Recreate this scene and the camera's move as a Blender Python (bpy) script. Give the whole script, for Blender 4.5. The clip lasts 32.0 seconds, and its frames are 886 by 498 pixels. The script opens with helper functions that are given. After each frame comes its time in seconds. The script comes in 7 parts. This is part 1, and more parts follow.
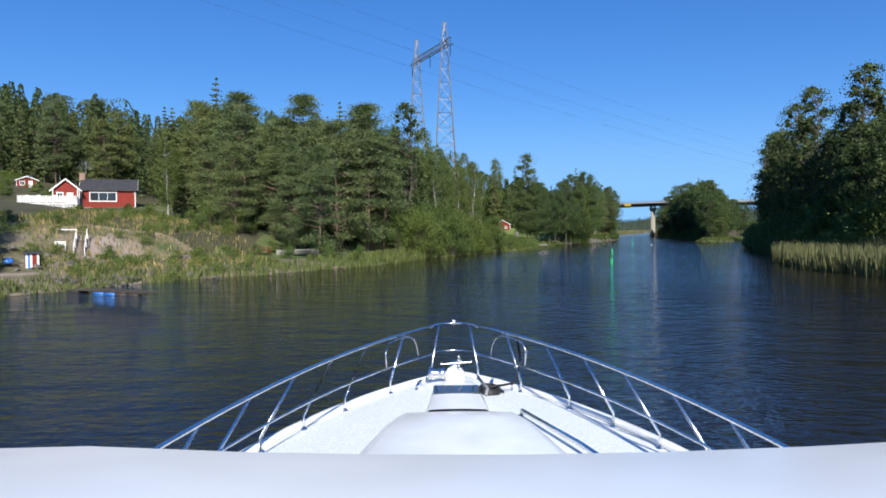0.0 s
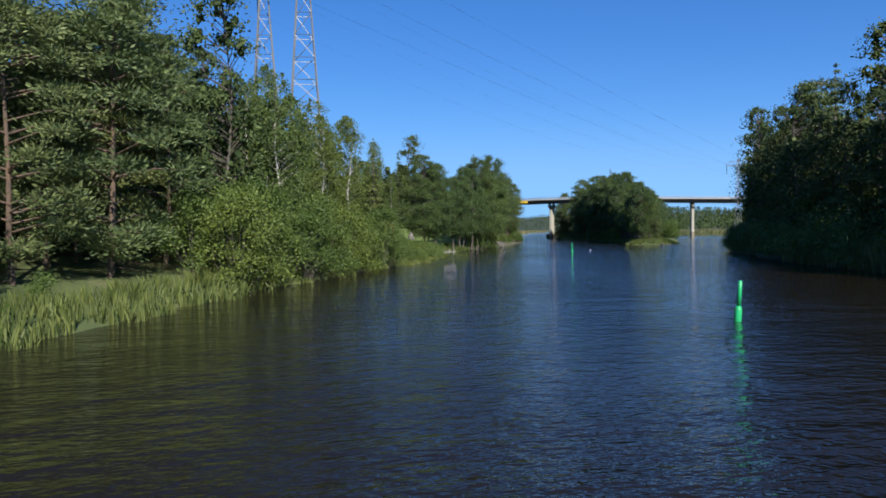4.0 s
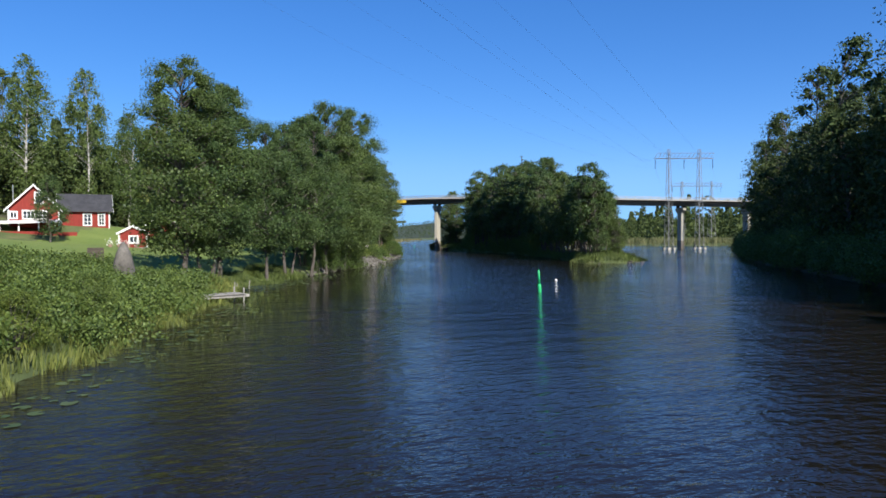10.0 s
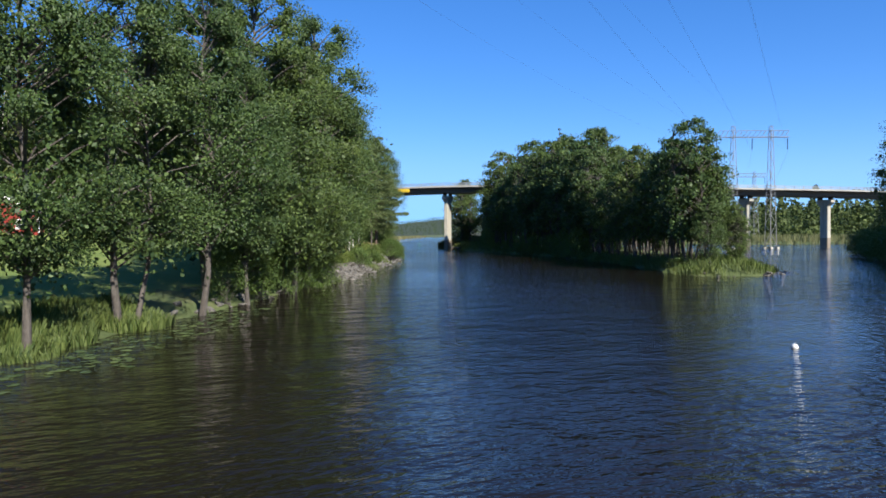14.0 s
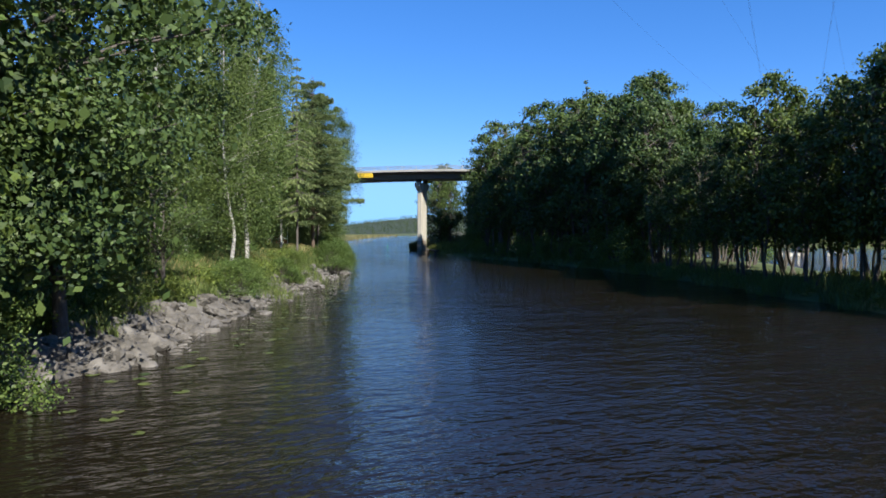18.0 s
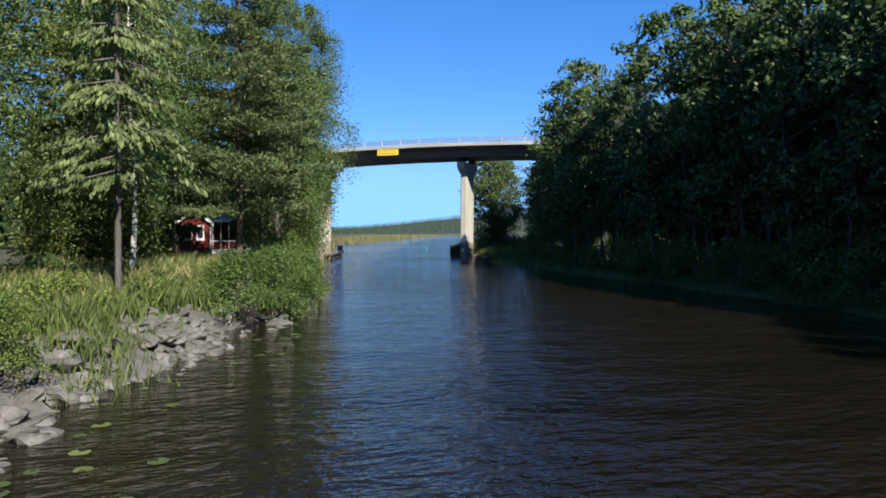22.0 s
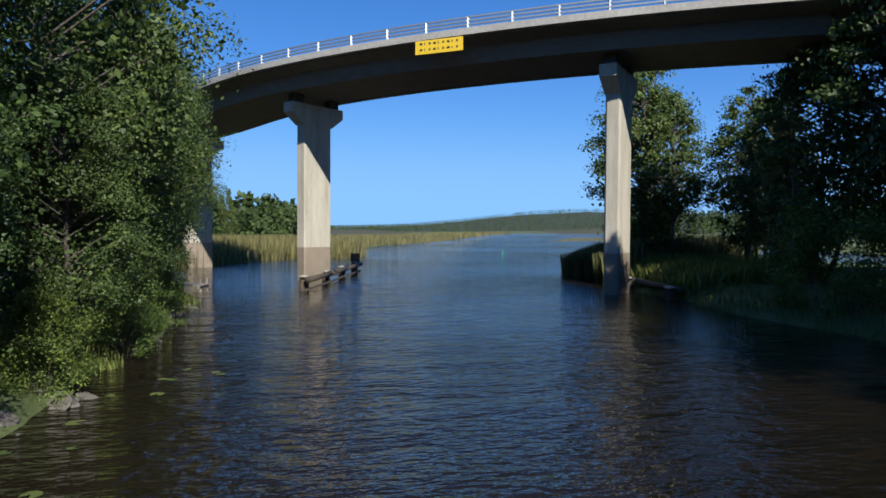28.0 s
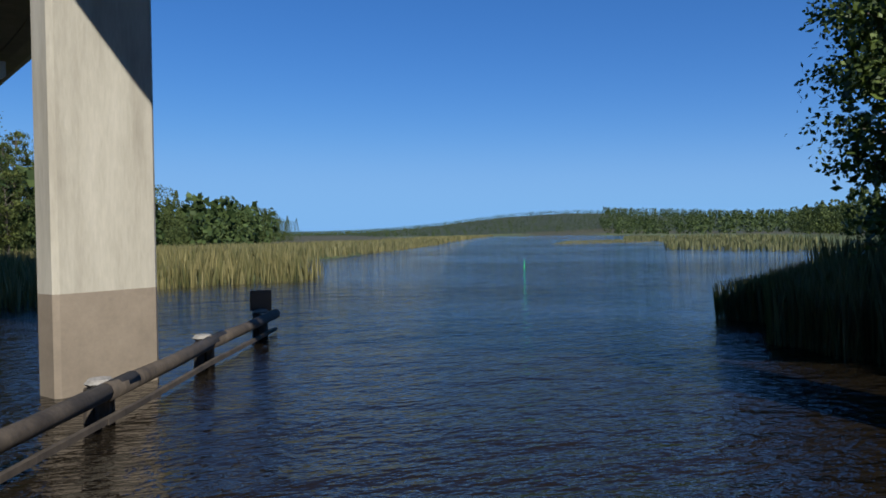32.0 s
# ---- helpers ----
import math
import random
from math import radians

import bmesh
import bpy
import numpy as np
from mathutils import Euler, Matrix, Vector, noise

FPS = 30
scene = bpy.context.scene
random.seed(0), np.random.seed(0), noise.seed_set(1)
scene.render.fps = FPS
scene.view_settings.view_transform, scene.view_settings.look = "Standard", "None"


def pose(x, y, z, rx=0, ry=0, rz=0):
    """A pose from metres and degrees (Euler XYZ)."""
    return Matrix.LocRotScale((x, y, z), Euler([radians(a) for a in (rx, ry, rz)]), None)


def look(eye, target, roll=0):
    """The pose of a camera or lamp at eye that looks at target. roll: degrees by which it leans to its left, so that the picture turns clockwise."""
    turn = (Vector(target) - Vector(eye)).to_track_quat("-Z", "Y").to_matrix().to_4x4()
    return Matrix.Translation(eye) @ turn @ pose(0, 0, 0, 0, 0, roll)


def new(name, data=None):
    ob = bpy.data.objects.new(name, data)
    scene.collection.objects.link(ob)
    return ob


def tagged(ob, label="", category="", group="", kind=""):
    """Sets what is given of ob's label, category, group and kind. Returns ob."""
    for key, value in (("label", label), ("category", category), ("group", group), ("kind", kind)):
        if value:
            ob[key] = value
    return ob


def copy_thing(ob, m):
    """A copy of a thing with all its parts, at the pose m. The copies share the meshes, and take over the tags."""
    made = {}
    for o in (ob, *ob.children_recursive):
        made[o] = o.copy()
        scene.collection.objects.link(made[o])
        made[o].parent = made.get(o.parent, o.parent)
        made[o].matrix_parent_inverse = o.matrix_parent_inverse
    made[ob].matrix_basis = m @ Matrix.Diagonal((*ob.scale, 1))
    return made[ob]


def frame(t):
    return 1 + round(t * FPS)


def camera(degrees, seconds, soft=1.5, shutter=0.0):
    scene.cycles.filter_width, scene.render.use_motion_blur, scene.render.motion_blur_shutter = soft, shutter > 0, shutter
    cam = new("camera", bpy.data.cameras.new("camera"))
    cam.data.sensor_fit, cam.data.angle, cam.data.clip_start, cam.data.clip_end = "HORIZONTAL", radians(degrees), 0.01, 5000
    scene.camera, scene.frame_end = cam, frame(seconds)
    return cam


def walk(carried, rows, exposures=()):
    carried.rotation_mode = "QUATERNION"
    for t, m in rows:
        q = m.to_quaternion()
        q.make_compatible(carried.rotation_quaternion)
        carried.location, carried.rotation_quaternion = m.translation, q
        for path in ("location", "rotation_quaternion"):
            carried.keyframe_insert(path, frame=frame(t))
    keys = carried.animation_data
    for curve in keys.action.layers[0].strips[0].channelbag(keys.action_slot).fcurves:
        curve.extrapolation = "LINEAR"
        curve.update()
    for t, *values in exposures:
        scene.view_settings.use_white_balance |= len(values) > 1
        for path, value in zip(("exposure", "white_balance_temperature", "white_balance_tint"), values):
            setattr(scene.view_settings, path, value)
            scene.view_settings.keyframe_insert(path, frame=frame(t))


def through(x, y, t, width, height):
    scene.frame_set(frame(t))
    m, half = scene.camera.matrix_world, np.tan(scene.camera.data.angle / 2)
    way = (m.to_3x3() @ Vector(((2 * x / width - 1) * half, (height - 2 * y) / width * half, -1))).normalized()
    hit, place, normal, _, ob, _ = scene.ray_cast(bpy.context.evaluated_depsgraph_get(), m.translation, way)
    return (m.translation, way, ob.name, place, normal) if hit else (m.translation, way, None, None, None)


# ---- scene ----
cam = camera(66.3, 32.0, soft=1.7)
PATH = [
    (0.0, (0.00, 0.00, 3.2), (88.50, 0.56, 0.03)),
    (0.5, (-0.01, 5.51, 3.2), (88.47, 0.56, -1.30)),
    (1.0, (-0.01, 10.98, 3.2), (88.48, 0.56, -2.65)),
    (1.5, (0.03, 16.38, 3.2), (88.50, 0.54, -3.92)),
    (2.0, (0.12, 21.68, 3.2), (88.49, 0.51, -5.29)),
    (2.5, (0.26, 26.87, 3.2), (88.47, 0.52, -6.66)),
    (3.0, (0.50, 31.99, 3.2), (88.43, 0.56, -8.00)),
    (3.5, (0.83, 37.09, 3.2), (88.45, 0.70, -9.39)),
    (5.5, (4.46, 57.01, 3.2), (88.56, 0.17, -15.11)),
    (6.0, (5.65, 61.55, 3.2), (88.58, 0.19, -16.57)),
    (6.5, (6.88, 66.01, 3.2), (88.57, 0.09, -18.13)),
    (7.0, (8.15, 70.41, 3.2), (88.63, 0.17, -19.09)),
    (7.5, (9.46, 74.78, 3.2), (88.65, 0.31, -19.37)),
    (8.0, (10.82, 79.15, 3.2), (88.66, 0.29, -19.57)),
    (8.5, (12.24, 83.49, 3.2), (88.72, 0.35, -19.99)),
    (9.0, (13.70, 87.79, 3.2), (88.79, 0.34, -20.57)),
    (9.5, (15.17, 92.03, 3.2), (88.93, 0.28, -21.18)),
    (10.0, (16.65, 96.17, 3.2), (89.06, 0.40, -21.75)),
    (10.5, (18.14, 100.20, 3.2), (89.11, 0.50, -22.19)),
    (11.0, (19.64, 104.08, 3.2), (89.05, 0.65, -22.48)),
    (11.5, (21.10, 107.80, 3.2), (89.13, 0.64, -22.36)),
    (12.0, (22.53, 111.38, 3.2), (89.18, 0.66, -22.10)),
    (12.5, (23.76, 114.85, 3.2), (89.06, 0.49, -21.90)),
    (13.0, (24.84, 118.29, 3.2), (89.01, 0.42, -21.58)),
    (13.5, (25.83, 121.75, 3.2), (88.90, 0.36, -21.34)),
    (14.0, (26.80, 125.26, 3.2), (88.82, 0.36, -21.32)),
    (14.5, (27.81, 128.82, 3.2), (88.76, 0.15, -21.51)),
    (16.5, (33.33, 144.13, 3.2), (88.71, 0.37, -22.59)),
    (17.0, (34.98, 147.92, 3.2), (88.69, 0.26, -23.08)),
    (17.5, (36.68, 151.68, 3.2), (88.68, 0.12, -23.54)),
    (18.0, (38.41, 155.37, 3.2), (88.72, -0.15, -23.69)),
    (18.5, (40.13, 159.00, 3.2), (88.69, -0.44, -23.44)),
    (19.0, (41.81, 162.58, 3.2), (88.75, -0.49, -22.88)),
    (19.5, (43.43, 166.14, 3.2), (88.74, -0.43, -22.34)),
    (20.0, (44.97, 169.71, 3.2), (88.73, -0.44, -21.82)),
    (20.5, (46.43, 173.31, 3.2), (88.77, -0.44, -21.31)),
    (21.0, (47.85, 176.95, 3.2), (88.71, -0.31, -20.77)),
    (21.5, (49.22, 180.55, 3.2), (88.71, -0.26, -20.13)),
    (22.0, (50.54, 184.10, 3.2), (88.71, -0.29, -19.51)),
    (22.5, (51.73, 187.58, 3.2), (88.67, -0.26, -19.19)),
    (23.0, (52.82, 191.03, 3.2), (88.59, -0.67, -19.05)),
    (23.5, (53.85, 194.46, 3.2), (88.62, -0.24, -19.07)),
    (24.0, (54.86, 197.87, 3.2), (88.62, -0.15, -19.01)),
    (24.5, (55.87, 201.28, 3.2), (88.55, -0.19, -18.56)),
    (25.0, (56.86, 204.69, 3.2), (88.56, -0.18, -17.95)),
    (25.5, (57.84, 208.13, 3.2), (88.35, -0.29, -17.35)),
    (27.5, (61.55, 222.53, 3.2), (88.37, -0.42, -15.02)),
    (28.0, (62.31, 226.23, 3.2), (88.45, -0.32, -14.28)),
    (28.5, (63.05, 229.93, 3.2), (88.50, -0.34, -14.01)),
    (29.0, (63.75, 233.59, 3.2), (88.66, -0.52, -13.98)),
    (29.5, (64.44, 237.15, 3.2), (88.80, -0.42, -13.90)),
    (30.0, (65.17, 240.63, 3.2), (88.80, -0.52, -13.89)),
    (30.5, (65.91, 244.01, 3.2), (88.81, -0.68, -13.90)),
    (31.0, (66.65, 247.47, 3.2), (88.74, -0.02, -14.27)),
    (31.5, (67.39, 251.00, 3.2), (88.75, 0.34, -14.95)),
    (32.0, (68.14, 254.56, 3.2), (88.79, 0.73, -16.04)),
]
EXPOSURES = [(0.0, 0.48), (6.0, 0.5), (10.0, 0.62), (13.0, 0.8), (20.0, 0.85), (25.0, 0.8), (28.0, 0.45), (31.0, 0.18), (32.0, 0.12)]
walk(cam, [(t, pose(*p, *r)) for t, p, r in PATH], EXPOSURES)

# ---- world and sun ----
SUN_AZ, SUN_EL = radians(171), radians(36)
world = bpy.data.worlds.new("sky")
scene.world = world
world.use_nodes = True
wn = world.node_tree
sky = wn.nodes.new("ShaderNodeTexSky")
sky.sky_type = "NISHITA"
sky.sun_disc = False
sky.sun_elevation, sky.sun_rotation = SUN_EL, SUN_AZ
sky.altitude, sky.air_density, sky.dust_density, sky.ozone_density = 0, 0.43, 0.0, 2.6
tint = wn.nodes.new("ShaderNodeHueSaturation")
tint.inputs["Hue"].default_value, tint.inputs["Saturation"].default_value = 0.511, 1.5
tint.inputs["Value"].default_value = 1.66
soft = wn.nodes.new("ShaderNodeGamma")
soft.inputs[1].default_value = 0.7
wn.links.new(sky.outputs[0], soft.inputs[0])
wn.links.new(soft.outputs[0], tint.inputs["Color"])
# a clear, dry sky: each channel levels off softly towards the horizon
split, joined = wn.nodes.new("ShaderNodeSeparateColor"), wn.nodes.new("ShaderNodeCombineColor")
wn.links.new(tint.outputs[0], split.inputs[0])
for channel, limit in enumerate((1.38, 3.0, 5.5)):
    chain = split.outputs[channel]
    for operation, value in (("DIVIDE", limit), ("POWER", 5.0), ("ADD", 1.0), ("POWER", -0.2)):
        step = wn.nodes.new("ShaderNodeMath")
        step.operation = operation
        step.inputs[1].default_value = value
        wn.links.new(chain, step.inputs[0])
        chain = step.outputs[0]
    level = wn.nodes.new("ShaderNodeMath")
    level.operation = "MULTIPLY"
    wn.links.new(split.outputs[channel], level.inputs[0])
    wn.links.new(chain, level.inputs[1])
    wn.links.new(level.outputs[0], joined.inputs[channel])
wn.links.new(joined.outputs[0], wn.nodes["Background"].inputs[0])
wn.nodes["Background"].inputs[1].default_value = 0.142
lamp = bpy.data.lights.new("sun", "SUN")
lamp.energy, lamp.angle, lamp.color = 5.0, radians(0.53), (1.0, 0.95, 0.87)
sun = new("sun", lamp)
sun.matrix_basis = look((0, 0, 300), (-math.sin(SUN_AZ), -math.cos(SUN_AZ), 300 - math.tan(SUN_EL)))


# ---- materials ----
def nodes_of(name):
    m = bpy.data.materials.new(name)
    m.use_nodes = True
    nt = m.node_tree
    return m, nt, nt.nodes["Principled BSDF"]


def ramp(nt, source, stops):
    r = nt.nodes.new("ShaderNodeValToRGB")
    while len(r.color_ramp.elements) < len(stops):
        r.color_ramp.elements.new(0.5)
    for e, (p, c) in zip(r.color_ramp.elements, stops):
        e.position, e.color = p, (*c, 1)
    nt.links.new(source, r.inputs[0])
    return r.outputs[0]


def noise_tex(nt, scale, detail=5, rough=0.55, coords="Object", stretch=None):
    if coords == "World":
        source = nt.nodes.new("ShaderNodeNewGeometry").outputs["Position"]
    else:
        source = nt.nodes.new("ShaderNodeTexCoord").outputs[coords]
    if stretch:
        mp = nt.nodes.new("ShaderNodeMapping")
        mp.inputs["Scale"].default_value = stretch
        nt.links.new(source, mp.inputs[0])
        source = mp.outputs[0]
    n = nt.nodes.new("ShaderNodeTexNoise")
    n.inputs["Scale"].default_value, n.inputs["Detail"].default_value, n.inputs["Roughness"].default_value = scale, detail, rough
    nt.links.new(source, n.inputs["Vector"])
    return n.outputs[0]


def mixed(nt, a, b, how="MULTIPLY", fac=1.0):
    m = nt.nodes.new("ShaderNodeMix")
    m.data_type, m.blend_type = "RGBA", how
    m.inputs[0].default_value = fac
    nt.links.new(a, m.inputs[6])
    nt.links.new(b, m.inputs[7])
    return m.outputs[2]


def bumped(nt, bsdf, height, strength, distance):
    b = nt.nodes.new("ShaderNodeBump")
    b.inputs["Strength"].default_value, b.inputs["Distance"].default_value = strength, distance
    nt.links.new(height, b.inputs["Height"])
    nt.links.new(b.outputs[0], bsdf.inputs["Normal"])


def surface(name, stops, scale, rough=0.8, metal=0.0, bump=0.3, depth=0.02, fine=8.0, coords="Object", stretch=None, spec=0.5, grit=0.28):
    """A solid surface: broad colour changes, a finer grain over it, and relief."""
    m, nt, b = nodes_of(name)
    base = ramp(nt, noise_tex(nt, scale, 6, 0.6, coords, stretch), stops)
    grain = noise_tex(nt, scale * fine, 4, 0.7, coords, stretch)
    tone = ramp(nt, grain, [(0.25, (1 - grit,) * 3), (0.75, (1 + grit * 0.57,) * 3)])
    nt.links.new(mixed(nt, base, tone), b.inputs["Base Color"])
    b.inputs["Roughness"].default_value, b.inputs["Metallic"].default_value = rough, metal
    b.inputs["Specular IOR Level"].default_value = spec
    if bump:
        bumped(nt, b, grain, bump, depth)
    return m


def foliage(name, dark, light, through=0.28, gloss=0.35):
    """Leaves: each leaf its own tone, each plant its own tint, light shining through."""
    m, nt, b = nodes_of(name)
    geo = nt.nodes.new("ShaderNodeNewGeometry")
    leaf = ramp(nt, geo.outputs["Random Per Island"], [(0.0, dark), (0.75, light), (1.0, tuple(c * 1.35 for c in light))])
    info = nt.nodes.new("ShaderNodeObjectInfo")
    plant = ramp(nt, info.outputs["Random"], [(0.0, (0.78, 0.86, 0.8)), (0.5, (1, 1, 1)), (1.0, (1.22, 1.1, 0.86))])
    patch = ramp(nt, noise_tex(nt, 0.45, 3), [(0.3, (0.8, 0.84, 0.8)), (0.7, (1.15, 1.12, 1.0))])
    colour = mixed(nt, mixed(nt, leaf, plant), patch)
    nt.links.new(colour, b.inputs["Base Color"])
    b.inputs["Roughness"].default_value, b.inputs["Specular IOR Level"].default_value = 0.55, gloss
    tr = nt.nodes.new("ShaderNodeBsdfTranslucent")
    warm = nt.nodes.new("ShaderNodeMix")
    warm.data_type, warm.blend_type = "RGBA", "MULTIPLY"
    warm.inputs[0].default_value = 1.0
    warm.inputs[7].default_value = (1.15, 1.2, 0.6, 1)
    nt.links.new(colour, warm.inputs[6])
    nt.links.new(warm.outputs[2], tr.inputs[0])
    mix = nt.nodes.new("ShaderNodeMixShader")
    mix.inputs[0].default_value = through
    nt.links.new(b.outputs[0], mix.inputs[1])
    nt.links.new(tr.outputs[0], mix.inputs[2])
    nt.links.new(mix.outputs[0], nt.nodes["Material Output"].inputs[0])
    return m


def plain(name, colour, rough=0.5, metal=0.0, wear=0.12, scale=6.0):
    lo, hi = tuple(c * (1 - wear) for c in colour), tuple(min(1, c * (1 + wear)) for c in colour)
    return surface(name, [(0.3, lo), (0.7, hi)], scale, rough, metal, bump=0.08, depth=0.004)


M_ALDER = foliage("alder_leaf", (0.030, 0.058, 0.022), (0.080, 0.124, 0.036), 0.22)
M_BIRCH = foliage("birch_leaf", (0.050, 0.082, 0.025), (0.115, 0.160, 0.046))
M_SPRUCE = foliage("spruce_needle", (0.048, 0.073, 0.034), (0.116, 0.146, 0.055), 0.15, 0.25)
M_SOFTSPRUCE = foliage("soft_spruce_needle", (0.076, 0.104, 0.045), (0.168, 0.205, 0.08), 0.2, 0.25)
M_PINE = foliage("pine_needle", (0.066, 0.098, 0.050), (0.152, 0.190, 0.082), 0.2, 0.25)
M_BUSH = foliage("bush_leaf", (0.050, 0.088, 0.023), (0.128, 0.178, 0.045))
M_GRASS = foliage("grass_blade", (0.058, 0.092, 0.024), (0.148, 0.178, 0.058), 0.26)
M_REED = foliage("reed_blade", (0.085, 0.098, 0.042), (0.20, 0.185, 0.095), 0.2)
M_DRY = foliage("dry_grass", (0.16, 0.14, 0.06), (0.33, 0.27, 0.13), 0.25)
M_FAR = foliage("far_leaf", (0.034, 0.057, 0.025), (0.086, 0.114, 0.046), 0.15, 0.1)
M_LILY = foliage("lily_leaf", (0.045, 0.08, 0.025), (0.095, 0.125, 0.04), 0.1, 0.6)
M_BARK = surface("grey_bark", [(0.3, (0.06, 0.05, 0.042)), (0.7, (0.16, 0.14, 0.12))], 2.5, 0.95, bump=0.7, depth=0.04, stretch=(3, 3, 0.6))
M_PBARK = surface("pine_bark", [(0.35, (0.085, 0.07, 0.055)), (0.65, (0.17, 0.11, 0.075))], 1.2, 0.95, bump=0.7, depth=0.05, stretch=(3, 3, 0.7))
M_WBARK = surface("birch_bark", [(0.36, (0.05, 0.045, 0.04)), (0.46, (0.42, 0.4, 0.36)), (0.8, (0.58, 0.56, 0.52))], 2.2, 0.75, bump=0.2, depth=0.02, stretch=(1.2, 1.2, 3.0))
M_MEADOW = surface("meadow_soil", [(0.3, (0.05, 0.075, 0.02)), (0.55, (0.1, 0.13, 0.04)), (0.75, (0.19, 0.17, 0.08))], 0.25, 0.95, bump=0.8, depth=0.08, fine=25, coords="World")
M_LAWN = surface("lawn", [(0.3, (0.11, 0.17, 0.03)), (0.7, (0.18, 0.23, 0.05))], 0.3, 0.95, bump=0.6, depth=0.04, fine=40, coords="World")
M_FLOOR = surface("forest_floor", [(0.3, (0.035, 0.04, 0.016)), (0.7, (0.09, 0.08, 0.04))], 0.4, 0.95, bump=0.8, depth=0.08, fine=20, coords="World")
M_WOODLAND = surface("distant_woodland", [(0.3, (0.02, 0.032, 0.016)), (0.7, (0.05, 0.07, 0.033))], 0.06, 0.95, bump=1.0, depth=2.0, fine=6, coords="World")
M_ROCKSOIL = surface("rocky_slope", [(0.32, (0.07, 0.1, 0.03)), (0.46, (0.19, 0.16, 0.09)), (0.58, (0.3, 0.24, 0.19)), (0.75, (0.36, 0.3, 0.26))], 0.33, 0.92, bump=0.9, depth=0.15, fine=12, coords="World")
M_STONE = surface("grey_stone", [(0.3, (0.07, 0.064, 0.054)), (0.55, (0.15, 0.138, 0.12)), (0.75, (0.25, 0.235, 0.21))], 1.1, 0.88, bump=0.6, depth=0.05, fine=9)
M_CONC = surface("concrete", [(0.28, (0.33, 0.305, 0.245)), (0.5, (0.45, 0.425, 0.35)), (0.72, (0.54, 0.51, 0.43))], 0.5, 0.85, bump=0.15, depth=0.008, fine=14, stretch=(2.2, 2.2, 0.35), grit=0.13)
M_CONCWET = surface("damp_concrete", [(0.3, (0.2, 0.165, 0.125)), (0.7, (0.3, 0.25, 0.19))], 0.5, 0.7, bump=0.15, depth=0.01, fine=18, grit=0.12)
# girders and deck slab share this brownish grey, darker than the edge beams
M_GIRDER = surface("girder_brown_grey", [(0.3, (0.15, 0.135, 0.115)), (0.7, (0.21, 0.19, 0.165))], 0.3, 0.7, bump=0.1, depth=0.01, fine=15, stretch=(0.4, 0.4, 2))
M_EDGE = surface("edge_concrete", [(0.3, (0.30, 0.29, 0.265)), (0.7, (0.42, 0.41, 0.375))], 0.4, 0.85, bump=0.2, depth=0.01, fine=16)
M_STEEL = plain("galvanised_steel", (0.42, 0.44, 0.45), 0.45, 0.7)
M_LATTICE = plain("weathered_steel", (0.3, 0.3, 0.29), 0.6, 0.5)
M_CABLE = plain("cable_metal", (0.12, 0.12, 0.13), 0.5, 0.6)
M_ASPHALT = surface("asphalt", [(0.3, (0.04, 0.04, 0.042)), (0.7, (0.065, 0.065, 0.066))], 1.0, 0.9, bump=0.3, depth=0.01)
M_YELLOW = plain("yellow_sign", (0.75, 0.5, 0.03), 0.5, wear=0.06)
M_BLACK = plain("black_paint", (0.02, 0.02, 0.022), 0.5)
M_DARKWOOD = surface("tarred_timber", [(0.3, (0.03, 0.024, 0.02)), (0.7, (0.1, 0.08, 0.06))], 2.0, 0.85, bump=0.5, depth=0.02, stretch=(1, 1, 0.4))
M_GREYWOOD = surface("weathered_planks", [(0.3, (0.2, 0.19, 0.17)), (0.7, (0.38, 0.36, 0.33))], 2.0, 0.85, bump=0.4, depth=0.01)
M_RED = surface("falu_red_boards", [(0.3, (0.19, 0.02, 0.014)), (0.7, (0.27, 0.031, 0.02))], 1.0, 0.85, bump=0.3, depth=0.01, stretch=(6, 6, 0.5))
M_WHITE = plain("white_paint", (0.78, 0.78, 0.75), 0.5, wear=0.05)
M_ROOF = surface("black_roof", [(0.3, (0.025, 0.025, 0.028)), (0.7, (0.06, 0.06, 0.065))], 1.5, 0.7, bump=0.4, depth=0.02)
M_ROOFGREY = surface("grey_roof", [(0.3, (0.12, 0.12, 0.125)), (0.7, (0.2, 0.2, 0.2))], 1.5, 0.75, bump=0.4, depth=0.02)
M_BRICK = plain("chimney_brick", (0.3, 0.2, 0.15), 0.9, wear=0.25)
M_GREEN = plain("buoy_green", (0.02, 0.42, 0.14), 0.4, wear=0.1)
M_BLUE = plain("blue_plastic", (0.05, 0.2, 0.6), 0.45)
M_GEL = surface("white_gelcoat", [(0.3, (0.86, 0.88, 0.88)), (0.7, (0.89, 0.9, 0.9))], 0.6, 0.22, bump=0, fine=1.0)
M_GREYDECK = plain("grey_nonslip_deck", (0.74, 0.78, 0.78), 0.55, wear=0.02)
M_CHROME = plain("polished_steel", (0.82, 0.82, 0.82), 0.22, 1.0, wear=0.04)
M_RUBBER = plain("grey_rubber", (0.25, 0.26, 0.27), 0.6)
M_PURPLE = foliage("heather_flower", (0.2, 0.1, 0.15), (0.38, 0.2, 0.28), 0.2)


def glass():
    m, nt, b = nodes_of("window_glass")
    b.inputs["Base Color"].default_value = (0.03, 0.035, 0.04, 1)
    b.inputs["Roughness"].default_value, b.inputs["Specular IOR Level"].default_value = 0.05, 0.8
    return m


M_GLASS = glass()


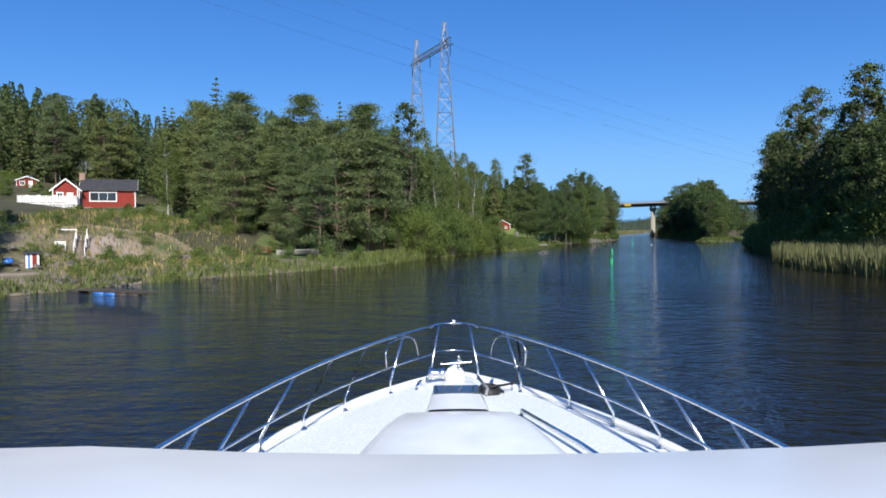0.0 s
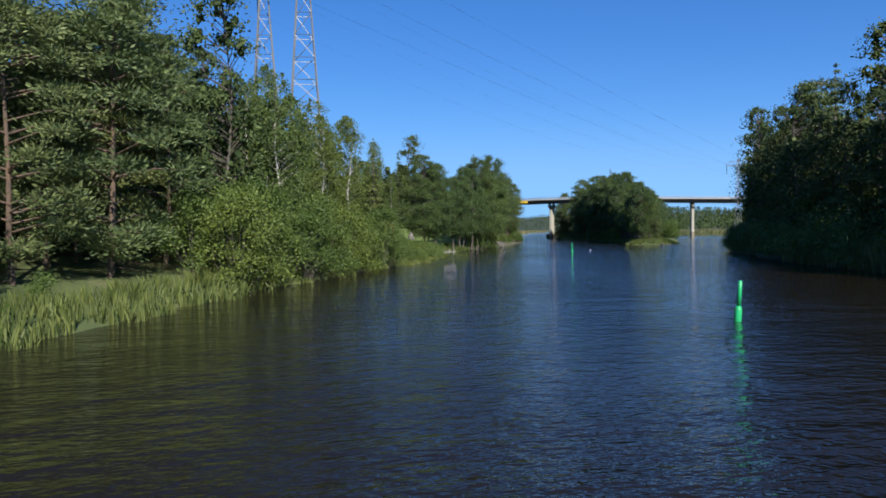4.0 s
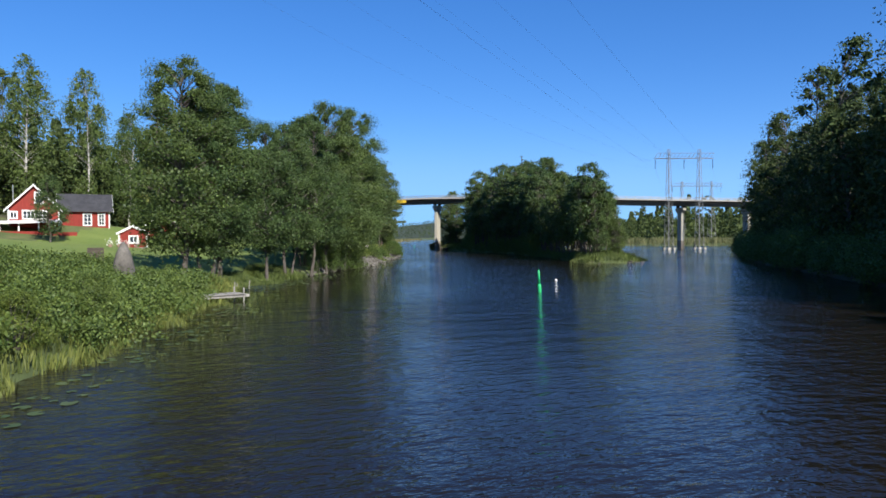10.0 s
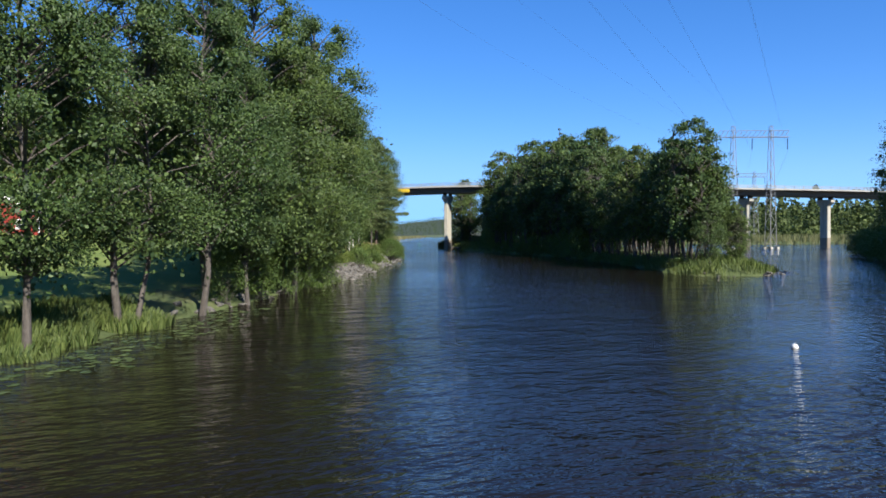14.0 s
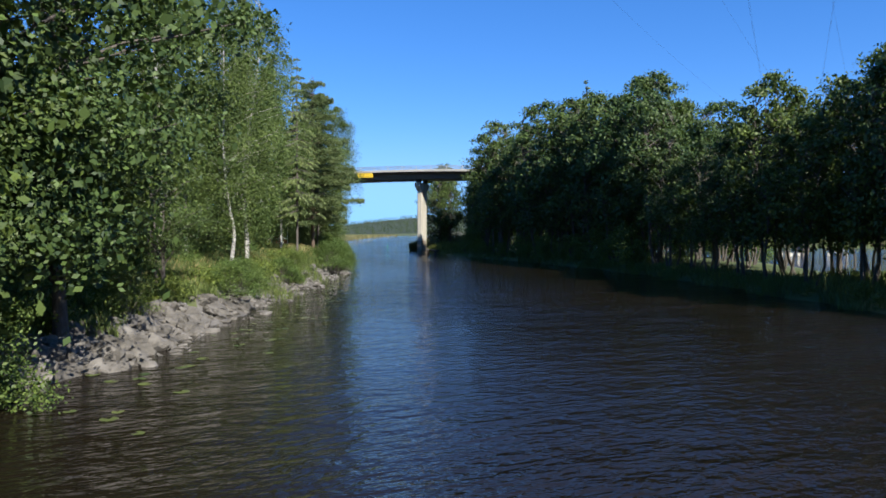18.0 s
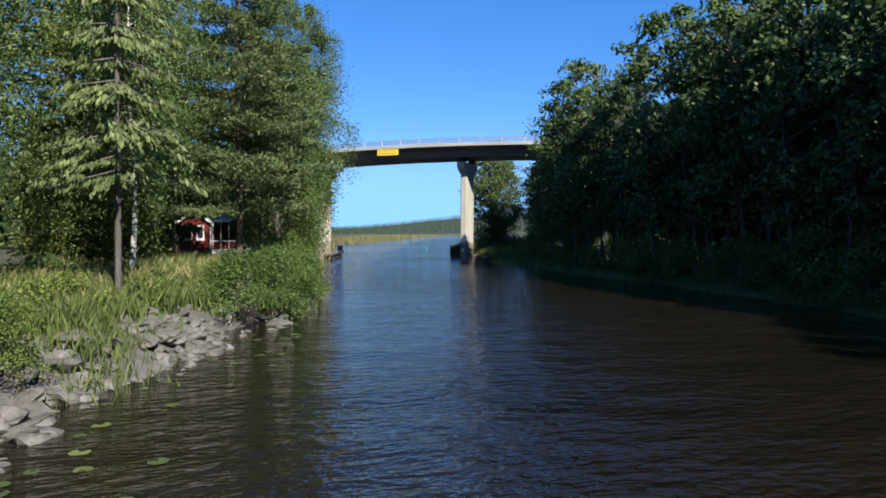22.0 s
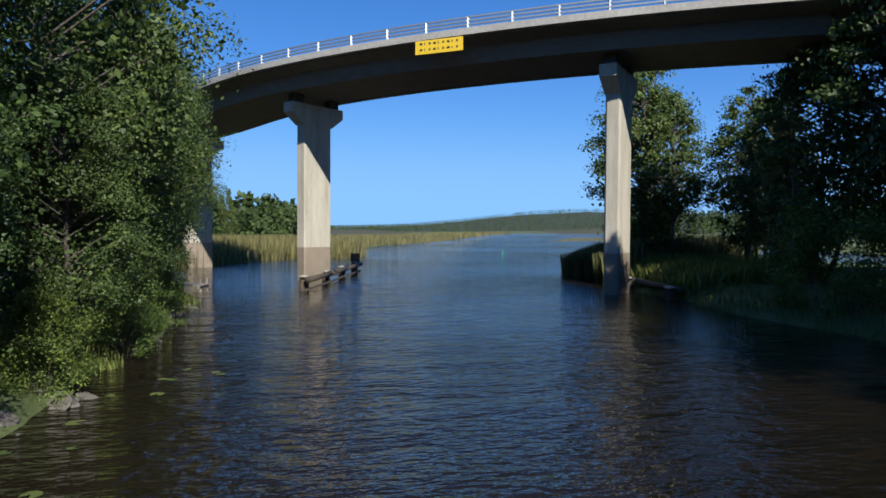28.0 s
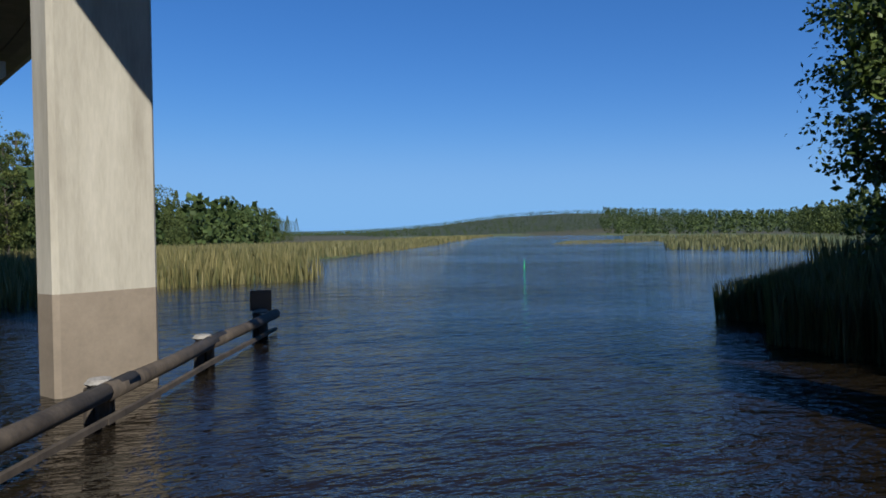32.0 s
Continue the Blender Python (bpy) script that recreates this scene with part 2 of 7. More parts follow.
def water_material():
    m, nt, b = nodes_of("river_water")
    murk = ramp(nt, noise_tex(nt, 0.05, 3, 0.5, "World"), [(0.3, (0.0085, 0.0068, 0.0043)), (0.7, (0.013, 0.0098, 0.0062))])
    nt.links.new(murk, b.inputs["Base Color"])
    b.inputs["Roughness"].default_value, b.inputs["IOR"].default_value = 0.02, 1.33
    swell = noise_tex(nt, 0.4, 4, 0.62, "World", (0.75, 1.5, 1))
    chop = noise_tex(nt, 2.6, 3, 0.6, "World", (0.85, 1.5, 1))
    calm = ramp(nt, noise_tex(nt, 0.035, 3, 0.5, "World"), [(0.35, (0.45, 0.45, 0.45)), (0.62, (1, 1, 1))])
    first = nt.nodes.new("ShaderNodeBump")
    first.inputs["Distance"].default_value = 0.42
    nt.links.new(mixed(nt, calm, calm), first.inputs["Strength"])
    nt.links.new(swell, first.inputs["Height"])
    second = nt.nodes.new("ShaderNodeBump")
    second.inputs["Distance"].default_value = 0.1
    nt.links.new(calm, second.inputs["Strength"])
    nt.links.new(chop, second.inputs["Height"])
    nt.links.new(first.outputs[0], second.inputs["Normal"])
    nt.links.new(second.outputs[0], b.inputs["Normal"])
    return m


M_WATER = water_material()


# ---- building blocks ----
class Shape:
    """Vertices and faces of one mesh, put together from simple solids."""

    def __init__(self):
        self.v, self.f = [], []

    def add(self, verts, faces):
        n = len(self.v)
        self.v += [tuple(p) for p in verts]
        self.f += [tuple(i + n for i in face) for face in faces]
        return self

    def hexa(self, p):
        """Eight corners: four below, four above, both counter-clockwise from above."""
        return self.add(p, [(3, 2, 1, 0), (4, 5, 6, 7), (0, 1, 5, 4), (1, 2, 6, 5), (2, 3, 7, 6), (3, 0, 4, 7)])

    def box(self, x0, y0, z0, x1, y1, z1):
        return self.hexa([(x0, y0, z0), (x1, y0, z0), (x1, y1, z0), (x0, y1, z0), (x0, y0, z1), (x1, y0, z1), (x1, y1, z1), (x0, y1, z1)])

    def tube(self, a, b, r0, r1=None, n=8, caps=True):
        return self.pipe([a, b], [r0, r0 if r1 is None else r1], n, caps)

    def pipe(self, pts, radii, n=8, caps=True):
        pts = [Vector(p) for p in pts]
        base = len(self.v)
        for i, p in enumerate(pts):
            d = (pts[min(i + 1, len(pts) - 1)] - pts[max(i - 1, 0)]).normalized()
            u = d.cross(Vector((0, 0, 1)) if abs(d.z) < 0.9 else Vector((1, 0, 0))).normalized()
            w = d.cross(u)
            r = radii[i] if isinstance(radii, (list, tuple)) else radii
            for k in range(n):
                a = 2 * math.pi * k / n
                self.v.append(tuple(p + (u * math.cos(a) + w * math.sin(a)) * r))
        for i in range(len(pts) - 1):
            for k in range(n):
                j = (k + 1) % n
                self.f.append((base + i * n + k, base + i * n + j, base + (i + 1) * n + j, base + (i + 1) * n + k))
        if caps:
            self.f.append(tuple(base + k for k in reversed(range(n))))
            self.f.append(tuple(base + (len(pts) - 1) * n + k for k in range(n)))
        return self

    def beam(self, a, b, w, h):
        """A bar of rectangular section between two points."""
        a, b = Vector(a), Vector(b)
        d = (b - a).normalized()
        u = d.cross(Vector((0, 0, 1)) if abs(d.z) < 0.95 else Vector((0, 1, 0))).normalized() * w / 2
        s = u.cross(d).normalized() * h / 2
        c = [a - u - s, a + u - s, b + u - s, b - u - s, a - u + s, a + u + s, b + u + s, b - u + s]
        return self.hexa(c)

    def prism(self, outline, z0, z1):
        """An outline in the plan, drawn up from z0 to z1."""
        n = len(outline)
        v = [(x, y, z0) for x, y in outline] + [(x, y, z1) for x, y in outline]
        f = [tuple(reversed(range(n))), tuple(range(n, 2 * n))]
        f += [(i, (i + 1) % n, n + (i + 1) % n, n + i) for i in range(n)]
        return self.add(v, f)

    def revolve(self, profile, n=16, cx=0.0, cy=0.0):
        base = len(self.v)
        for r, z in profile:
            for k in range(n):
                a = 2 * math.pi * k / n
                self.v.append((cx + r * math.cos(a), cy + r * math.sin(a), z))
        for i in range(len(profile) - 1):
            for k in range(n):
                j = (k + 1) % n
                self.f.append((base + i * n + k, base + i * n + j, base + (i + 1) * n + j, base + (i + 1) * n + k))
        self.f.append(tuple(base + k for k in reversed(range(n))))
        self.f.append(tuple(base + (len(profile) - 1) * n + k for k in range(n)))
        return self


def mesh_of(name, verts, faces, mat, smooth=False):
    me = bpy.data.meshes.new(name)
    me.from_pydata(verts, [], faces)
    me.materials.append(mat)
    if smooth:
        me.polygons.foreach_set("use_smooth", [True] * len(me.polygons))
    me.update()
    return me


def part(name, shape, mat, parent=None, label="", smooth=False):
    ob = new(name, mesh_of(name, shape.v, shape.f, mat, smooth))
    if parent:
        ob.parent = parent
    return tagged(ob, label)


def thing(name, m, label, category, group="", kind=""):
    ob = new(name)
    ob.empty_display_size = 0.2
    ob.matrix_basis = m
    return tagged(ob, label, category, group, kind)


def quads(name, verts, mat):
    """A mesh of loose four-cornered blades, from an array of corners n x 4 x 3."""
    n = len(verts)
    me = bpy.data.meshes.new(name)
    me.vertices.add(n * 4)
    me.vertices.foreach_set("co", np.asarray(verts, np.float32).reshape(-1))
    me.loops.add(n * 4)
    me.loops.foreach_set("vertex_index", np.arange(n * 4, dtype=np.int32))
    me.polygons.add(n)
    me.polygons.foreach_set("loop_start", np.arange(0, n * 4, 4, dtype=np.int32))
    me.materials.append(mat)
    me.update(calc_edges=True)
    return me


def unit(rng, n):
    d = rng.normal(size=(n, 3))
    return d / np.linalg.norm(d, axis=1, keepdims=True)


def leaf_quads(rng, centres, length, width, axis=None, spread=1.0, face=None):
    """Pointed leaves round the given centres. axis: the way the leaves point, face: the way their blades look, both with a random spread."""
    n = len(centres)
    a = unit(rng, n) * spread + (0 if axis is None else axis)
    a /= np.linalg.norm(a, axis=1, keepdims=True)
    b = np.cross(a, unit(rng, n) if face is None else face + unit(rng, n) * 0.55)
    b /= np.linalg.norm(b, axis=1, keepdims=True) + 1e-9
    s = rng.uniform(0.7, 1.3, (n, 1))
    a, b = a * length * s / 2, b * width * s / 2
    return np.stack([centres - a, centres - a * 0.1 + b, centres + a, centres - a * 0.1 - b], 1)


# ---- the lie of the land ----
LEFT = [(-70, -80), (-34, 0), (-26, 28), (-22.5, 37), (-19, 46), (-13, 54), (-7, 65), (-1.5, 82), (5, 97), (10, 106), (14, 116), (18, 132), (20, 142), (26, 152), (31, 162),
        (36, 171), (40, 179), (46, 194), (50, 203), (55, 217), (57, 228), (58.3, 240), (59, 256), (57, 266), (53.5, 277), (55, 293), (62, 304), (71, 306), (73, 309), (68, 322), (71, 340), (80, 352), (97, 396), (130, 474),
        (240, 760), (400, 1150), (-4000, 1400), (-4000, -80)]
RIGHT = [(30, -80), (31, 20), (34, 48), (37.5, 74), (44, 97), (56.5, 124), (81, 157), (112, 191), (150, 196), (230, 160), (600, 110), (4000, 110), (4000, -80)]
ISLE = [(62.5, 166), (66, 173), (70, 184), (74.5, 197), (77.5, 212), (78.8, 226), (79.4, 240), (80.5, 252), (82.3, 262), (83, 269), (86, 275.5), (91, 279), (98, 281), (107, 280), (116, 270), (112, 247),
        (102, 218), (91, 198), (81, 183), (72.5, 168.5), (68, 163.5)]
FAR = [(150, 310), (172, 272), (215, 255), (300, 238), (4000, 238), (4000, 4000), (-4000, 4000), (-4000, 1500), (420, 1180), (520, 1130), (480, 1000), (330, 640), (236, 505), (228, 450), (190, 400), (160, 350)]


def signed(poly, x, y):
    """Distance to an outline, above zero inside."""
    best = np.full(x.shape, 1e9)
    inside = np.zeros(x.shape, bool)
    for (ax, ay), (bx, by) in zip(poly, poly[1:] + poly[:1]):
        dx, dy = bx - ax, by - ay
        s = np.clip(((x - ax) * dx + (y - ay) * dy) / (dx * dx + dy * dy), 0, 1)
        best = np.minimum(best, np.hypot(x - ax - s * dx, y - ay - s * dy))
        if ay != by:
            inside ^= ((ay > y) != (by > y)) & (x < (bx - ax) * (y - ay) / (by - ay) + ax)
    return np.where(inside, best, -best)


def ripple(x, y):
    return 0.5 * np.sin(x * 0.31 + 1.3 * np.sin(y * 0.17)) + 0.5 * np.sin(y * 0.27 + 1.7 * np.sin(x * 0.13)) + 0.3 * np.sin(x * 0.9 + y * 0.7)


def smooth_step(a, b, v):
    s = np.clip((v - a) / (b - a), 0, 1)
    return s * s * (3 - 2 * s)


def height(x, y):
    x, y = np.asarray(x, float), np.asarray(y, float)
    l, r, i, f = (signed(p, x, y) for p in (LEFT, RIGHT, ISLE, FAR))
    d = np.maximum(np.maximum(l, r), np.maximum(i, f)) + 0.35 * ripple(x * 2.2, y * 2.2)
    bank = (0.75 + 0.6 * smooth_step(172, 184, y) * (1 - smooth_step(222, 232, y)) * (l > -1)) * (1 - np.exp(-np.maximum(d, 0) / 1.3))
    slope = 0.115 * (1 - smooth_step(185, 215, y)) + 0.02
    back = 3 + 5 * (1 - smooth_step(62, 90, y))
    ledge = 1.5 * smooth_step(11, 15, l) * (1 - smooth_step(66, 95, y)) * smooth_step(20, 34, y)
    rise_l = np.where(l > back, slope * np.minimum(l - back, 150) + 0.06 * np.maximum(l - 60, 0).clip(0, 300) * (1 - smooth_step(200, 330, y)), 0)
    knoll = ledge + 0.25 * np.exp(-(((x + 32) / 12) ** 2 + ((y - 66) / 10) ** 2)) * smooth_step(0, 8, l)
    mound = 1.0 * np.exp(-(((x - 7) / 7) ** 2 + ((y - 122) / 9) ** 2)) * smooth_step(0, 5, l)
    yard = -2.2 * np.exp(-(((x + 59) / 9) ** 2 + ((y - 99) / 8) ** 2)) - 1.4 * np.exp(-(((x - 3) / 10) ** 2 + ((y - 174) / 10) ** 2))
    rise_r = np.where(r > 2, 0.09 * np.minimum(r - 2, 120), 0)
    rise_f = np.where(f > 90, 0.012 * np.minimum(f - 90, 300), 0)
    hills = (f > 0) * (46 * np.exp(-(((x - 820) / 320) ** 2 + ((y - 1850) / 420) ** 2)) + 3 * np.exp(-(((x - 300) / 500) ** 2 + ((y - 2300) / 500) ** 2))
                       + 38 * np.exp(-(((x - 1500) / 500) ** 2 + ((y - 1300) / 600) ** 2)))
    marsh = 1 - smooth_step(268, 296, y) * (l > 0) * (1 - smooth_step(60, 160, l))
    land = (bank + (rise_l + knoll + mound + yard) * marsh + rise_r + rise_f + hills * smooth_step(0, 200, f)) * (0.35 + 0.65 * marsh) + 0.1 * ripple(x, y) * smooth_step(0.5, 4, d)
    return np.where(d > 0, land, np.maximum(0.3 * d, -2.5))


def gz(x, y):
    return float(height(np.array([x]), np.array([y]))[0])


def spaced(inner0, inner1, step, reach, grow):
    a = list(np.arange(inner0, inner1 + step / 2, step))
    s = step
    while a[-1] < inner1 + reach:
        s *= grow
        a.append(a[-1] + s)
    s = step
    while a[0] > inner0 - reach:
        s *= grow
        a.insert(0, a[0] - s)
    return np.array(a)


def ground():
    xs, ys = spaced(-60, 120, 1.1, 3800, 1.13), spaced(20, 310, 1.1, 3600, 1.13)
    gx, gy = np.meshgrid(xs, ys)
    z = height(gx, gy)
    w, h = len(xs), len(ys)
    idx = np.arange(w * h).reshape(h, w)
    me = bpy.data.meshes.new("ground")
    me.vertices.add(w * h)
    me.vertices.foreach_set("co", np.stack([gx, gy, z], -1).astype(np.float32).reshape(-1))
    f = np.stack([idx[:-1, :-1], idx[:-1, 1:], idx[1:, 1:], idx[1:, :-1]], -1).reshape(-1, 4)
    me.loops.add(f.size)
    me.loops.foreach_set("vertex_index", f.reshape(-1).astype(np.int32))
    me.polygons.add(len(f))
    me.polygons.foreach_set("loop_start", np.arange(0, f.size, 4, dtype=np.int32))
    cx, cy = (gx[:-1, :-1] + gx[1:, 1:]) / 2, (gy[:-1, :-1] + gy[1:, 1:]) / 2
    l = signed(LEFT, cx, cy)
    kind = np.full(cx.shape, 2)
    kind[(l > -3) & (l < 14 + 3 * ripple(cx, cy))] = 0
    kind[(cy > 106) & (cy < 185) & (l > 0) & (l < 60)] = 0
    kind[(signed(ISLE, cx, cy) > -2)] = 0
    kind[(signed(FAR, cx, cy) > -2) & (signed(FAR, cx, cy) < 90)] = 0
    kind[signed(FAR, cx, cy) > 150] = 5
    kind[(cy > 138) & (cy < 186) & (l > 3) & (l < 30)] = 1
    kind[(cy > 205) & (cy < 222) & (l > 6) & (l < 25)] = 1
    kind[(l > -1) & (l < 34 + 4 * ripple(cx, cy)) & (cy < 62) & (cx > -60)] = 3
    kind[np.hypot((cx - 7) / 4, (cy - 117) / 5) < 1] = 3
    kind[(l > -2.5) & (l < 1.5 + 0.8 * ripple(cx * 2, cy * 2)) & (cy > 172) & (cy < 231)] = 4
    me.polygons.foreach_set("material_index", kind.reshape(-1).astype(np.int32))
    me.polygons.foreach_set("use_smooth", [True] * len(f))
    for m in (M_MEADOW, M_LAWN, M_FLOOR, M_ROCKSOIL, M_STONE, M_WOODLAND):
        me.materials.append(m)
    me.update(calc_edges=True)
    return tagged(new("ground", me), "grassy and wooded river banks", "ground", kind="structure")


ground()
ws = Shape()
for a in range(-4, 4):
    for b in range(-4, 4):
        ws.add([(a * 1000, b * 1000, 0), (a * 1000 + 1000, b * 1000, 0), (a * 1000 + 1000, b * 1000 + 1000, 0), (a * 1000, b * 1000 + 1000, 0)], [(0, 1, 2, 3)])
tagged(part("water", ws, M_WATER), "dark brown rippled river water", "water", kind="structure")


# ---- plants ----
def crown_points(rng, n, h, base, radius, peak=0.4, taper=1.7):
    """Centres of leaf clusters in an uneven egg-shaped crown."""
    u = rng.uniform(0, 1, n) ** 0.9
    env = np.where(u < peak, np.sqrt(u / peak + 0.08), np.sqrt(np.maximum(0, 1 - ((u - peak) / (1 - peak)) ** taper)) + 0.06)
    a = np.arange(n) * 2.39996 + rng.uniform(-0.5, 0.5, n)
    rho = radius * env * rng.uniform(0.45, 1.08, n) ** 0.7
    z = base + u * (h - base)
    return np.stack([rho * np.cos(a), rho * np.sin(a), z], 1)


def bend(rng, h, lean):
    k = np.linspace(0, 1, 7)
    off = np.cumsum(rng.normal(0, lean, (7, 2)), 0)
    off[0] = 0
    return [(float(off[i, 0]), float(off[i, 1]), float(k[i] * h)) for i in range(7)]


def leafy(name, seed, h, base, radius, leaf, bark, n_leaf, size, r0, clusters=46, droop=0.0, stems=1, peak=0.4, puff=0.24, lean=0.14, flat=0.42, inner_size=1.6, limb=0.28, taper=1.7):
    """A broad-leaved tree: tapered trunk with limbs, and a crown of single leaves in uneven clusters."""
    rng = np.random.default_rng(seed)
    top = thing(name, Matrix(), "", "tree")
    c = crown_points(rng, clusters, h, base, radius, peak, taper)
    wood = Shape()
    trunks = []
    for s in range(stems):
        pts = bend(rng, h * (0.9 if s == 0 else rng.uniform(0.65, 0.85)), lean)
        if stems > 1:
            a = 2 * math.pi * s / stems + rng.uniform(-0.4, 0.4)
            pts = [(x + math.cos(a) * (0.25 + z * 0.09), y + math.sin(a) * (0.25 + z * 0.09), z) for x, y, z in pts]
        pts[0] = (pts[0][0], pts[0][1], -0.3)
        rad = [r0 * (1.25 if i == 0 else 1 - 0.9 * i / 6) * (1 if s == 0 else 0.75) for i in range(7)]
        wood.pipe(pts, rad, 8, False)
        trunks.append(pts)
    for k, p in enumerate(c):
        pts = trunks[k % stems]
        zz = max(base * 0.5, p[2] - 0.35 * math.hypot(p[0], p[1]) - 0.6)
        t = min(5.9, max(0.3, zz / (pts[-1][2]) * 6))
        i = int(t)
        a = Vector(pts[i]).lerp(Vector(pts[i + 1]), t - i)
        mid = a.lerp(Vector(p), 0.55) + Vector((0, 0, 0.25))
        wood.pipe([a, mid, Vector(p)], [r0 * limb, r0 * limb * 0.6, 0.012], 4, False)
    part("trunk", wood, bark, top, smooth=True)
    pick = rng.integers(0, clusters, n_leaf)
    spread = (puff * radius * rng.uniform(0.6, 1.3, clusters) * (1 - 0.3 * ((c[:, 2] - base) / (h - base)) ** 3))[pick, None]
    off = np.clip(rng.normal(size=(n_leaf, 3)), -1.6, 1.6) * spread * (1, 1, flat)
    off[:, 2] -= 0.35 * (off[:, 0] ** 2 + off[:, 1] ** 2) / (radius * 0.5)
    if droop:
        off[:, 2] -= np.minimum(rng.exponential(droop, n_leaf), 2.6 * droop)
    pos = c[pick] + off
    pos[:, 2] = np.maximum(pos[:, 2], 0.25 + 0.2 * rng.random(n_leaf))
    axis = np.tile((0, 0, -0.7 - droop), (n_leaf, 1)) + off / (np.linalg.norm(off, axis=1, keepdims=True) + 0.01) * 0.5
    out = np.stack([pos[:, 0], pos[:, 1], 0 * pos[:, 2]], 1) / radius
    face = off / (np.linalg.norm(off, axis=1, keepdims=True) + 0.01) * 0.8 + out * 0.5 + (0, 0, 0.7)
    q = leaf_quads(rng, pos, size, size * 0.62, axis * 0.4, 1.0, face)
    inner = rng.integers(0, clusters, n_leaf // 4)
    pin = c[inner] * (0.8, 0.8, 1) + rng.normal(size=(n_leaf // 4, 3)) * radius * 0.16 * (1.1 - (c[inner, 2:3] - base) / (h - base))
    pin[:, 2] = np.maximum(pin[:, 2], 0.4)
    q2 = leaf_quads(rng, pin, size * inner_size, size * inner_size * 0.65)
    crown = new("crown", quads("crown", np.concatenate([q, q2]), leaf))
    crown.parent = top
    return top


def spruce(name, seed, h, radius, mat, levels=30, per=7, low=0.06, sparse=0.0, fine=1.0, fall=0.28, girth=0.018, wid=0.42, hang=None):
    """A spruce: drooping boughs in whorls, each set with sprays of needles."""
    rng = np.random.default_rng(seed)
    top = thing(name, Matrix(), "", "tree")
    wood = Shape()
    wood.pipe(bend(rng, h, 0.03)[:1] + [(0, 0, h * 0.5), (0, 0, h * 0.98)], [girth * h, girth * 0.6 * h, 0.01], 7, False)
    cen, ax, le = [], [], []
    for i in range(levels):
        u = low + (1 - low) * (i + rng.uniform(0, 0.6)) / levels
        reach = radius * (1 - u) ** 0.75 * rng.uniform(0.8, 1.12) + 0.12
        for k in range(per):
            if rng.random() < sparse:
                continue
            a = rng.uniform(0, 2 * math.pi)
            r = reach * rng.uniform(0.7, 1.1)
            d = np.array([math.cos(a), math.sin(a), 0])
            side = np.array([-d[1], d[0], 0])
            drop = fall * r * rng.uniform(0.6, 1.3)
            if u < 0.75 and k % 2 == 0:
                wood.pipe([(0, 0, u * h), tuple(d * r * 0.9 + (0, 0, u * h - drop * 0.8))], [0.035, 0.01], 3, False)
            n = max(3, int(r * 5.5 * fine * fine))
            s = (np.arange(n) + rng.random(n)) / n
            p = d * (r * s)[:, None] + np.stack([0 * s, 0 * s, u * h - drop * s ** 1.5 + 0.18 * r * s * (s > 0.7)], 1)
            p += side * (rng.normal(0, 0.16 if hang is None else 0.07 + 0.12 * (1 - hang), n) * (1.1 - s) * r * 0.7)[:, None]
            p[:, 2] += rng.normal(0, 0.07 if hang is None else 0.03, n) - 0.1
            cen.append(p)
            ax.append(np.tile(d, (n, 1)) + side * rng.choice([-0.9, 0.9], n)[:, None] + np.array([0, 0, -0.55]))
            if hang is not None:
                ax[-1] = d * 0.5 + side * (rng.choice([-1, 1], n) * (1 - 0.75 * hang))[:, None] + np.array([0, 0, -1.2 * hang])
                cen[-1][:, 2] -= 0.12 * hang
            le.append(np.full(n, (0.4 + 0.12 * r) / fine))
    cen, ax, le = np.concatenate(cen), np.concatenate(ax), np.concatenate(le)[:, None]
    part("trunk", wood, M_BARK, top, smooth=True)
    crown = new("crown", quads("crown", leaf_quads(rng, cen, le, le * wid, ax / np.linalg.norm(ax, axis=1, keepdims=True), 0.35), mat))
    crown.parent = top
    return top


def pine(name, seed, h, base, radius, n_tuft=2600, peak=0.45, taper=1.7, tuft=0.3, thin=0.085):
    """A pine: bare reddish trunk, crooked limbs and cushions of needle tufts."""
    rng = np.random.default_rng(seed)
    top = thing(name, Matrix(), "", "tree")
    wood = Shape()
    pts = bend(rng, h * 0.95, 0.1)
    pts[0] = (0, 0, -0.3)
    wood.pipe(pts, [0.0095 * h * (1.15 - i / 6.3) for i in range(7)], 8, False)
    n = 74
    c = crown_points(rng, n, h, base, radius, peak, taper)
    for p in c:
        z = max(base * 0.7, p[2] - 0.15 * math.hypot(p[0], p[1]))
        t = min(5.9, z / pts[-1][2] * 6)
        i = int(t)
        a = Vector(pts[i]).lerp(Vector(pts[i + 1]), t - i)
        wood.pipe([a, a.lerp(Vector(p), 0.6) + Vector((0, 0, 0.2)), Vector(p)], [0.07, 0.045, 0.015], 4, False)
    for k in range(9):
        z, a = rng.uniform(base * 0.35, base), rng.uniform(0, 6.28)
        wood.pipe([(pts[2][0], pts[2][1], z), (pts[2][0] + math.cos(a) * 1.3, pts[2][1] + math.sin(a) * 1.3, z + rng.uniform(-0.3, 0.2))], [0.03, 0.008], 3, False)
    part("trunk", wood, M_PBARK, top, smooth=True)
    pick = rng.integers(0, n, n_tuft)
    off = rng.normal(size=(n_tuft, 3)) * radius * 0.17 * (1, 1, 0.36)
    q = leaf_quads(rng, c[pick] + off, tuft, thin, off / (np.linalg.norm(off, axis=1, keepdims=True) + 0.01) + (0, 0, 0.35), 0.6)
    crown = new("crown", quads("crown", q, M_PINE))
    crown.parent = top
    return top


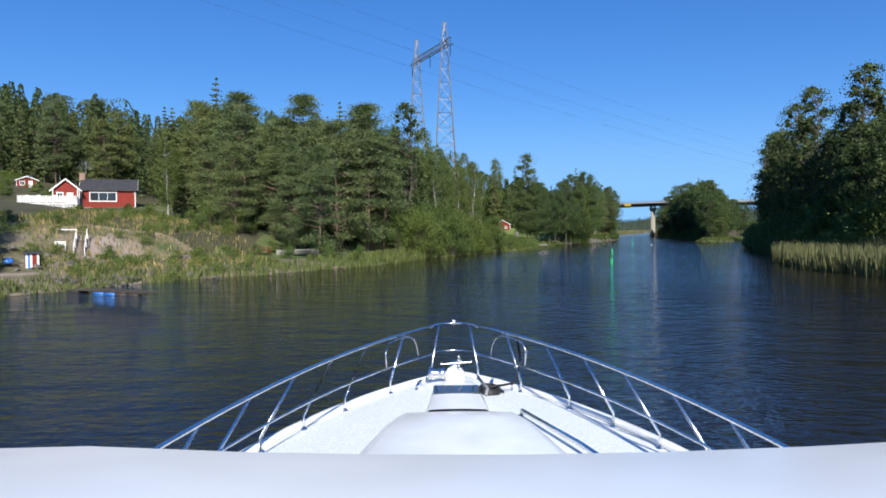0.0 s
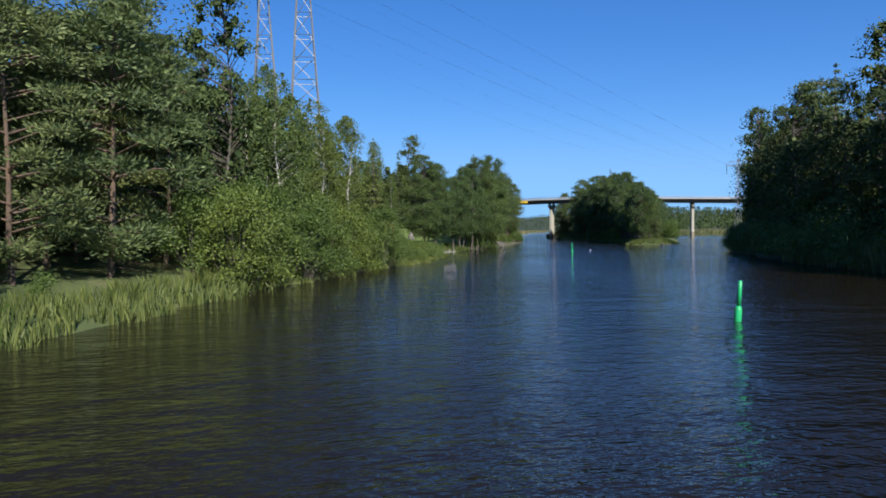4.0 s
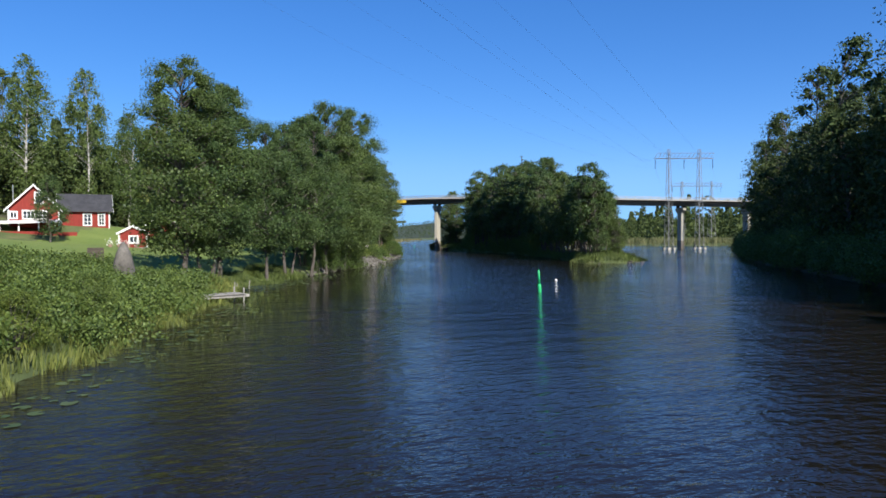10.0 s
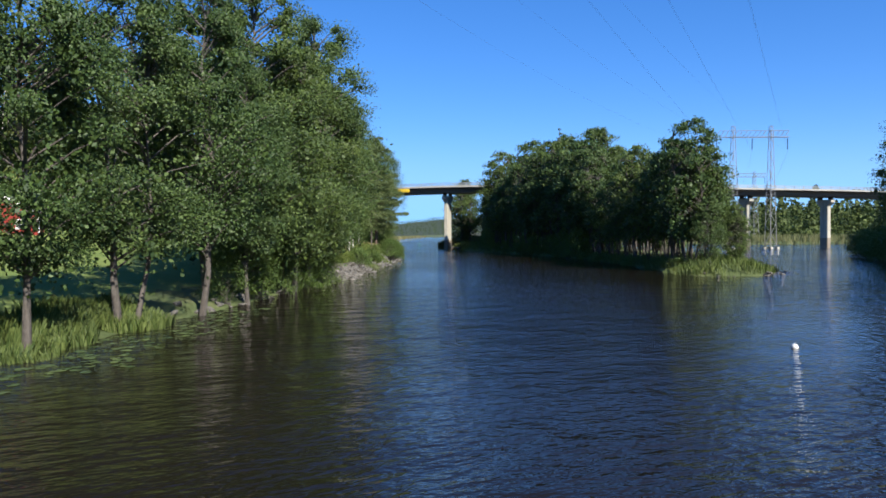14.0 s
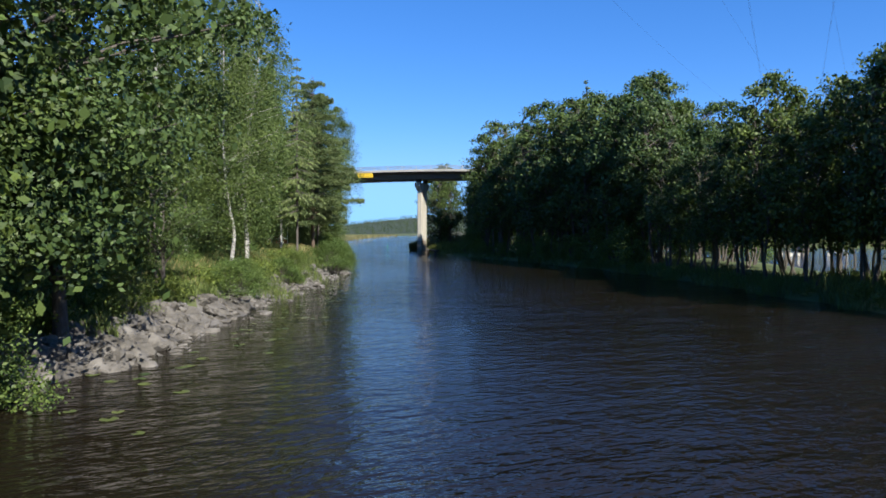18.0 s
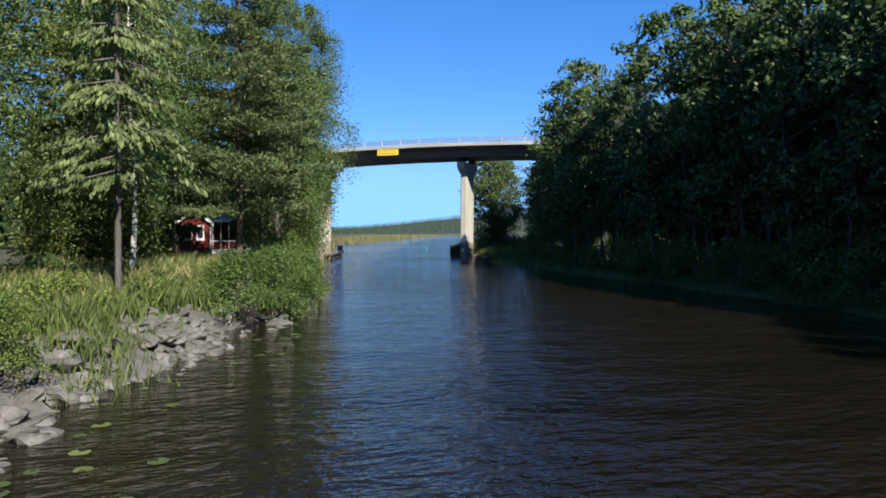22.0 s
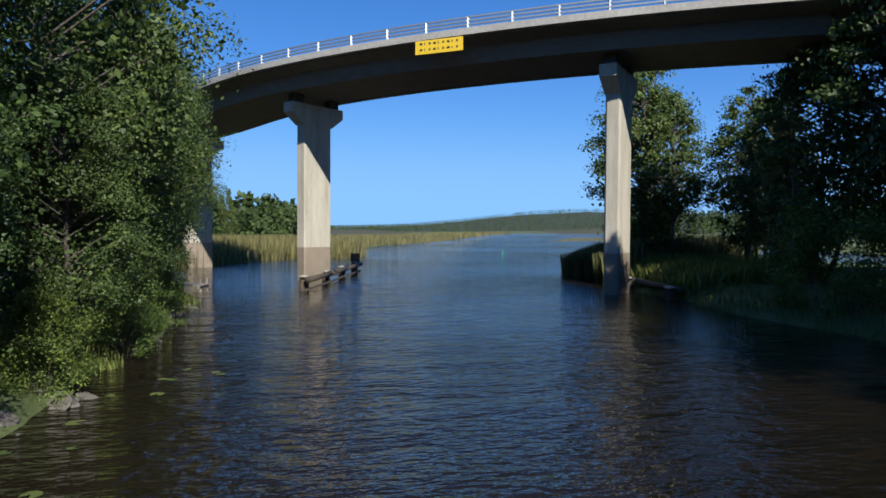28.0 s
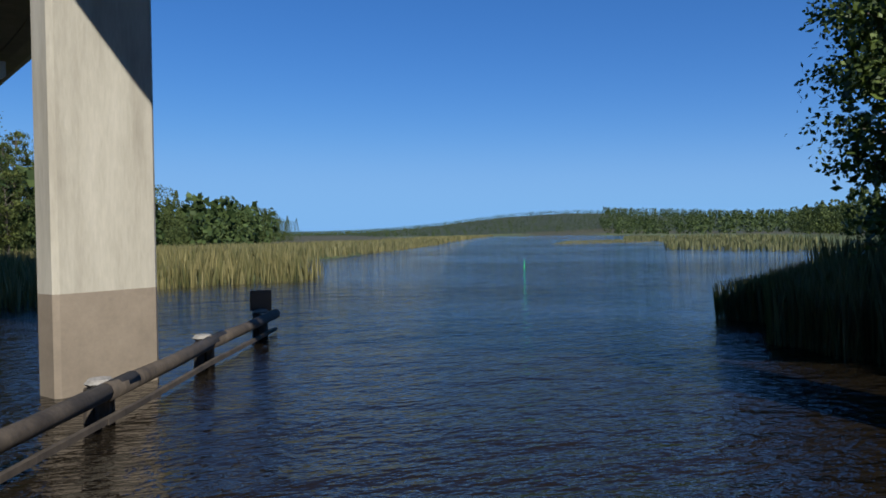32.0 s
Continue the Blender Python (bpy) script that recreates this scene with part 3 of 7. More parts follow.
def tier_pine(name, seed, h, base, radius, tiers=13, per=9, tufts=1500, tuft=0.15, thin=0.062):
    """A pine with level tiers: whorls of long boughs, each a flat cushion of needle tufts with a lifted tip."""
    rng = np.random.default_rng(seed)
    top = thing(name, Matrix(), "", "tree")
    wood = Shape()
    wood.pipe([(0, 0, -0.3), (0.08, 0.04, h * 0.35), (-0.05, 0.1, h * 0.7), (0, 0, h * 0.98)], [0.0095 * h, 0.008 * h, 0.005 * h, 0.01], 9, False)
    cen, ax = [], []
    for i in range(tiers):
        u = (i + rng.uniform(-0.2, 0.2)) / tiers
        level = base + (h - base) * max(0.0, u)
        reach = radius * min(1.0, 0.72 + u * 2.2) * (1 - max(0.0, u) ** 1.5) ** 0.85 + 0.3
        for k in range(per):
            a = (k + rng.uniform(-0.35, 0.35)) * 2 * math.pi / per + i * 0.7
            d = np.array([math.cos(a), math.sin(a), 0])
            side = np.array([-d[1], d[0], 0])
            r = reach * rng.uniform(0.6, 1.12)
            z = level + rng.normal(0, 0.2)
            lift = rng.uniform(-0.05, 0.1) * r
            wood.pipe([(0, 0, z - 0.12), tuple(d * r * 0.55 + (0, 0, z - 0.05)), tuple(d * r * 0.95 + (0, 0, z + lift))], [0.055, 0.035, 0.012], 4, False)
            n = max(60, int(tufts * (r / radius) ** 1.4))
            t = 0.22 + 0.83 * rng.random(n) ** 0.75
            wide = 0.34 * r * np.sin(np.pi * np.clip(t, 0.1, 0.98)) ** 0.6 + 0.06
            across = rng.uniform(-1, 1, n)
            clump = 0.09 * np.sin(t * 19 + i) * np.cos(across * 7 + k)
            p = d * (r * t)[:, None] + side * (across * wide)[:, None]
            p[:, 2] = z + lift * t ** 2 + clump + rng.normal(0, 0.085, n) - 0.1 * np.abs(across) - 0.05
            cen.append(p)
            ax.append(d * 0.6 + side * (across * 0.5)[:, None] + rng.normal(0, 0.35, (n, 3)) + (0, 0, 0.5))
    part("trunk", wood, M_PBARK, top, smooth=True)
    cen, ax = np.concatenate(cen), np.concatenate(ax)
    crown = new("crown", quads("crown", leaf_quads(rng, cen, tuft, thin, ax / np.linalg.norm(ax, axis=1, keepdims=True), 0.4), M_PINE))
    crown.parent = top
    return top


def bush(name, seed, h, radius, mat, n_leaf, size, n=26):
    rng = np.random.default_rng(seed)
    top = thing(name, Matrix(), "", "bush")
    a, u = rng.uniform(0, 6.283, n), rng.random(n)
    rho = radius * np.sqrt(rng.random(n)) * np.sqrt(1.05 - u ** 2)
    c = np.stack([rho * np.cos(a), rho * np.sin(a), 0.12 * h + 0.8 * h * u], 1)
    wood = Shape()
    for p in c[::2]:
        wood.pipe([(p[0] * 0.15, p[1] * 0.15, -0.2), (p[0] * 0.6, p[1] * 0.6, p[2] * 0.6), tuple(p)], [0.035, 0.02, 0.006], 4, False)
    part("stem", wood, M_BARK, top, smooth=True)
    pick = rng.integers(0, n, n_leaf)
    off = rng.normal(size=(n_leaf, 3)) * np.array([0.2 * radius, 0.2 * radius, 0.075 * h]) * (26 / n) ** 0.6
    pos = c[pick] + off
    pos[:, 2] = np.maximum(pos[:, 2], 0.08)
    face = off / np.array([0.26 * radius, 0.26 * radius, 0.1 * h]) * 0.5 + pos / (radius + h) * (1.2, 1.2, 0.3) + (0, 0, 0.6)
    q = leaf_quads(rng, pos, size, size * 0.6, np.tile((0, 0, 0.1), (n_leaf, 1)) + off * 0.3, 1.0, face)
    crown = new("foliage", quads("foliage", q, mat))
    crown.parent = top
    return top


class Stock:
    """Some built plants of a kind, set out one after another, first the built ones and then copies."""

    def __init__(self, made, label, group):
        self.made, self.used, self.label, self.group = made, 0, label, group

    def put(self, x, y, size=1.0, turn=None, tall=1.0, sink=0.12, z=None, label=None):
        rng = random.Random(int(x * 97 + y * 131))
        turn = rng.uniform(0, 6.283) if turn is None else turn
        which = self.used % len(self.made)
        wide = size * rng.uniform(0.94, 1.06)
        m = Matrix.Translation((x, y, (gz(x, y) if z is None else z) - sink)) @ Matrix.Rotation(turn, 4, "Z") @ Matrix.Diagonal((wide, wide, size * tall, 1))
        if self.used < len(self.made):
            ob = self.made[which]
            ob.matrix_basis = m
        else:
            ob = copy_thing(self.made[which], m)
        self.used += 1
        return tagged(ob, label or self.label, group=self.group)


NEAR_ALDER = Stock([leafy("alder_tree", 11 + i, 14.5, 2.3, 3.7, M_ALDER, M_BARK, 40000, 0.1, 0.17, 105, inner_size=2.0, peak=0.3, stems=1 + i % 2, puff=0.15, flat=0.55, taper=1.15) for i in range(3)],
                   "tall dark green alder leaning over the bank", "alders along the river")
LAWN_ALDER = Stock([leafy("alder_tree", 18 + i, 14.5, 3.4, 3.5, M_ALDER, M_BARK, 38000, 0.105, 0.15, 100, inner_size=2.0, peak=0.28, stems=1 + i % 2, puff=0.15, flat=0.55, taper=1.15) for i in range(3)],
                   "alder with a clear trunk on the lawn's edge", "alders along the river")
ALDER = Stock([leafy("alder_tree", 15 + i, 14.5, 2.4, 3.3, M_ALDER, M_BARK, 8500, 0.21, 0.19, 95, inner_size=1.8, peak=0.32, stems=1 + i % 2, puff=0.165, flat=0.55, taper=1.2) for i in range(4)],
              "dark green alder with layered boughs", "alders along the river")
ISLE_ALDER = Stock([leafy("alder_tree", 21 + i, 13, 3.0, 3.0, M_ALDER, M_BARK, 6200, 0.23, 0.13, 100, puff=0.17, peak=0.5, stems=3 + i % 2, lean=0.22, flat=0.55) for i in range(4)],
                   "thin many-stemmed alder on the wooded island", "alders on the island")
BIRCH = Stock([leafy("birch_tree", 31 + i, 16, 3.6, 2.4, M_BIRCH, M_WBARK, 9000, 0.18, 0.16, 80, limb=0.1, droop=0.7, peak=0.35, puff=0.2, lean=0.16) for i in range(3)],
              "slender birch with a white trunk and light green leaves", "birches")
NEAR_BIRCH = Stock([leafy("birch_tree", 36 + i, 16, 3.0, 2.6, M_BIRCH, M_WBARK, 30000, 0.09, 0.11, 84, limb=0.09, droop=0.9, peak=0.38, puff=0.135, lean=0.2) for i in range(3)],
                   "slender birch with a white trunk above the stone bank", "birches")
WEEPING = Stock([leafy("birch_tree", 41 + i, 17, 1.6, 3.6, M_BIRCH, M_BARK, 60000, 0.1, 0.15, 130, droop=1.2, peak=0.42, puff=0.115, inner_size=1.4, limb=0.08) for i in range(2)],
                "large weeping birch with hanging branches", "birches")
ASPEN = Stock([leafy("deciduous_tree", 51 + i, 19, 2.4, 3.2, M_FAR, M_BARK, 4800, 0.25, 0.18, 84, peak=0.36, puff=0.29, flat=0.5, inner_size=2.2, taper=1.35) for i in range(3)],
              "tall dark broad-leaved tree in the dense wood", "woodland trees")
SPRUCE = Stock([spruce("spruce_tree", 61 + i, 17, 2.7, M_SPRUCE, 30, 8, fine=1.45, girth=0.012) for i in range(3)], "dark green spruce with drooping boughs", "spruces")
SOFT_SPRUCE = Stock([spruce("spruce_tree", 71 + i, 16, 3.1, M_SOFTSPRUCE, 22, 7, (0.24, 0.3)[i], 0.1, 2.9, 0.42, 0.0065, 0.36, 0.9) for i in range(2)], "open spruce with bare lower trunk by the bank", "spruces")
PINE = Stock([pine("pine_tree", 81 + i, 17, 3.0, 3.1, 15000, 0.3, 1.25) for i in range(3)], "pine with a bare reddish trunk and flat tufts", "pines")
FULL_PINE = Stock([pine("pine_tree", 91 + i, 16, 1.2, 3.5, 19000, 0.25, 1.0) for i in range(2)], "bushy pine with green boughs down to the ground", "pines")
TIER_PINE = Stock([tier_pine("pine_tree", 95, 16.5, 3.5, 4.0)], "large pine with broad tiers of needles", "pines")
BUSH = Stock([bush("bush", 101 + i, 3.0, 1.7, M_BUSH, 2600, 0.17) for i in range(3)], "leafy green bush on the river bank", "bushes on the bank")
NEAR_BUSH = Stock([bush("bush", 105 + i, 3.0, 1.8, M_BUSH, 11000, 0.085, 46) for i in range(2)], "dense leafy bush on the stone bank", "bushes on the bank")
SCRUB = Stock([bush("bush", 111 + i, 6.2, 2.7, M_BUSH, 3000, 0.26) for i in range(2)], "tall green alder scrub at the water's edge", "bushes on the bank")
NEAR_SCRUB = Stock([bush("bush", 115 + i, 6.2, 2.7, M_BUSH, 7000, 0.175, 44) for i in range(3)], "tall green alder scrub at the water's edge", "bushes on the bank")
LOW = Stock([bush("bush", 121 + i, 1.1, 0.9, M_BUSH, 1100, 0.09, 20) for i in range(3)], "low green shrub among the grass", "bushes on the bank")


def row(stock, pts, size=1.0, jitter=0.5, seed=1, tall=1.0):
    rng = random.Random(seed)
    for x, y in pts:
        stock.put(x + rng.uniform(-jitter, jitter), y + rng.uniform(-jitter, jitter), size * rng.uniform(0.86, 1.12), tall=tall * rng.uniform(0.93, 1.08))


def set_height(stock, spots):
    """Plants at a height relative to the built one, whatever the first one of its kind was scaled to."""
    for x, y, size in spots:
        stock.put(x, y, size / stock.made[stock.used % len(stock.made)].scale.z)


def along(pts, step):
    out, carry = [], 0.0
    for (ax, ay), (bx, by) in zip(pts, pts[1:]):
        n = math.hypot(bx - ax, by - ay)
        s = carry
        while s < n:
            out.append((ax + (bx - ax) * s / n, ay + (by - ay) * s / n))
            s += step
        carry = s - n
    return out


def scatter(poly, step, seed):
    """Uneven points inside an outline, about a step apart."""
    rng = random.Random(seed)
    xs, ys = [p[0] for p in poly], [p[1] for p in poly]
    out = []
    y = min(ys)
    while y < max(ys):
        x = min(xs)
        while x < max(xs):
            px, py = x + rng.uniform(-0.42, 0.42) * step, y + rng.uniform(-0.42, 0.42) * step
            if float(signed(poly, np.array([px]), np.array([py]))[0]) > 0:
                out.append((px, py))
            x += step
        y += step
    return out


def thicket(name, stock, pts, size, jitter, seed, label):
    """Undergrowth nobody could count, joined into one mesh."""
    rng = random.Random(seed)
    made = []
    for ob in stock.made:
        me = next(c for c in ob.children if c.name.startswith("foliage")).data
        co = np.empty(len(me.vertices) * 3, np.float32)
        me.vertices.foreach_get("co", co)
        made.append((co.reshape(-1, 4, 3), me.materials[0]))
    out = []
    for k, (x, y) in enumerate(pts):
        x, y = x + rng.uniform(-jitter, jitter), y + rng.uniform(-jitter, jitter)
        a, s = rng.uniform(0, 6.283), size * rng.uniform(0.75, 1.2)
        q = made[k % len(made)][0] * s
        c, d = math.cos(a), math.sin(a)
        turned = np.stack([q[..., 0] * c - q[..., 1] * d, q[..., 0] * d + q[..., 1] * c, q[..., 2]], -1)
        out.append(turned + (x, y, gz(x, y) - 0.1))
    return tagged(new(name, quads(name, np.concatenate(out), made[0][1])), label, "undergrowth", kind="stuff")


# ---- woods and banks: the left side, from the start ----
def clear_of(pts, spots):
    return [p for p in pts if all(math.hypot(p[0] - x, p[1] - y) > r for x, y, r in spots)]


HOUSES = [(-50, 112, 11), (-63, 108, 9), (-82, 152, 8), (-44, 100, 7), (3, 186, 12), (13, 168, 5), (15, 186, 6), (48, 220, 6), (53, 220, 5), (0.6, 138, 5), (-5.5, 151, 5), (-9.6, 158, 4)]
# wooded hillside behind the cottage
row(SPRUCE, clear_of(scatter([(-140, 150), (-60, 125), (-20, 112), (-8, 135), (-30, 180), (-150, 230)], 6.5, 3), HOUSES), 0.92, 1.2, 3)
row(PINE, clear_of(scatter([(-110, 128), (-66, 120), (-36, 92), (-20, 92), (-12, 112), (-60, 138)], 7.0, 4), HOUSES), 0.9, 1.0, 4)
row(BIRCH, clear_of([(-38, 104), (-32, 96), (-28, 88), (-25, 99), (-20, 90), (-33, 112), (-72, 128), (-15, 101), (-10, 110), (-3, 116), (-36, 88)], HOUSES), 0.95, 0.5, 5)
row(SPRUCE, [(-26, 101), (-21.3, 96.5), (-31, 103), (-17, 104)], 1.04, 0.4, 6)
# pines by the shore, then the scrub
row(SPRUCE, [(-80, 118), (-86, 124), (-78, 126), (-92, 130), (-72, 124), (-68, 127), (-84, 134), (-98, 136), (-75, 133), (-64, 126), (-90, 118), (-97, 125)], 1.0, 1.0, 87)
thicket("undergrowth", BUSH, scatter([(-84, 100), (-66, 96), (-58, 108), (-62, 122), (-95, 130)], 3.6, 88), 0.5, 0.8, 88, "brush on the hillside below the cabin")
row(PINE, [(-22, 76), (-17, 74), (-14, 71), (-19, 82), (-12, 79), (-24, 84), (-15, 87), (-9, 82), (-27, 79)], 0.86, 0.6, 7)
row(FULL_PINE, [(-11.5, 75), (-8.5, 80), (-12, 84), (-7.5, 87), (-10, 92), (-16, 80), (-19, 88)], 0.98, 0.5, 8)
row(FULL_PINE, clear_of(scatter([(-34, 86), (-20, 76), (-8, 84), (-6, 100), (-22, 108), (-36, 98)], 5.5, 72), HOUSES), 0.86, 0.8, 72)
row(SPRUCE, clear_of(scatter([(-40, 92), (-24, 86), (-8, 96), (-8, 118), (-34, 116)], 5.2, 73), HOUSES), 0.92, 0.8, 73)
row(FULL_PINE, [(-12, 66.5), (-15.5, 70), (-18.5, 73.5), (-21, 69.5)], 0.7, 0.4, 75)
row(BUSH, [(-14, 61.5), (-17.5, 63), (-11, 65)], 0.5, 0.3, 76)
row(SPRUCE, [(-30, 90), (-24, 92), (-18, 93), (-12, 96), (-27, 97), (-34, 95)], 0.98, 0.6, 78)
row(SCRUB, [(-21, 70), (-25, 73), (-29, 77), (-34, 78), (-17, 68), (-38, 82), (-14, 72), (-24, 68)], 0.55, 0.4, 79)
row(SCRUB, [(-17, 73), (-22, 77), (-27, 80), (-20, 72), (-13, 77), (-31, 84)], 0.5, 0.6, 74)
row(NEAR_SCRUB, along([(-2.6, 80.5), (2.6, 91.5), (6.4, 100), (8.6, 104.5)], 2.5), 0.9, 0.5, 9)
row(NEAR_SCRUB, along([(-5.5, 83.5), (-0.3, 95), (4.2, 103)], 3.2), 1.1, 0.6, 10)
row(ASPEN, [(-5, 92), (-7, 99), (-9, 106), (-12, 98), (-6, 104)], 0.92, 0.4, 11)
row(BIRCH, [(-2, 98), (-3.5, 106), (0, 103), (-1, 95), (1, 110)], 0.82, 0.3, 98)
BIRCH.put(4.6, 106.5, 1.0)
BIRCH.put(1.5, 109, 0.92)
BIRCH.put(-1, 112, 0.85)
row(BIRCH, [(-6, 113), (2.5, 104), (-4, 102)], 0.8, 0.4, 12)
row(NEAR_SCRUB, [(6.4, 103), (8, 106), (3.4, 105.5), (5.6, 108)], 0.78, 0.2, 77)
row(BUSH, [(-8.5, 70), (6.5, 101), (7.5, 104), (8.8, 106), (5.8, 104)], 0.9, 0.3, 13)
row(BUSH, [(-26.2, 53.6), (-31.5, 46.5), (-22, 56), (-30, 46), (-34, 60), (-25, 64), (-18, 60), (-21, 57), (-36, 50), (-42, 62), (-30, 72)], 0.75, 0.5, 14)
row(NEAR_SCRUB, [(-31.8, 44.5), (-30, 40.5), (-33.4, 47.8), (-28.5, 37)], 0.8, 0.3, 15)
row(ALDER, [(-35.5, 48), (-38.5, 52), (-33.5, 43.5), (-47, 58)], 0.7, 0.3, 16)
thicket("undergrowth", LOW, clear_of(scatter([(-40, 60), (-22, 38), (-14, 55), (-20, 66), (-40, 90)], 3.0, 17), [(-34, 66, 2)]), 0.8, 0.8, 17, "patchy shrubs on the rocky cottage slope")

row(ASPEN, scatter([(-30, 208), (30, 206), (34, 235), (-30, 250)], 6.5, 70), 0.95, 1.2, 70)
row(ASPEN, clear_of(scatter([(-60, 160), (-14, 150), (-10, 178), (-14, 205), (-60, 215)], 6.5, 71), HOUSES), 1.05, 1.2, 71)

# single low shrubs
row(LOW, [(7.8, 113.5), (12.4, 121), (14.6, 127)], 1.0, 0.3, 83)

# the open slope below the red house
thicket("undergrowth", LOW, scatter([(2, 106), (10.5, 107), (13, 114), (18, 132), (17.5, 138), (2, 132)], 1.3, 18), 1.15, 0.5, 18, "leafy herbs and shrubs on the slope")
row(BUSH, [(9.5, 107.5), (11.2, 110), (12.2, 113), (13.5, 117), (14.5, 121), (15.6, 125), (16.4, 129), (17.5, 133), (11, 116)], 0.55, 0.3, 19)
row(BIRCH, [(-8, 190), (0, 196), (6, 198), (12, 200), (-14, 184), (16, 205), (20, 198), (-22, 190)], 1.18, 1.0, 20)
row(ASPEN, [(-4, 203), (4, 206), (10, 210), (-12, 200), (-20, 206), (18, 212), (25, 205), (-28, 196), (24, 215), (-3, 216)], 1.12, 1.0, 21)
row(SPRUCE, [(14, 196), (22, 203), (-16, 196), (-24, 182), (28, 212), (-32, 186), (-30, 172), (-24, 165)], 1.25, 1.0, 22)
row(BIRCH, [(-18, 150), (-22, 158), (-16, 160), (-26, 150), (-14, 145), (-20, 140), (-27, 142)], 1.2, 0.8, 23)
row(SPRUCE, scatter([(-20, 125), (-12, 132), (-14, 165), (-30, 178), (-44, 160), (-36, 132)], 6.0, 24), 1.2, 0.8, 24)
ALDER.put(5.2, 174.5, 0.7)

# alders before the lawn and along the point
row(NEAR_ALDER, [(17.2, 140), (18.6, 141.6), (19.6, 143.2)], 0.9, 0.15, 25)
row(LAWN_ALDER, [(22.8, 146.5), (25.4, 150.5), (27.5, 154.5), (29.5, 158)], 0.86, 0.3, 26)
row(NEAR_ALDER, [(31, 161.5), (32.5, 164.5)], 1.08, 0.3, 67)
row(NEAR_ALDER, [(34.2, 167.5), (35.9, 170.8)], 1.18, 0.3, 94)
row(ALDER, [(30, 165), (32.8, 171.5), (28, 162)], 1.12, 0.4, 27)
row(ALDER, [(30, 172), (31, 176), (34, 178)], 0.95, 0.8, 28)
row(NEAR_SCRUB, [(30.5, 160.6), (32.2, 163.4), (34.2, 167.4), (35.4, 169.6), (28.6, 157.6)], 0.55, 0.2, 29)

# birches and spruces above the stone bank
row(NEAR_BIRCH, [(42.2, 190.5), (43.6, 193.5)], 1.02, 0.1, 30)
row(NEAR_BIRCH, [(45.2, 203), (40.5, 193), (39, 188.5), (48.2, 209.6)], 1.0, 0.3, 31)
row(SPRUCE, [(36, 190), (33, 186), (38, 196), (34, 197), (40, 201), (30, 192), (42, 208), (37, 206), (36, 182), (32, 203), (27, 198), (40, 214), (33, 214), (44, 240), (42, 246), (38, 224)], 1.0, 0.6, 32)
SOFT_SPRUCE.put(48.4, 204.2, 0.95)
row(WEEPING, [(54.8, 223.8), (46.2, 213.4)], 0.94, 0.1, 33)
TIER_PINE.put(52.1, 215.3, 1.0)
SOFT_SPRUCE.put(53.2, 218.4, 0.85)
WEEPING.put(55.6, 229.4, 0.9)
row(SPRUCE, [(47, 219), (48.2, 225), (45.5, 214.5), (46.5, 229), (44.5, 222)], 1.05, 0.3, 92)
row(NEAR_BIRCH, [(49, 219.5), (47.5, 222)], 0.98, 0.3, 93)
row(NEAR_ALDER, [(55.4, 233.5), (56.2, 239), (56.6, 245), (57, 250.5), (56.6, 257), (56.0, 262.5), (56.6, 266.5)], 1.02, 0.3, 68)
row(ALDER, [(54, 260), (53, 268), (51, 264), (50.5, 273), (52.6, 244), (53.5, 249), (54, 254), (49, 246), (50, 252)], 1.0, 0.3, 35)
row(NEAR_SCRUB, [(57.4, 234.5), (58.0, 240.4), (58.3, 246.4), (58.2, 252)], 0.5, 0.15, 36)
row(NEAR_ALDER, [(57.5, 236.4), (57.9, 242.4), (58.0, 248.6), (57.6, 254.5)], 0.52, 0.15, 97)
set_height(NEAR_ALDER, [(36.5, 174.4, 0.95), (38.9, 182.0, 0.52)])
row(NEAR_BUSH, [(52.8, 210.6), (53.4, 212.4), (54.4, 215.2), (51.8, 208.6), (54.5, 217.6), (54.7, 219.6), (55.1, 221.8), (54.0, 219.2)], 0.92, 0.15, 37)
row(NEAR_BUSH, [(41.5, 184.2), (45.4, 194.2), (47.0, 198.2), (37.8, 177.3), (46.2, 196.2), (42.8, 187.3)], 0.6, 0.3, 38)
row(NEAR_BUSH, [(10.2, 108), (11.6, 111.4), (8.4, 110.6), (12.9, 116), (10.4, 114.6), (14.2, 121.5)], 0.6, 0.3, 91)
row(NEAR_BUSH, [(58.3, 240.4), (58.6, 244.6), (58.7, 249), (58.4, 253.5)], 0.6, 0.15, 96)
thicket("undergrowth", LOW, along([(36.5, 175.5), (40.5, 184.5), (46, 198.5), (49.5, 207)], 1.3), 0.95, 0.6, 39, "leafy herbs above the stone bank")
thicket("undergrowth", LOW, along([(34.5, 177.5), (38.5, 187.5), (43.5, 201), (47, 211)], 1.5), 1.0, 0.8, 40, "leafy herbs among the birches")

# beyond the bridge, left
row(ASPEN, scatter([(20, 300), (46, 296), (44, 330), (34, 380), (0, 380)], 7, 41), 1.15, 1.5, 41)
row(SPRUCE, scatter([(0, 250), (30, 240), (36, 270), (28, 300), (0, 300)], 8, 42), 1.15, 1.5, 42)

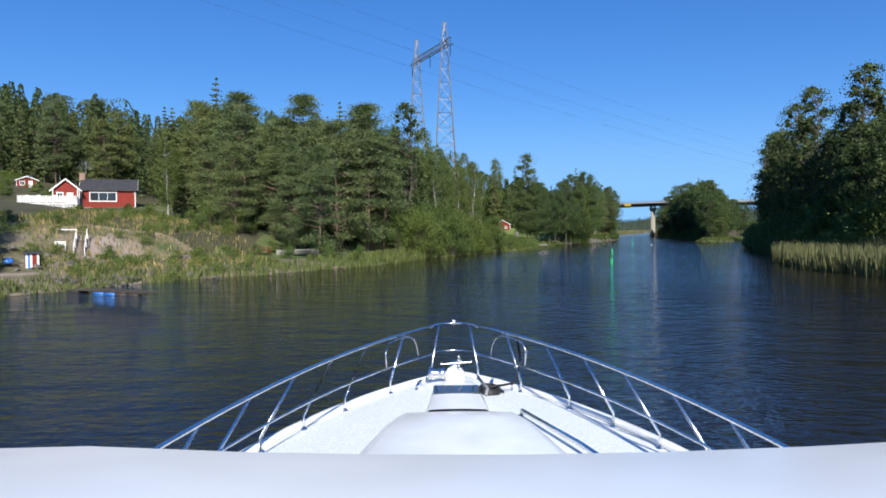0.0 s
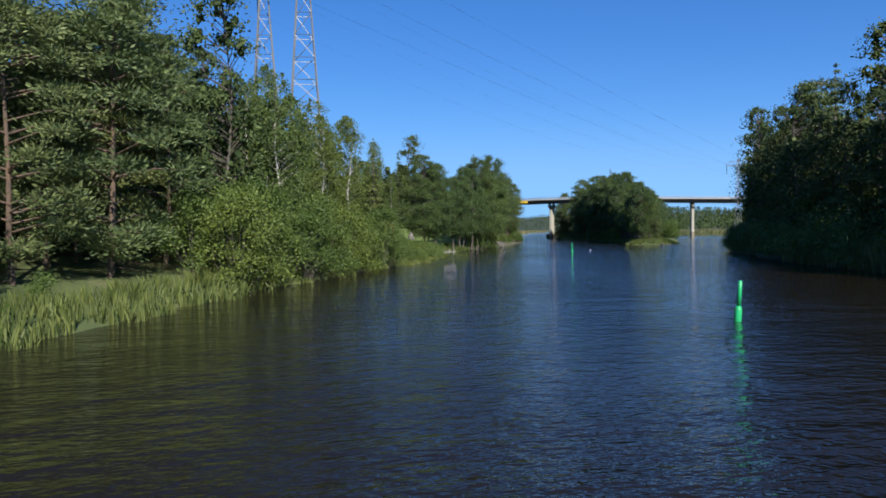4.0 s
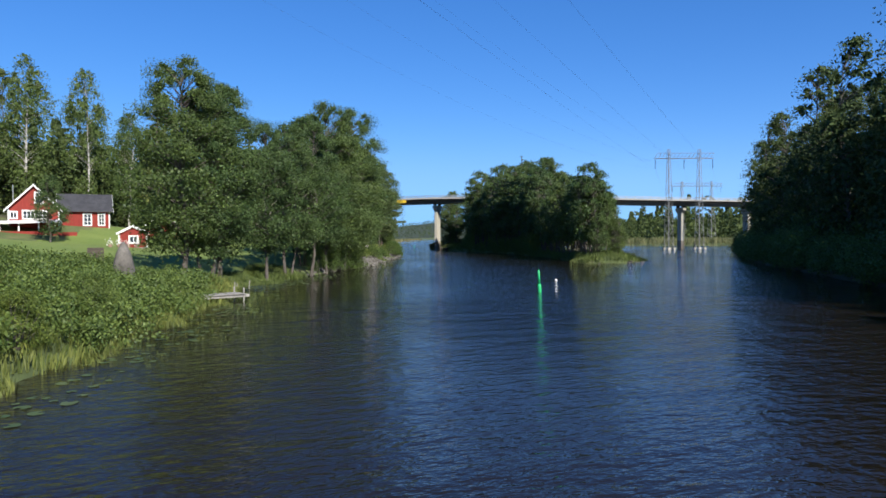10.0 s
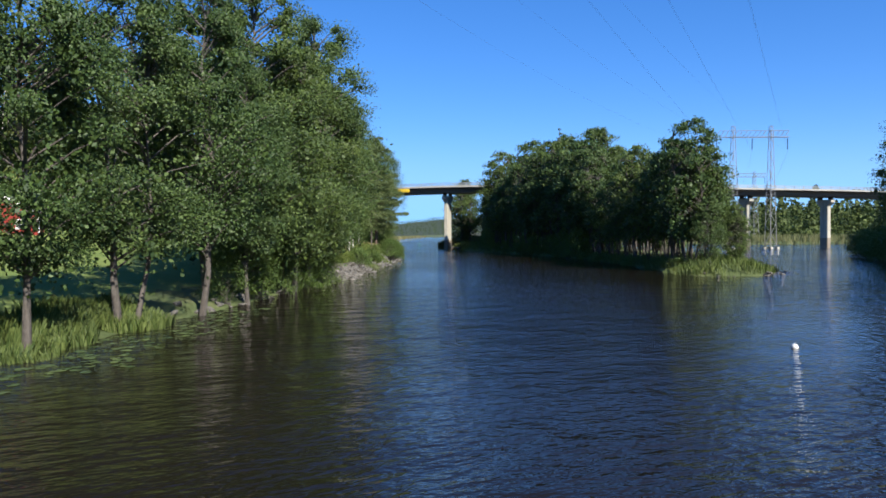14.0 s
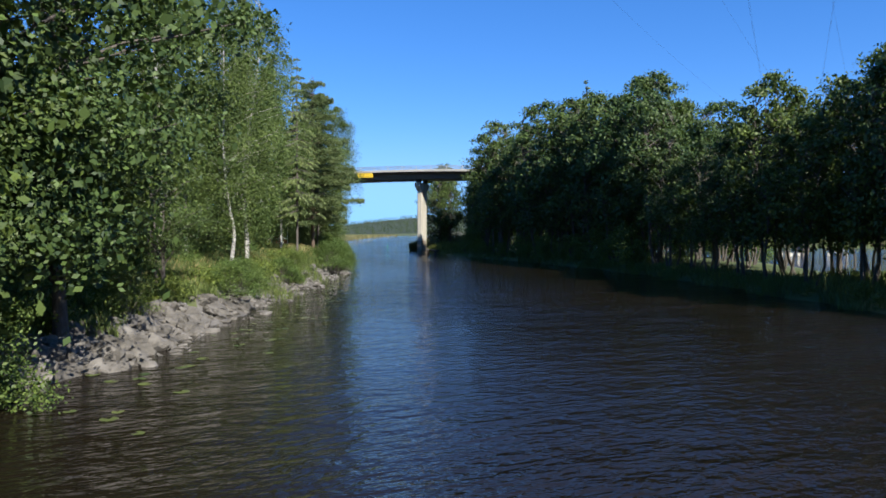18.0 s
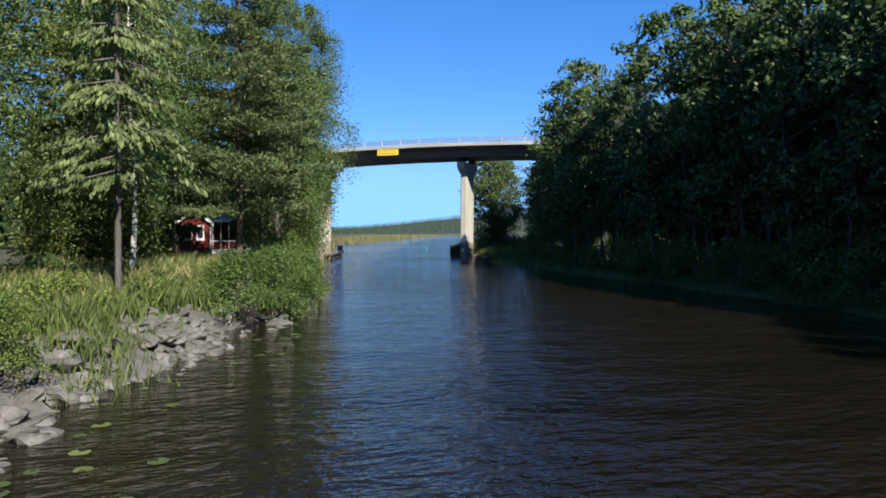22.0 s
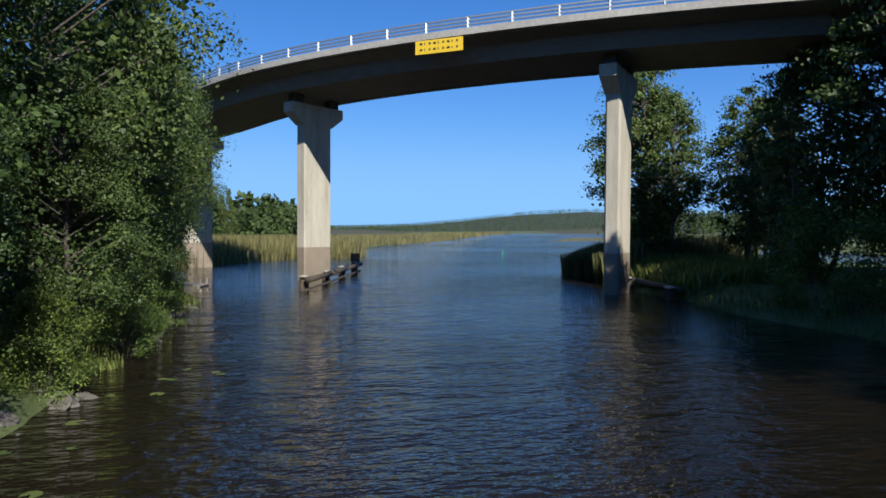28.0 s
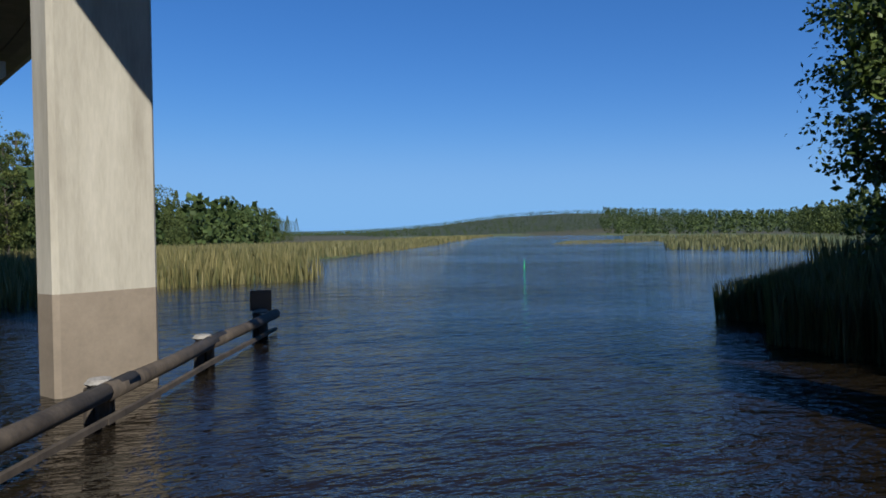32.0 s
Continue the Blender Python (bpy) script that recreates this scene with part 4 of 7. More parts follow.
# ---- the island ----
row(ISLE_ALDER, along([(66.6, 170.5), (71.5, 184.5), (76, 197)], 3.3), 0.87, 0.5, 65)
row(ISLE_ALDER, along([(77, 199), (79, 212), (80.2, 222)], 3.2), 1.39, 0.5, 43)
row(ISLE_ALDER, along([(80.8, 226), (81.6, 241)], 3.3), 1.38, 0.4, 84)
row(ISLE_ALDER, along([(69, 171), (74.5, 183), (80, 198)], 4.2), 0.97, 0.7, 66)
row(ISLE_ALDER, along([(82, 202), (84.5, 214), (86, 232), (87, 250)], 4.2), 1.24, 0.9, 44)
row(ISLE_ALDER, along([(71, 173), (77, 185), (86, 202), (94, 222), (98, 245)], 4.6), 0.9, 0.7, 45)
row(ISLE_ALDER, scatter([(88, 205), (92, 205), (108, 245), (92, 250)], 6.5, 46), 0.9, 1.0, 46)
SPRUCE.put(80.6, 214.5, 1.08)
row(ALDER, [(66.4, 168), (68.6, 167.6), (70, 169)], 0.58, 0.2, 47)
row(SCRUB, along([(79.3, 222), (80.6, 238), (81.4, 249)], 3.2), 0.62, 0.4, 48)
thicket("undergrowth", SCRUB, along([(76.4, 202), (78.4, 212), (79.8, 226)], 2.4), 0.55, 0.4, 80, "dark alder scrub along the island shore")
thicket("undergrowth", SCRUB, along([(93, 204), (100, 219), (108, 245)], 3.2), 0.75, 0.6, 81, "alder scrub along the island's back shore")
row(ALDER, along([(80.5, 203), (83, 214), (84.5, 227)], 3.6), 1.55, 0.5, 85)
thicket("undergrowth", SCRUB, along([(80, 201), (83.5, 214), (86, 232), (88, 250)], 2.6), 0.55, 0.5, 86, "alder scrub under the island's trees")
row(SCRUB, [(68.5, 181), (74, 199), (72.2, 192)], 0.42, 0.4, 49)
thicket("undergrowth", LOW, along([(63.6, 167), (66, 172), (70, 182.5), (74.5, 196), (77.6, 211)], 1.8), 0.8, 0.3, 50, "low shrubs along the island's edge")
# its far end beyond the bridge
set_height(ALDER, [(86.8, 268.8, 0.95), (89.6, 271.4, 1.08), (88.8, 267.4, 0.78)])
set_height(ALDER, [(96, 267, 0.78), (93.4, 265.5, 0.84), (99, 270, 0.85), (92, 261, 0.72)])
row(SPRUCE, [(90.5, 259), (95, 262)], 0.62, 0.3, 52)
set_height(ALDER, [(87.8, 253.4, 0.9), (91, 250, 1.05), (94, 247, 1.2), (90.6, 256.6, 0.85), (88.8, 246, 1.15), (90, 240, 1.3)])
thicket("undergrowth", SCRUB, [(83.4, 246), (84.6, 250), (87.5, 248), (86.4, 253), (90.5, 251), (91, 245.5), (89, 256)], 0.55, 0.4, 90, "dark scrub beside the bridge pier")
row(BUSH, [(84.2, 260.5), (84.4, 268.4), (85.4, 271.5), (86.8, 264)], 0.6, 0.2, 54)

# ---- the dark wood on the right side ----
row(ASPEN, along([(37.8, 54.37), (41.8, 75.37), (47.2, 95.87), (59.6, 121.87), (72.2, 139.87), (84.2, 155.87), (98.2, 170.87), (112.2, 185.87)], 4.4), 0.88, 0.8, 55)
row(ASPEN, along([(42.8, 54.37), (47.8, 75.37), (53.2, 95.87), (65.2, 120.87), (77.2, 138.87), (92.2, 154.87), (108.2, 169.87)], 5.2), 0.88, 1.0, 56)
row(SPRUCE, along([(40.3, 65.37), (45.8, 91.87), (58.2, 117.87), (72.4, 137.87), (86.2, 155.87)], 5.2), 0.94, 0.9, 82)
row(SPRUCE, along([(45.8, 69.37), (50.2, 91.87), (60.2, 114.87), (75.2, 133.87), (95.2, 151.87)], 6.5), 0.9, 1.2, 57)
row(PINE, along([(52, 103), (61, 119), (74, 138), (104, 172), (116, 184)], 5.5), 0.92, 0.9, 58)
row(ASPEN, along([(48, 52), (54, 80), (62, 100), (72, 118), (90, 140), (120, 170)], 7), 0.94, 1.5, 59)
thicket("undergrowth", SCRUB, along([(37.4, 59.37), (40.4, 73.37), (47.3, 96.37), (59.8, 122.37), (83.8, 154.37), (113.8, 187.37)], 3.0), 0.85, 0.5, 60, "dense scrub at the edge of the dark wood")
row(ALDER, [(39, 62), (36.5, 50), (41, 68)], 1.0, 0.5, 61)
thicket("undergrowth", SCRUB, along([(36.2, 62), (37.7, 74), (44.4, 97), (56.9, 124), (81.4, 157), (112, 190.5)], 2.3), 0.55, 0.3, 95, "dark scrub hanging over the water's edge")


# ---- far woods, reeds and grass ----
def far_wood(name, pts, h, seed, label, cards=44, pointy=0.5, fine=1.0):
    rng = np.random.default_rng(seed)
    out = []
    p = np.array(pts)
    z = height(p[:, 0], p[:, 1])
    for (x, y), g in zip(pts, z):
        if g < 0.2:
            continue
        hh = h * (rng.uniform(0.65, 1.15) if pointy > 0.2 else rng.uniform(0.85, 1.1))
        pointed = rng.random() < pointy
        u = rng.random(cards)
        wide = hh * (0.17 * (1.02 - u) + 0.01 if pointed else 0.2 * np.sqrt(np.maximum(0.02, 1 - (1.9 * u - 0.95) ** 2)))
        a = rng.uniform(0, 6.283, cards)
        c = np.stack([x + wide * np.cos(a), y + wide * np.sin(a), g + hh * (0.04 + 0.94 * u)], 1)
        k = min(1.0, (60 / cards) ** 0.5) * fine
        out.append(leaf_quads(rng, c, hh * 0.16 * k, hh * 0.11 * k, np.tile((0, 0, -0.6 if pointed else 0.0), (cards, 1))))
    ob = new(name, quads(name, np.concatenate(out), M_FAR))
    return tagged(ob, label, "trees", kind="stuff")


def random_in(poly, n, seed):
    rng = np.random.default_rng(seed)
    p = np.array(poly)
    lo, hi = p.min(0), p.max(0)
    q = rng.uniform(lo, hi, (n * 6, 2))
    q = q[signed(poly, q[:, 0], q[:, 1]) > 0][:n]
    return [tuple(v) for v in q]


far_wood("far_wood", random_in([(-160, 320), (30, 300), (36, 360), (46, 420), (72, 440), (76, 480), (60, 600), (-200, 560)], 1100, 1), 14, 1, "mixed wood behind the reed beds", 60)
far_wood("far_wood", random_in([(20, 330), (38, 345), (46, 412), (62, 480), (96, 650), (80, 660), (46, 490), (30, 415), (14, 345)], 180, 11), 15, 11, "wood edge behind the reed beds", 640, 0.45, 0.6)
far_wood("far_wood", random_in([(60, 1100), (380, 1230), (300, 1500), (-300, 1500), (-300, 800)], 700, 2), 6, 2, "distant wood along the lake shore", 40, 0.1)
far_wood("far_wood", random_in([(200, 322), (235, 300), (330, 285), (600, 280), (700, 500), (420, 640), (330, 520), (270, 430)], 620, 3), 17.5, 3, "wood on the lake's far bank", 230)
far_wood("far_wood", random_in([(420, 720), (700, 500), (1200, 600), (1500, 1300), (1000, 1900), (560, 1150)], 1300, 4), 17, 4, "distant wood on the lake's low hills", 44, 0.2)
far_wood("far_wood", random_in([(560, 1200), (1100, 1500), (1300, 2200), (200, 2600), (-200, 1700), (380, 1260)], 5200, 5), 8, 5, "far wooded hill beyond the lake", 16, 0.1)
far_wood("far_wood", random_in([(-400, 140), (-110, 140), (-60, 180), (-40, 240), (-20, 300), (-400, 330)], 700, 6), 17, 6, "wooded hillside above the river", 200, 0.7, 0.75)
far_wood("far_wood", random_in([(-120, 150), (-72, 124), (-52, 124), (-30, 118), (-12, 130), (-30, 175), (-120, 200)], 260, 9), 16, 9, "dense wooded hillside behind the cottage", 640, 0.8, 0.62)
far_wood("far_wood", random_in([(-14, 200), (30, 206), (38, 240), (-10, 270), (-50, 240)], 130, 10), 16, 10, "dense wood behind the meadow house", 340)
far_wood("far_wood", random_in([(110, 60), (140, 150), (180, 175), (240, 150), (420, 60), (300, 0)], 350, 7), 17, 7, "wood behind the river's edge", 60)
far_wood("far_wood", random_in([(-80, -80), (-60, -20), (-45, 20), (-60, 60), (-160, 60), (-200, -80)], 160, 8), 14, 8, "wood behind the cottage slope", 60)


def blades(name, pts, h, width, mat, seed, label, lean=0.18, category="grass", base=0.0):
    """Upright blades: each a narrow bent leaf."""
    rng = np.random.default_rng(seed)
    p = np.asarray(pts, float)
    n = len(p)
    z = np.maximum(height(p[:, 0], p[:, 1]), -0.4) + base
    hh = h * rng.uniform(0.55, 1.2, n)[:, None]
    a = rng.uniform(0, 6.283, n)
    w = np.stack([np.cos(a), np.sin(a), 0 * a], 1) * width
    tip = rng.normal(0, lean, (n, 3)) * hh
    tip[:, 2] = 0
    b = np.stack([p[:, 0], p[:, 1], z], 1)
    up = np.array([0, 0, 1.0]) * hh
    q = np.stack([b - w * 0.5, b + w * 0.5, b + up * 0.6 + tip * 0.35 + w * 0.55, b + up + tip], 1)
    ob = new(name, quads(name, q, mat))
    return tagged(ob, label, category, kind="stuff")


def band(line, n, inner, outer, seed):
    """Points along a line of the bank, from inner to outer metres to its left."""
    rng = np.random.default_rng(seed)
    p = np.array(line, float)
    seg = np.hypot(*(p[1:] - p[:-1]).T)
    s = rng.uniform(0, seg.sum(), n)
    cum = np.concatenate([[0], np.cumsum(seg)])
    k = np.clip(np.searchsorted(cum, s) - 1, 0, len(seg) - 1)
    d = (p[k + 1] - p[k]) / seg[k][:, None]
    base = p[k] + d * (s - cum[k])[:, None]
    left = np.stack([-d[:, 1], d[:, 0]], 1)
    off = inner + (outer - inner) * rng.random(n) ** 1.4 + 0.5 * np.sin(s * 0.9) + 0.3 * np.sin(s * 2.3)
    return base + left * off[:, None]


blades("bank_grass", band(LEFT[7:10], 4000, -0.3, 1.6, 41), 0.45, 0.03, M_GRASS, 41, "short grass below the scrub")
blades("bank_grass", band(LEFT[2:8], 6000, -0.5, 2.2, 1), 0.7, 0.045, M_GRASS, 1, "tall green grass at the water's edge")
blades("bank_grass", band(LEFT[9:13], 6000, -0.7, 1.4, 2), 0.55, 0.028, M_GRASS, 2, "tall green grass at the water's edge")
blades("bank_grass", band(LEFT[12:14], 6000, -0.6, 2.0, 3), 0.6, 0.03, M_GRASS, 3, "green grass before the alders")
blades("bank_grass", band(LEFT[15:20], 22000, 1.6, 7.0, 4), 0.75, 0.03, M_GRASS, 4, "tall grass above the stone bank")
blades("dry_grass", band(LEFT[15:20], 3000, 1.8, 7.0, 5), 0.85, 0.03, M_DRY, 5, "dry yellow grass above the stone bank")
blades("bank_grass", np.concatenate([np.array(c) + np.random.default_rng(60 + k).normal(0, 1, (1100, 2)) * (0.6, 1.2) for k, c in enumerate([(44.4, 190.6), (48.2, 200.8)])]), 0.5, 0.014, M_GRASS, 60, "tufts of tall grass hanging over the stones")
blades("bank_grass", band(LEFT[15:20], 9000, 1.2, 2.8, 61), 0.7, 0.018, M_GRASS, 61, "tall grass along the top of the stones")
blades("bank_grass", band(LEFT[19:24], 4500, 0.2, 2.0, 6), 0.42, 0.03, M_GRASS, 6, "grass under the overhanging trees")
blades("meadow_grass", random_in([(5, 107), (10, 107.5), (17, 130), (18, 140), (4, 136), (0, 120)], 12000, 7), 0.5, 0.045, M_GRASS, 7, "rough meadow grass on the slope")
blades("dry_grass", random_in([(5, 108), (9, 109), (12, 122), (6, 126)], 2500, 8), 0.6, 0.04, M_DRY, 8, "dry yellow grass on the slope")
blades("heather", np.array([(7.6, 116.5)]) + np.random.default_rng(9).normal(0, 0.8, (1200, 2)), 0.7, 0.06, M_PURPLE, 9, "pink flowering heather on the slope", category="heather")
blades("meadow_grass", random_in([(-40, 62), (-22, 38), (-13, 55), (-18, 66), (-40, 95)], 3500, 10), 0.4, 0.06, M_GRASS, 10, "patchy grass on the rocky slope")
blades("dry_grass", random_in([(-40, 62), (-22, 40), (-14, 56), (-18, 66), (-40, 95)], 4000, 11), 0.45, 0.06, M_DRY, 11, "dry grass on the rocky slope")
isle_west = ISLE[:9]
blades("bank_grass", band(isle_west[::-1], 9000, -0.3, 2.4, 12), 0.55, 0.035, M_GRASS, 12, "grass along the island's edge")
blades("bank_grass", random_in([(62.5, 166), (68, 163.5), (75, 169), (80, 180), (72, 182), (66, 173)], 5000, 13), 0.7, 0.04, M_GRASS, 13, "grass on the island's point")
blades("bank_grass", random_in([(81, 254), (90, 254), (92, 266), (84.5, 268), (82.5, 262)], 7000, 14), 1.0, 0.045, M_GRASS, 14, "tall grass beside the bridge pier")
REEDS = "dense reed bed standing in shallow water"
blades("reeds", random_in([(28, 40), (34.5, 42), (38, 66), (36, 72), (30, 62), (27.3, 52)], 9000, 15), 2.1, 0.06, M_REED, 15, REEDS, 0.08, "reeds")
blades("reeds", random_in([(34, 62), (38, 62), (46, 94), (44, 98), (37, 76)], 3500, 16), 1.9, 0.06, M_REED, 16, REEDS, 0.08, "reeds")
blades("reeds", random_in([(50, 277), (57, 286), (63, 300), (72, 303.5), (74, 309), (69, 322), (60, 340), (40, 320)], 14000, 17), 2.0, 0.07, M_REED, 17, REEDS, 0.08, "reeds")
blades("reeds", random_in([(60, 340), (71, 341), (80, 353), (99, 396), (132, 474), (110, 480), (70, 420), (48, 400)], 16000, 18), 1.7, 0.13, M_REED, 18, REEDS, 0.08, "reeds")
blades("reeds", random_in([(85, 269), (88, 275), (93, 278.6), (100, 280), (101, 273), (91, 267)], 6000, 19), 2.1, 0.05, M_REED, 19, REEDS, 0.08, "reeds")
blades("reeds", band([(97, 281), (91, 279), (86, 275.5), (83, 269), (82.4, 263)], 5000, -0.6, 2.0, 25), 1.9, 0.05, M_REED, 25, REEDS, 0.08, "reeds")
blades("reeds", random_in([(148, 312), (170, 270), (215, 252), (320, 234), (330, 265), (220, 290), (180, 330)], 12000, 20), 2.0, 0.2, M_REED, 20, REEDS, 0.08, "reeds")
blades("reeds", random_in([(150, 330), (200, 400), (240, 455), (245, 520), (340, 660), (300, 640), (215, 500), (200, 450), (140, 360)], 9000, 21), 1.6, 0.3, M_REED, 21, REEDS, 0.08, "reeds")
blades("reeds", random_in([(150, 430), (190, 440), (225, 520), (190, 500)], 3500, 22), 0.7, 0.3, M_REED, 22, "sparse reeds standing in the lake", 0.08, "reeds")
blades("reeds", random_in([(130, 474), (240, 760), (400, 1150), (380, 1150), (210, 760), (110, 490)], 9000, 23), 2.0, 0.6, M_REED, 23, REEDS, 0.08, "reeds")
blades("water_grass", band([(13, 108), (17.5, 124), (19.5, 138)], 900, -1.0, -2.6, 24), 0.35, 0.02, M_GRASS, 24, "sparse grass rising from the water", base=0.2)


# ---- the bridge ----
LINE = [(38, 322), (47.5, 303.5), (56.4, 286.5), (65.05, 270.7), (79.75, 258.1), (98.5, 247), (119, 238), (135.5, 232.6), (153, 228.5), (172, 225), (215, 218), (262, 212)]
LEVEL = [9.7, 10.1, 10.45, 10.85, 11.15, 10.9, 10.4, 10.05, 9.8, 9.5, 9.1, 8.9]


def spline(pts, k):
    """A smooth curve through the points, k steps from one to the next."""
    out = []
    for i in range(len(pts) - 1):
        p0, p1, p2, p3 = (np.array(pts[min(max(j, 0), len(pts) - 1)], float) for j in (i - 1, i, i + 1, i + 2))
        for s in range(k):
            t = s / k
            out.append(0.5 * (2 * p1 + (p2 - p0) * t + (2 * p0 - 5 * p1 + 4 * p2 - p3) * t * t + (3 * p1 - p0 - 3 * p2 + p3) * t ** 3))
    return np.array(out + [np.array(pts[-1], float)])


def swept(line, profile):
    """A closed profile (offset to the right, height) drawn along a curve x, y, z."""
    d = np.gradient(line[:, :2], axis=0)
    d /= np.linalg.norm(d, axis=1, keepdims=True)
    right = np.stack([d[:, 1], -d[:, 0]], 1)
    s = Shape()
    n = len(profile)
    for p, r in zip(line, right):
        for off, up in profile:
            s.v.append((p[0] + r[0] * off, p[1] + r[1] * off, p[2] + up))
    for i in range(len(line) - 1):
        for k in range(n):
            j = (k + 1) % n
            s.f.append((i * n + k, (i + 1) * n + k, (i + 1) * n + j, i * n + j))
    s.f.append(tuple(range(n)))
    s.f.append(tuple((len(line) - 1) * n + k for k in reversed(range(n))))
    return s


def bridge():
    top = thing("road_bridge", Matrix(), "curved concrete road bridge on slender wall piers", "bridge")
    line = spline([(x, y, z) for (x, y), z in zip(LINE, LEVEL)], 8)
    slab = [(-4.0, 1.72), (-4.0, 1.9), (4.0, 1.9), (4.0, 1.72), (2.9, 1.55), (-2.9, 1.55)]
    part("deck_slab", swept(line, slab), M_GIRDER, top, "brownish grey deck slab")
    part("road_surface", swept(line, [(-3.9, 1.9), (-3.9, 2.0), (3.9, 2.0), (3.9, 1.9)]), M_ASPHALT, top)
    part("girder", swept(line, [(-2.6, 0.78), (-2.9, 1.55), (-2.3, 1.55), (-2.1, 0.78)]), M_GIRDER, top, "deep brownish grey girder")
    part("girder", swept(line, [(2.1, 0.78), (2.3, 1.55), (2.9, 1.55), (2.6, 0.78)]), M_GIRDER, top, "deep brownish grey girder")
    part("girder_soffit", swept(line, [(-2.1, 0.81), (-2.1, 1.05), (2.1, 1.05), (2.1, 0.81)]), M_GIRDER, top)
    for s in (-1, 1):
        a, b = sorted((s * 4.0, s * 4.3))
        part("edge_beam", swept(line, [(a, 1.8), (a, 2.14), (b, 2.14), (b, 1.8)]), M_EDGE, top, "pale concrete edge beam")
        for up in (2.32, 2.5, 2.68):
            d = 0.04 if up < 2.7 else 0.06
            o = s * 4.14
            part("guard_rail", swept(line, [(o - d, up - d), (o - d, up + d), (o + d, up + d), (o + d, up - d)]), M_STEEL, top)
        fine = spline([(x, y, z) for (x, y), z in zip(LINE, LEVEL)], 9)
        d = np.gradient(fine[:, :2], axis=0)
        d /= np.linalg.norm(d, axis=1, keepdims=True)
        post = Shape().box(-0.05, -0.05, 0, 0.05, 0.05, 0.52)
        data = mesh_of("rail_post", post.v, post.f, M_STEEL)
        for p, q in zip(fine, d):
            ob = new("rail_post", data)
            ob.parent = top
            ob.location = (p[0] + q[1] * s * 4.14, p[1] - q[0] * s * 4.14, p[2] + 2.15)
    for i in range(1, len(LINE) - 1):
        x, y = LINE[i]
        dx, dy = LINE[i + 1][0] - LINE[i - 1][0], LINE[i + 1][1] - LINE[i - 1][1]
        turn = math.atan2(-dx, dy) - (radians(8) if i == 4 else 0)
        z = LEVEL[i] + 0.5
        g = min(gz(x, y), 0) - 0.5
        m = Matrix.Translation((x, y, 0)) @ Matrix.Rotation(turn, 4, "Z")
        column = new("pier", None)
        column.parent, column.matrix_basis = top, m
        outline = [(-1.15, -0.3), (-1.05, -0.4), (1.05, -0.4), (1.15, -0.3), (1.15, 0.3), (1.05, 0.4), (-1.05, 0.4), (-1.15, 0.3)]
        part("pier_foot", Shape().prism(outline, g, 2.1), M_CONCWET, column, "brown-stained concrete below the flood mark")
        part("pier_shaft", Shape().prism([(a * 0.998, b * 0.998) for a, b in outline], 2.1, z - 1.55), M_CONC, column, "pale concrete wall pier")
        cap = Shape()
        prof = [(-1.15, z - 1.55), (1.15, z - 1.55), (2.15, z - 0.85), (2.15, z - 0.25), (-2.15, z - 0.25), (-2.15, z - 0.85)]
        cap.add([(a, -0.43, b) for a, b in prof] + [(a, 0.43, b) for a, b in prof],
                [(0, 1, 2, 3, 4, 5), (11, 10, 9, 8, 7, 6)] + [((k + 1) % 6, k, k + 6, (k + 1) % 6 + 6) for k in range(6)])
        part("pier_cap", cap, M_CONC, column, "hammerhead concrete cap")
        for s in (-1, 1):
            part("bearing", Shape().box(s * 1.5 - 0.35, -0.3, z - 0.25, s * 1.5 + 0.35, 0.3, z + 0.32), M_DARKWOOD, column)
    # clearance sign on the edge facing upstream
    near = min(range(len(line)), key=lambda k: math.hypot(line[k][0] - 73.6, line[k][1] - 263.0))
    a, b = line[near - 1], line[near + 1]
    d = Vector((b[0] - a[0], b[1] - a[1], 0)).normalized()
    o = Vector(line[near]) + Vector((d.y, -d.x, 0)) * 4.38 - d * 0.6
    m = Matrix(((d.x, -d.y, 0, o.x), (d.y, d.x, 0, o.y), (0, 0, 1, o.z + 0.98), (0, 0, 0, 1)))
    sign = new("sign_board", None)
    sign.parent, sign.matrix_basis = top, m
    part("sign_plate", Shape().box(-1.3, 0.0, 0.06, 1.3, 0.05, 0.74), M_YELLOW, sign, "yellow clearance board with small dark marks")
    for row_z in (0.52, 0.22):
        for k in range(9):
            w = 0.05 + 0.045 * ((k * 7 + int(row_z * 10)) % 3)
            part("mark", Shape().box(-1.05 + k * 0.25, -0.008, row_z, -1.05 + k * 0.25 + w, 0.0, row_z + 0.1), M_BLACK, sign)
    for s in (-1, 1):
        part("sign_bracket", Shape().box(s * 1.0 - 0.04, 0.05, 0.2, s * 1.0 + 0.04, 0.3, 0.8), M_STEEL, sign)


bridge()


